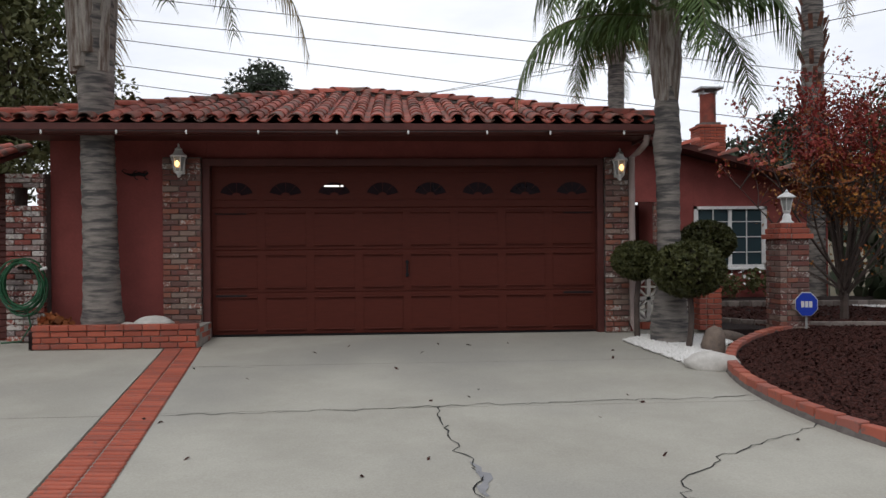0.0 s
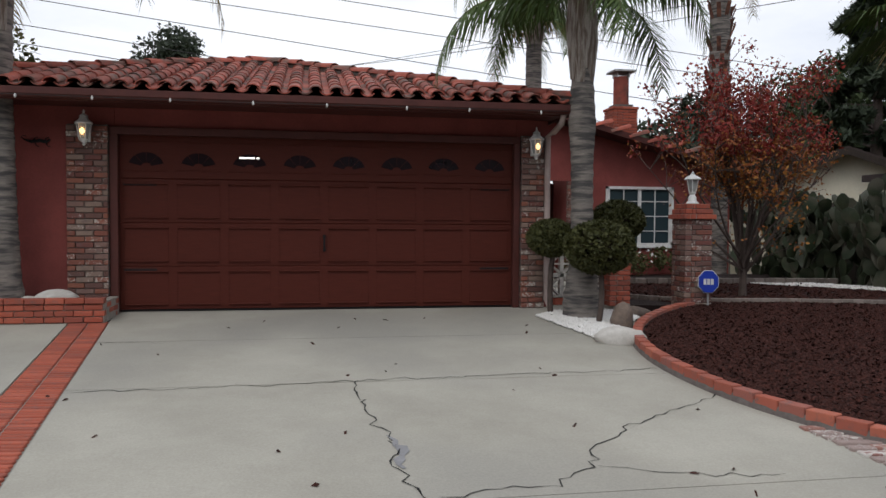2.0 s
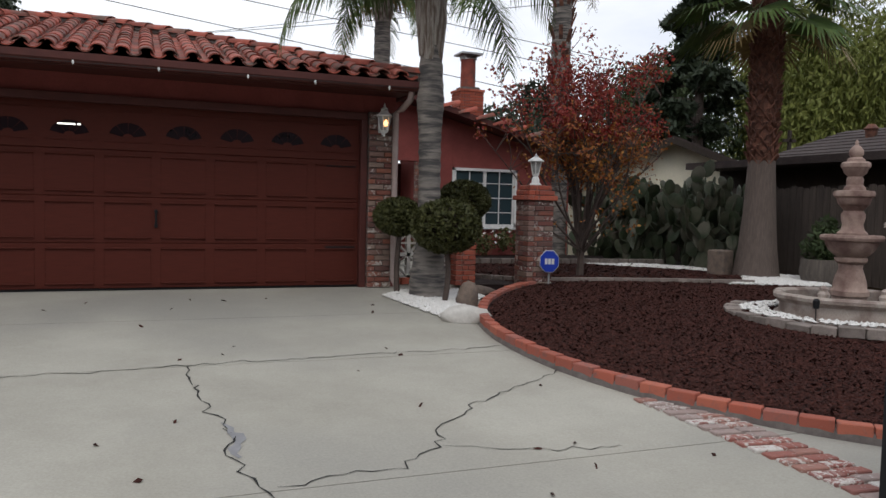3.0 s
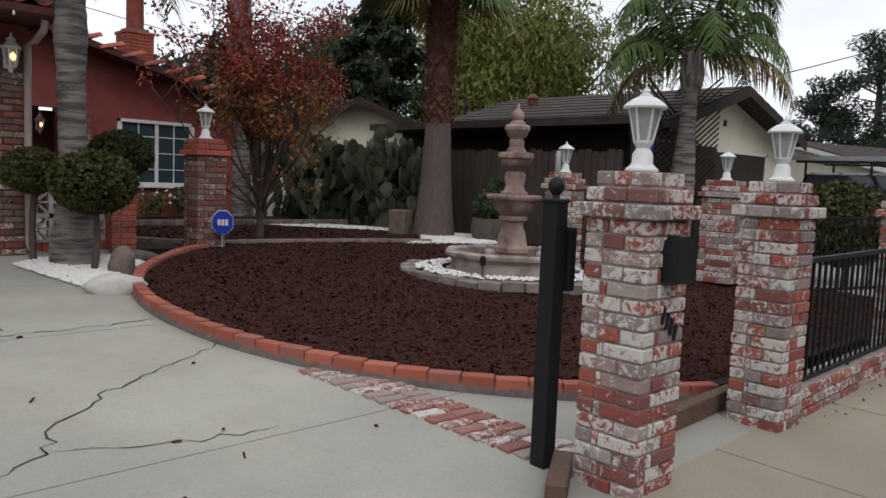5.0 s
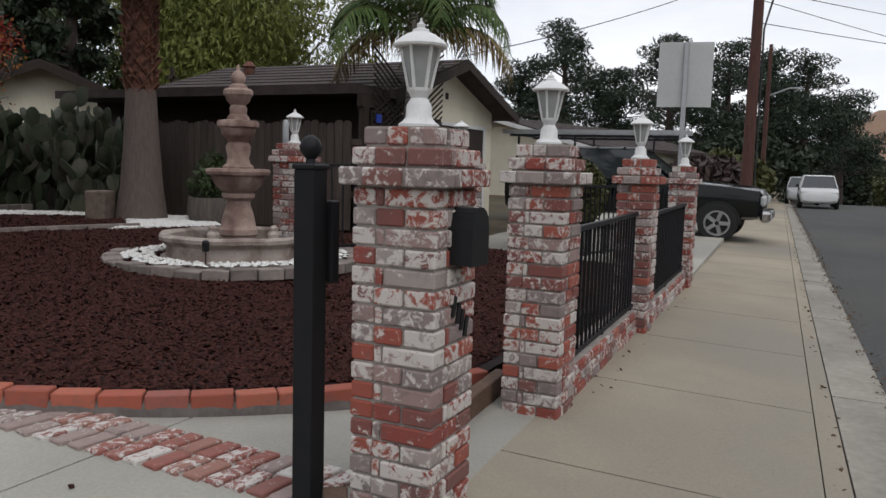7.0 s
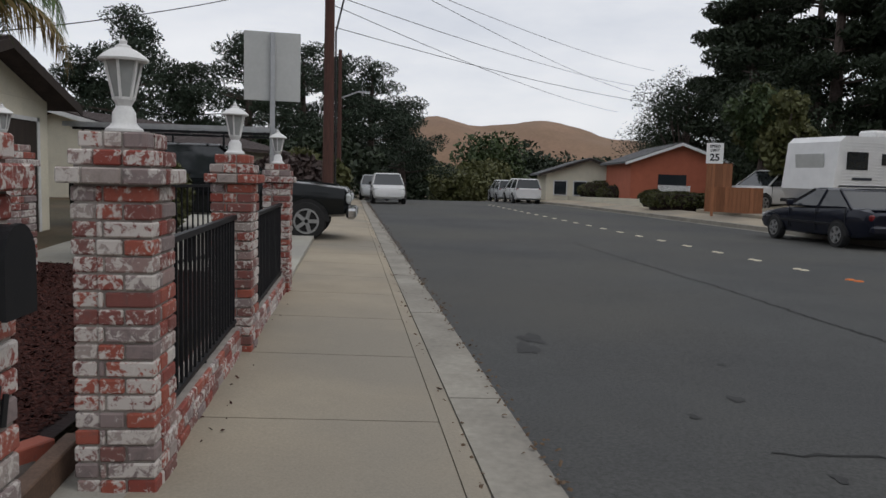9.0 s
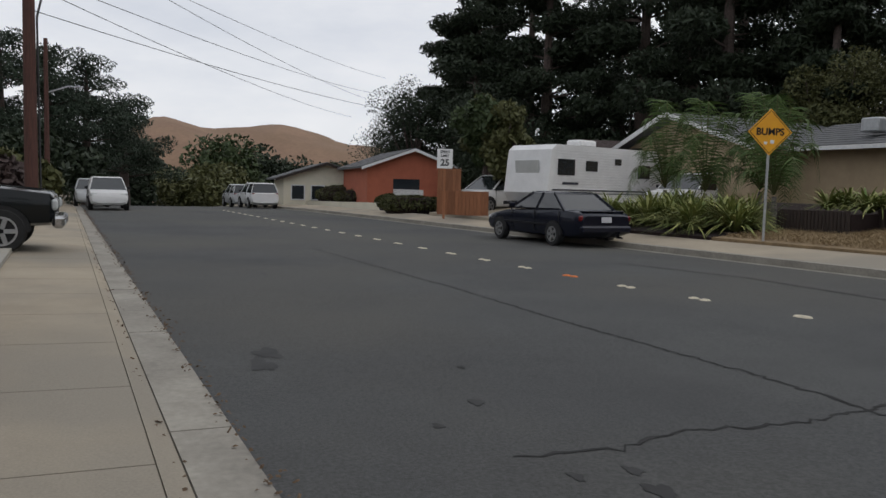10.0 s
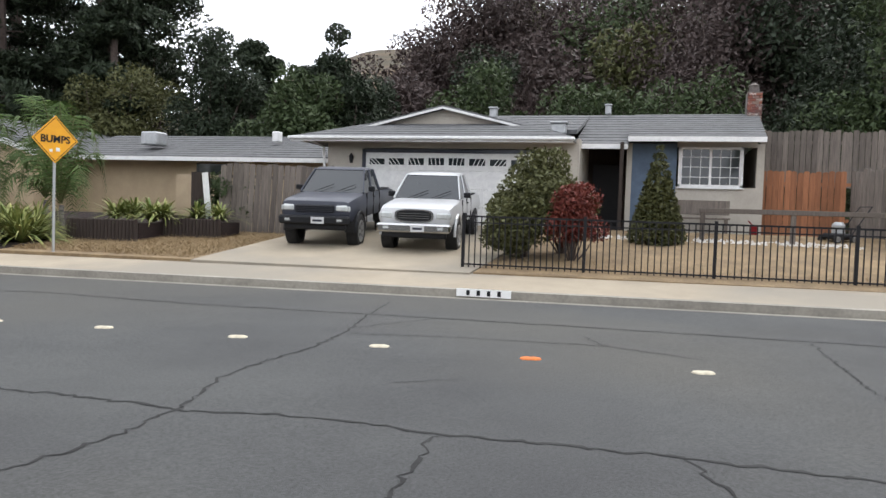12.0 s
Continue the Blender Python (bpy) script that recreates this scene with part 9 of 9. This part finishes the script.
def strap_plant(at, n, L, material, label, seed, group="strap-leaf plants"):
    """A fountain of arching strap leaves from one crown."""
    r = random.Random(seed)
    b = Build()
    for k in range(n):
        a, el = r.uniform(0, 6.28), r.uniform(0.5, 1.4)
        l = L * r.uniform(0.6, 1.1)
        w = 0.03 * r.uniform(0.7, 1.2)
        px, py = -math.sin(a) * w, math.cos(a) * w
        vs = []
        for i in range(6):
            t = i / 5
            d = l * t * math.cos(el) * (1 + 0.25 * t)
            z = l * (t * math.sin(el) - 0.62 * t * t * (1.25 - 0.5 * math.sin(el)))
            q = (1 - t ** 3) * (1 if i < 5 else 0.1)
            ox, oy = r.uniform(-0.08, 0.08) * 0, 0
            vs += [(d * math.cos(a) + px * q, d * math.sin(a) + py * q, z), (d * math.cos(a) - px * q, d * math.sin(a) - py * q, z)]
        b.add(vs, [(2 * i, 2 * i + 1, 2 * i + 3, 2 * i + 2) for i in range(5)])
    solid("strap_leaf_plant", b, M[material], label, "plant", at, group=group)


rs_ = random.Random(3)
for k in range(27):
    x, y = rs_.uniform(16.9, 22.6), rs_.uniform(-25.6, -22.9)
    strap_plant((x, y, far_z(y) + 0.02), 120, rs_.uniform(1.5, 2.0), "leafstrap", "arching striped strap-leaf plant in dark mulch", 300 + k)
for k in range(9):
    x, y = rs_.uniform(13.4, 16.4), rs_.uniform(-26.8, -25.0)
    strap_plant((x, y, far_z(y) + 0.42), 80, rs_.uniform(0.9, 1.3), "leafstrap", "strap-leaf plant in the log planter", 330 + k)
for k, (x, y, h) in enumerate([(21.2, -26.2, 1.5), (18.6, -26.4, 1.4), (22.9, -26.0, 1.7), (19.9, -27.2, 1.5)]):
    feather_palm("young palm with arching feather leaves", (x, y, far_z(y)), [(0, 0.1), (0.3, 0.08), (h * 0.55, 0.06)], 12, 1.5, 350 + k, rise=1.6, droop=1.2, pairs=34, leaf_len=0.5, shaft=False, width=0.014, hang=0.5, lo=0.5, dry=2.0)
shrub((14.0, -27.6, far_z(-27.6)), ball_clumps((0, 0, 0.9), 0.9, 0.5, 0.6, 10, 0.35, 8), 2200, 0.06, "leafmid", "leafy green shrub above the planter", seed=75)

# beige house beyond, orange house, grey house, others
hb_ = thing("beige_house", "beige gabled house with a grey shingle roof", "house", (0, 0, 0.55))
part("wall", Build().span((24.0, -31.2, -0.6), (30.5, -31.0, 2.35)), M["beige"] if "beige" in M else mat("beige_stucco", (0.42, 0.33, 0.22), (0.36, 0.28, 0.19), 0.92, scale=2, fine=0.05), hb_)
beige = hb_.children[0].data.materials[0]
part("gable", Build().side_prism([(24.0, 2.352), (31.5, 2.352), (28.3, 3.55)], -31.2, -31.0, "y"), beige, hb_)
part("wall", Build().span((24.0, -38, -0.6), (24.2, -31.2, 2.35)), beige, hb_)
part("wall", Build().span((13.2, -33.2, -0.6), (23.998, -33.0, 2.2)), beige, hb_)
roof_plane([(23.4, -30.4, 2.2), (23.4, -40, 2.2), (28.3, -40, 3.75), (28.3, -30.4, 3.75)], G, hb_, 0.12, 12)
roof_plane([(32.2, -40, 2.2), (32.2, -30.4, 2.2), (28.3, -30.4, 3.75), (28.3, -40, 3.75)], G, hb_, 0.12, 9)
part("bargeboard", Build().beam((23.3, -30.35, 2.1), (28.3, -30.35, 3.68), 0.05, 0.2), M["white"], hb_)
part("bargeboard", Build().beam((32.3, -30.35, 2.1), (28.3, -30.35, 3.68), 0.05, 0.2), M["white"], hb_)
roof_plane([(24.5, -32.2, 2.2), (12.9, -32.2, 2.2), (14.5, -36.0, 3.3), (24.5, -36.0, 3.3)], G, hb_, 0.12, 10)
part("fascia", Build().span((12.9, -32.2, 2.03), (23.4, -32.14, 2.18)), M["white"], hb_)
part("side_window", Build().span((17.2, -33.0, 1.0), (18.6, -32.97, 2.0)), M["glass"], hb_)
part("roof_vent", Build().box((20.6, -33.2, 2.9), (0.7, 0.7, 0.5), 0, 0.05), M["steel"], hb_, "silvery swamp cooler")
part("roof_vent", Build().box((16.0, -34.2, 3.1), (0.3, 0.3, 0.4), 0, 0.04), M["white"], hb_)
part("screen_wall", Build().span((13.2, -30.2, -0.6), (17.4, -30.05, 1.45)), beige, hb_, "low beige garden wall")
gable_house("brown_house", "low house with a brown shingle roof behind the trailer", (34.5, -30.5, 0.2), 168, 9, 9, 2.0, 1.1, 0.5, "whitewall", "shingle", "white")
M["coral"] = mat("coral_stucco", (0.42, 0.13, 0.075), (0.36, 0.11, 0.065), 0.92, scale=2, fine=0.05)
oc = gable_house("coral_house", "coral stucco house with a grey roof and white trim", (44.5, -25.4, -0.4), -98, 5.5, 9, 2.4, 1.0, 0.4, "coral", "shinglegrey", "white")
part("window", Build().span((-1.2, -0.03, 0.6), (0.4, -0.005, 1.7)), M["glass"], oc)
gh = gable_house("grey_house", "pale green house with a dark roof and white windows", (56, -23.3, -1.0), -98, 6, 10, 2.3, 1.0, 0.6, "whitewall", "shinglegrey", "wood_and_shade")
for x in (-2.0, -0.6, 1.2):
    wv = part("window", Build().span((x - 0.5, -0.04, 0.7), (x + 0.5, -0.005, 1.8)), M["white"], gh)
    part("pane", Build().span((x - 0.42, -0.055, 0.78), (x + 0.42, -0.042, 1.72)), M["glass"], wv)
cedar = thing("cedar_fence", "tall orange cedar fence panel by the speed sign", "fence", (32, -22.6, -0.2), 20)
for k in range(9):
    part("board", Build().span((k * 0.16, -0.015, 0), (k * 0.16 + 0.15, 0.015, 1.9)), M["woodred"], cedar)
cedar2 = thing("cedar_fence", "low brown cedar fence panel beside the driveway", "fence", (28.6, -22.2, -0.2), 40)
for k in range(14):
    part("board", Build().span((k * 0.16, -0.015, 0), (k * 0.16 + 0.15, 0.015, 0.95)), M["woodred"], cedar2)
for k, (x, y, sx, sz) in enumerate([(36.5, -22.2, 1.5, 0.9), (41, -23.2, 1.2, 0.8), (44, -24.0, 1.1, 0.9), (50, -24.2, 2.0, 1.1), (54, -24.0, 2.0, 1.3), (39, -24.5, 1.0, 0.8)]):
    t = thing("clipped_hedge", "rounded clipped hedge along the pavement", "hedge", (x, y, -0.45), group="clipped hedges")
    # Dark core puts a shade colour behind the hedge leaves.
    part("core", Build().lathe([(sx * 0.85, 0), (sx * 0.92, sz * 0.4), (sx * 0.7, sz * 0.85), (0.02, sz * 0.95)], 16), M["soil_and_shade"], t, smooth=True)
    v, f = leaf_cloud([(0, 0, sz * 0.45)], [sx], 2600, 0.08, 0.55 * sz / sx * 1.0, 0.5, 0, 0.85, 400 + k)
    o = new("foliage", raw_mesh("foliage", v, f, M["leaftop"]))
    o.parent = t
solid("white_wall", Build().beam((36, -22.9, -0.2), (62, -21.7, -0.7), 0.2, 0.5), M["whitewall"], "low white retaining wall along the far yards", "wall", kind="structure")
pk = thing("picket_fence", "white picket fence by the coral house", "fence", (40, -24.2, -0.3), 4)
for k in range(26):
    part("picket", Build().span((k * 0.15, -0.01, 0), (k * 0.15 + 0.09, 0.01, 1.0)), M["white"], pk)
for k, (x, y, h) in enumerate([(33.4, -24.5, 4.6), (35.0, -25.6, 4.2), (31.6, -24.9, 3.6)]):
    broadleaf((x, y, -0.1), 1.7, h + 1.0, 3800, 0.14, "leafolive" if k else "leafmid", "spreading olive tree by the driveway", 420 + k, 0.35, 0.16, 0.9, 12)
# kerb number panel
kn = thing("kerb_number", "white painted panel with plain bars on the far kerb", "number panel", (4.95, -21.03, -0.46), 2)
part("panel", Build().box((0, 0.0, 0.1), (0.95, 0.012, 0.13)), M["signwhite"], kn)
for k in range(4):
    part("bar", Build().box((-0.27 + 0.18 * k, 0.009, 0.1), (0.06, 0.006, 0.09)), M["blackpl"], kn)
# leaf litter in the gutter and scattered on the concrete
r5 = np.random.default_rng(5)
chips("leaf_litter", "dry brown leaves caught along the kerb", lambda r: (lambda u, v: st(u, v)[:2])(r.uniform(-12, 40), 0.42 + r.normal() * 0.05 if r.random() < 0.5 else r.normal() * 0.05), 2200, lambda x, y: rz_at(x, y) + 0.02, 71, 0.013, 0.008, "litter")
chips("leaf_litter", "a few dry leaves scattered on the driveway", in_poly([(-2, -6.8), (3, -6.8), (2.8, -0.5), (-2.2, -0.5)]), 34, lambda x, y: drive_z(x, y) + 0.006, 72, 0.02, 0.011, "mulch", 0.0)
chips("leaf_litter", "leaf crumbs along the low brick wall", in_poly([(5.0, -7.5), (10, -7.35), (10, -7.3), (5.0, -7.34)]), 14, lambda x, y: rz_at(x, y) + 0.1, 73, 0.009, 0.006, "mulch", 0.003)
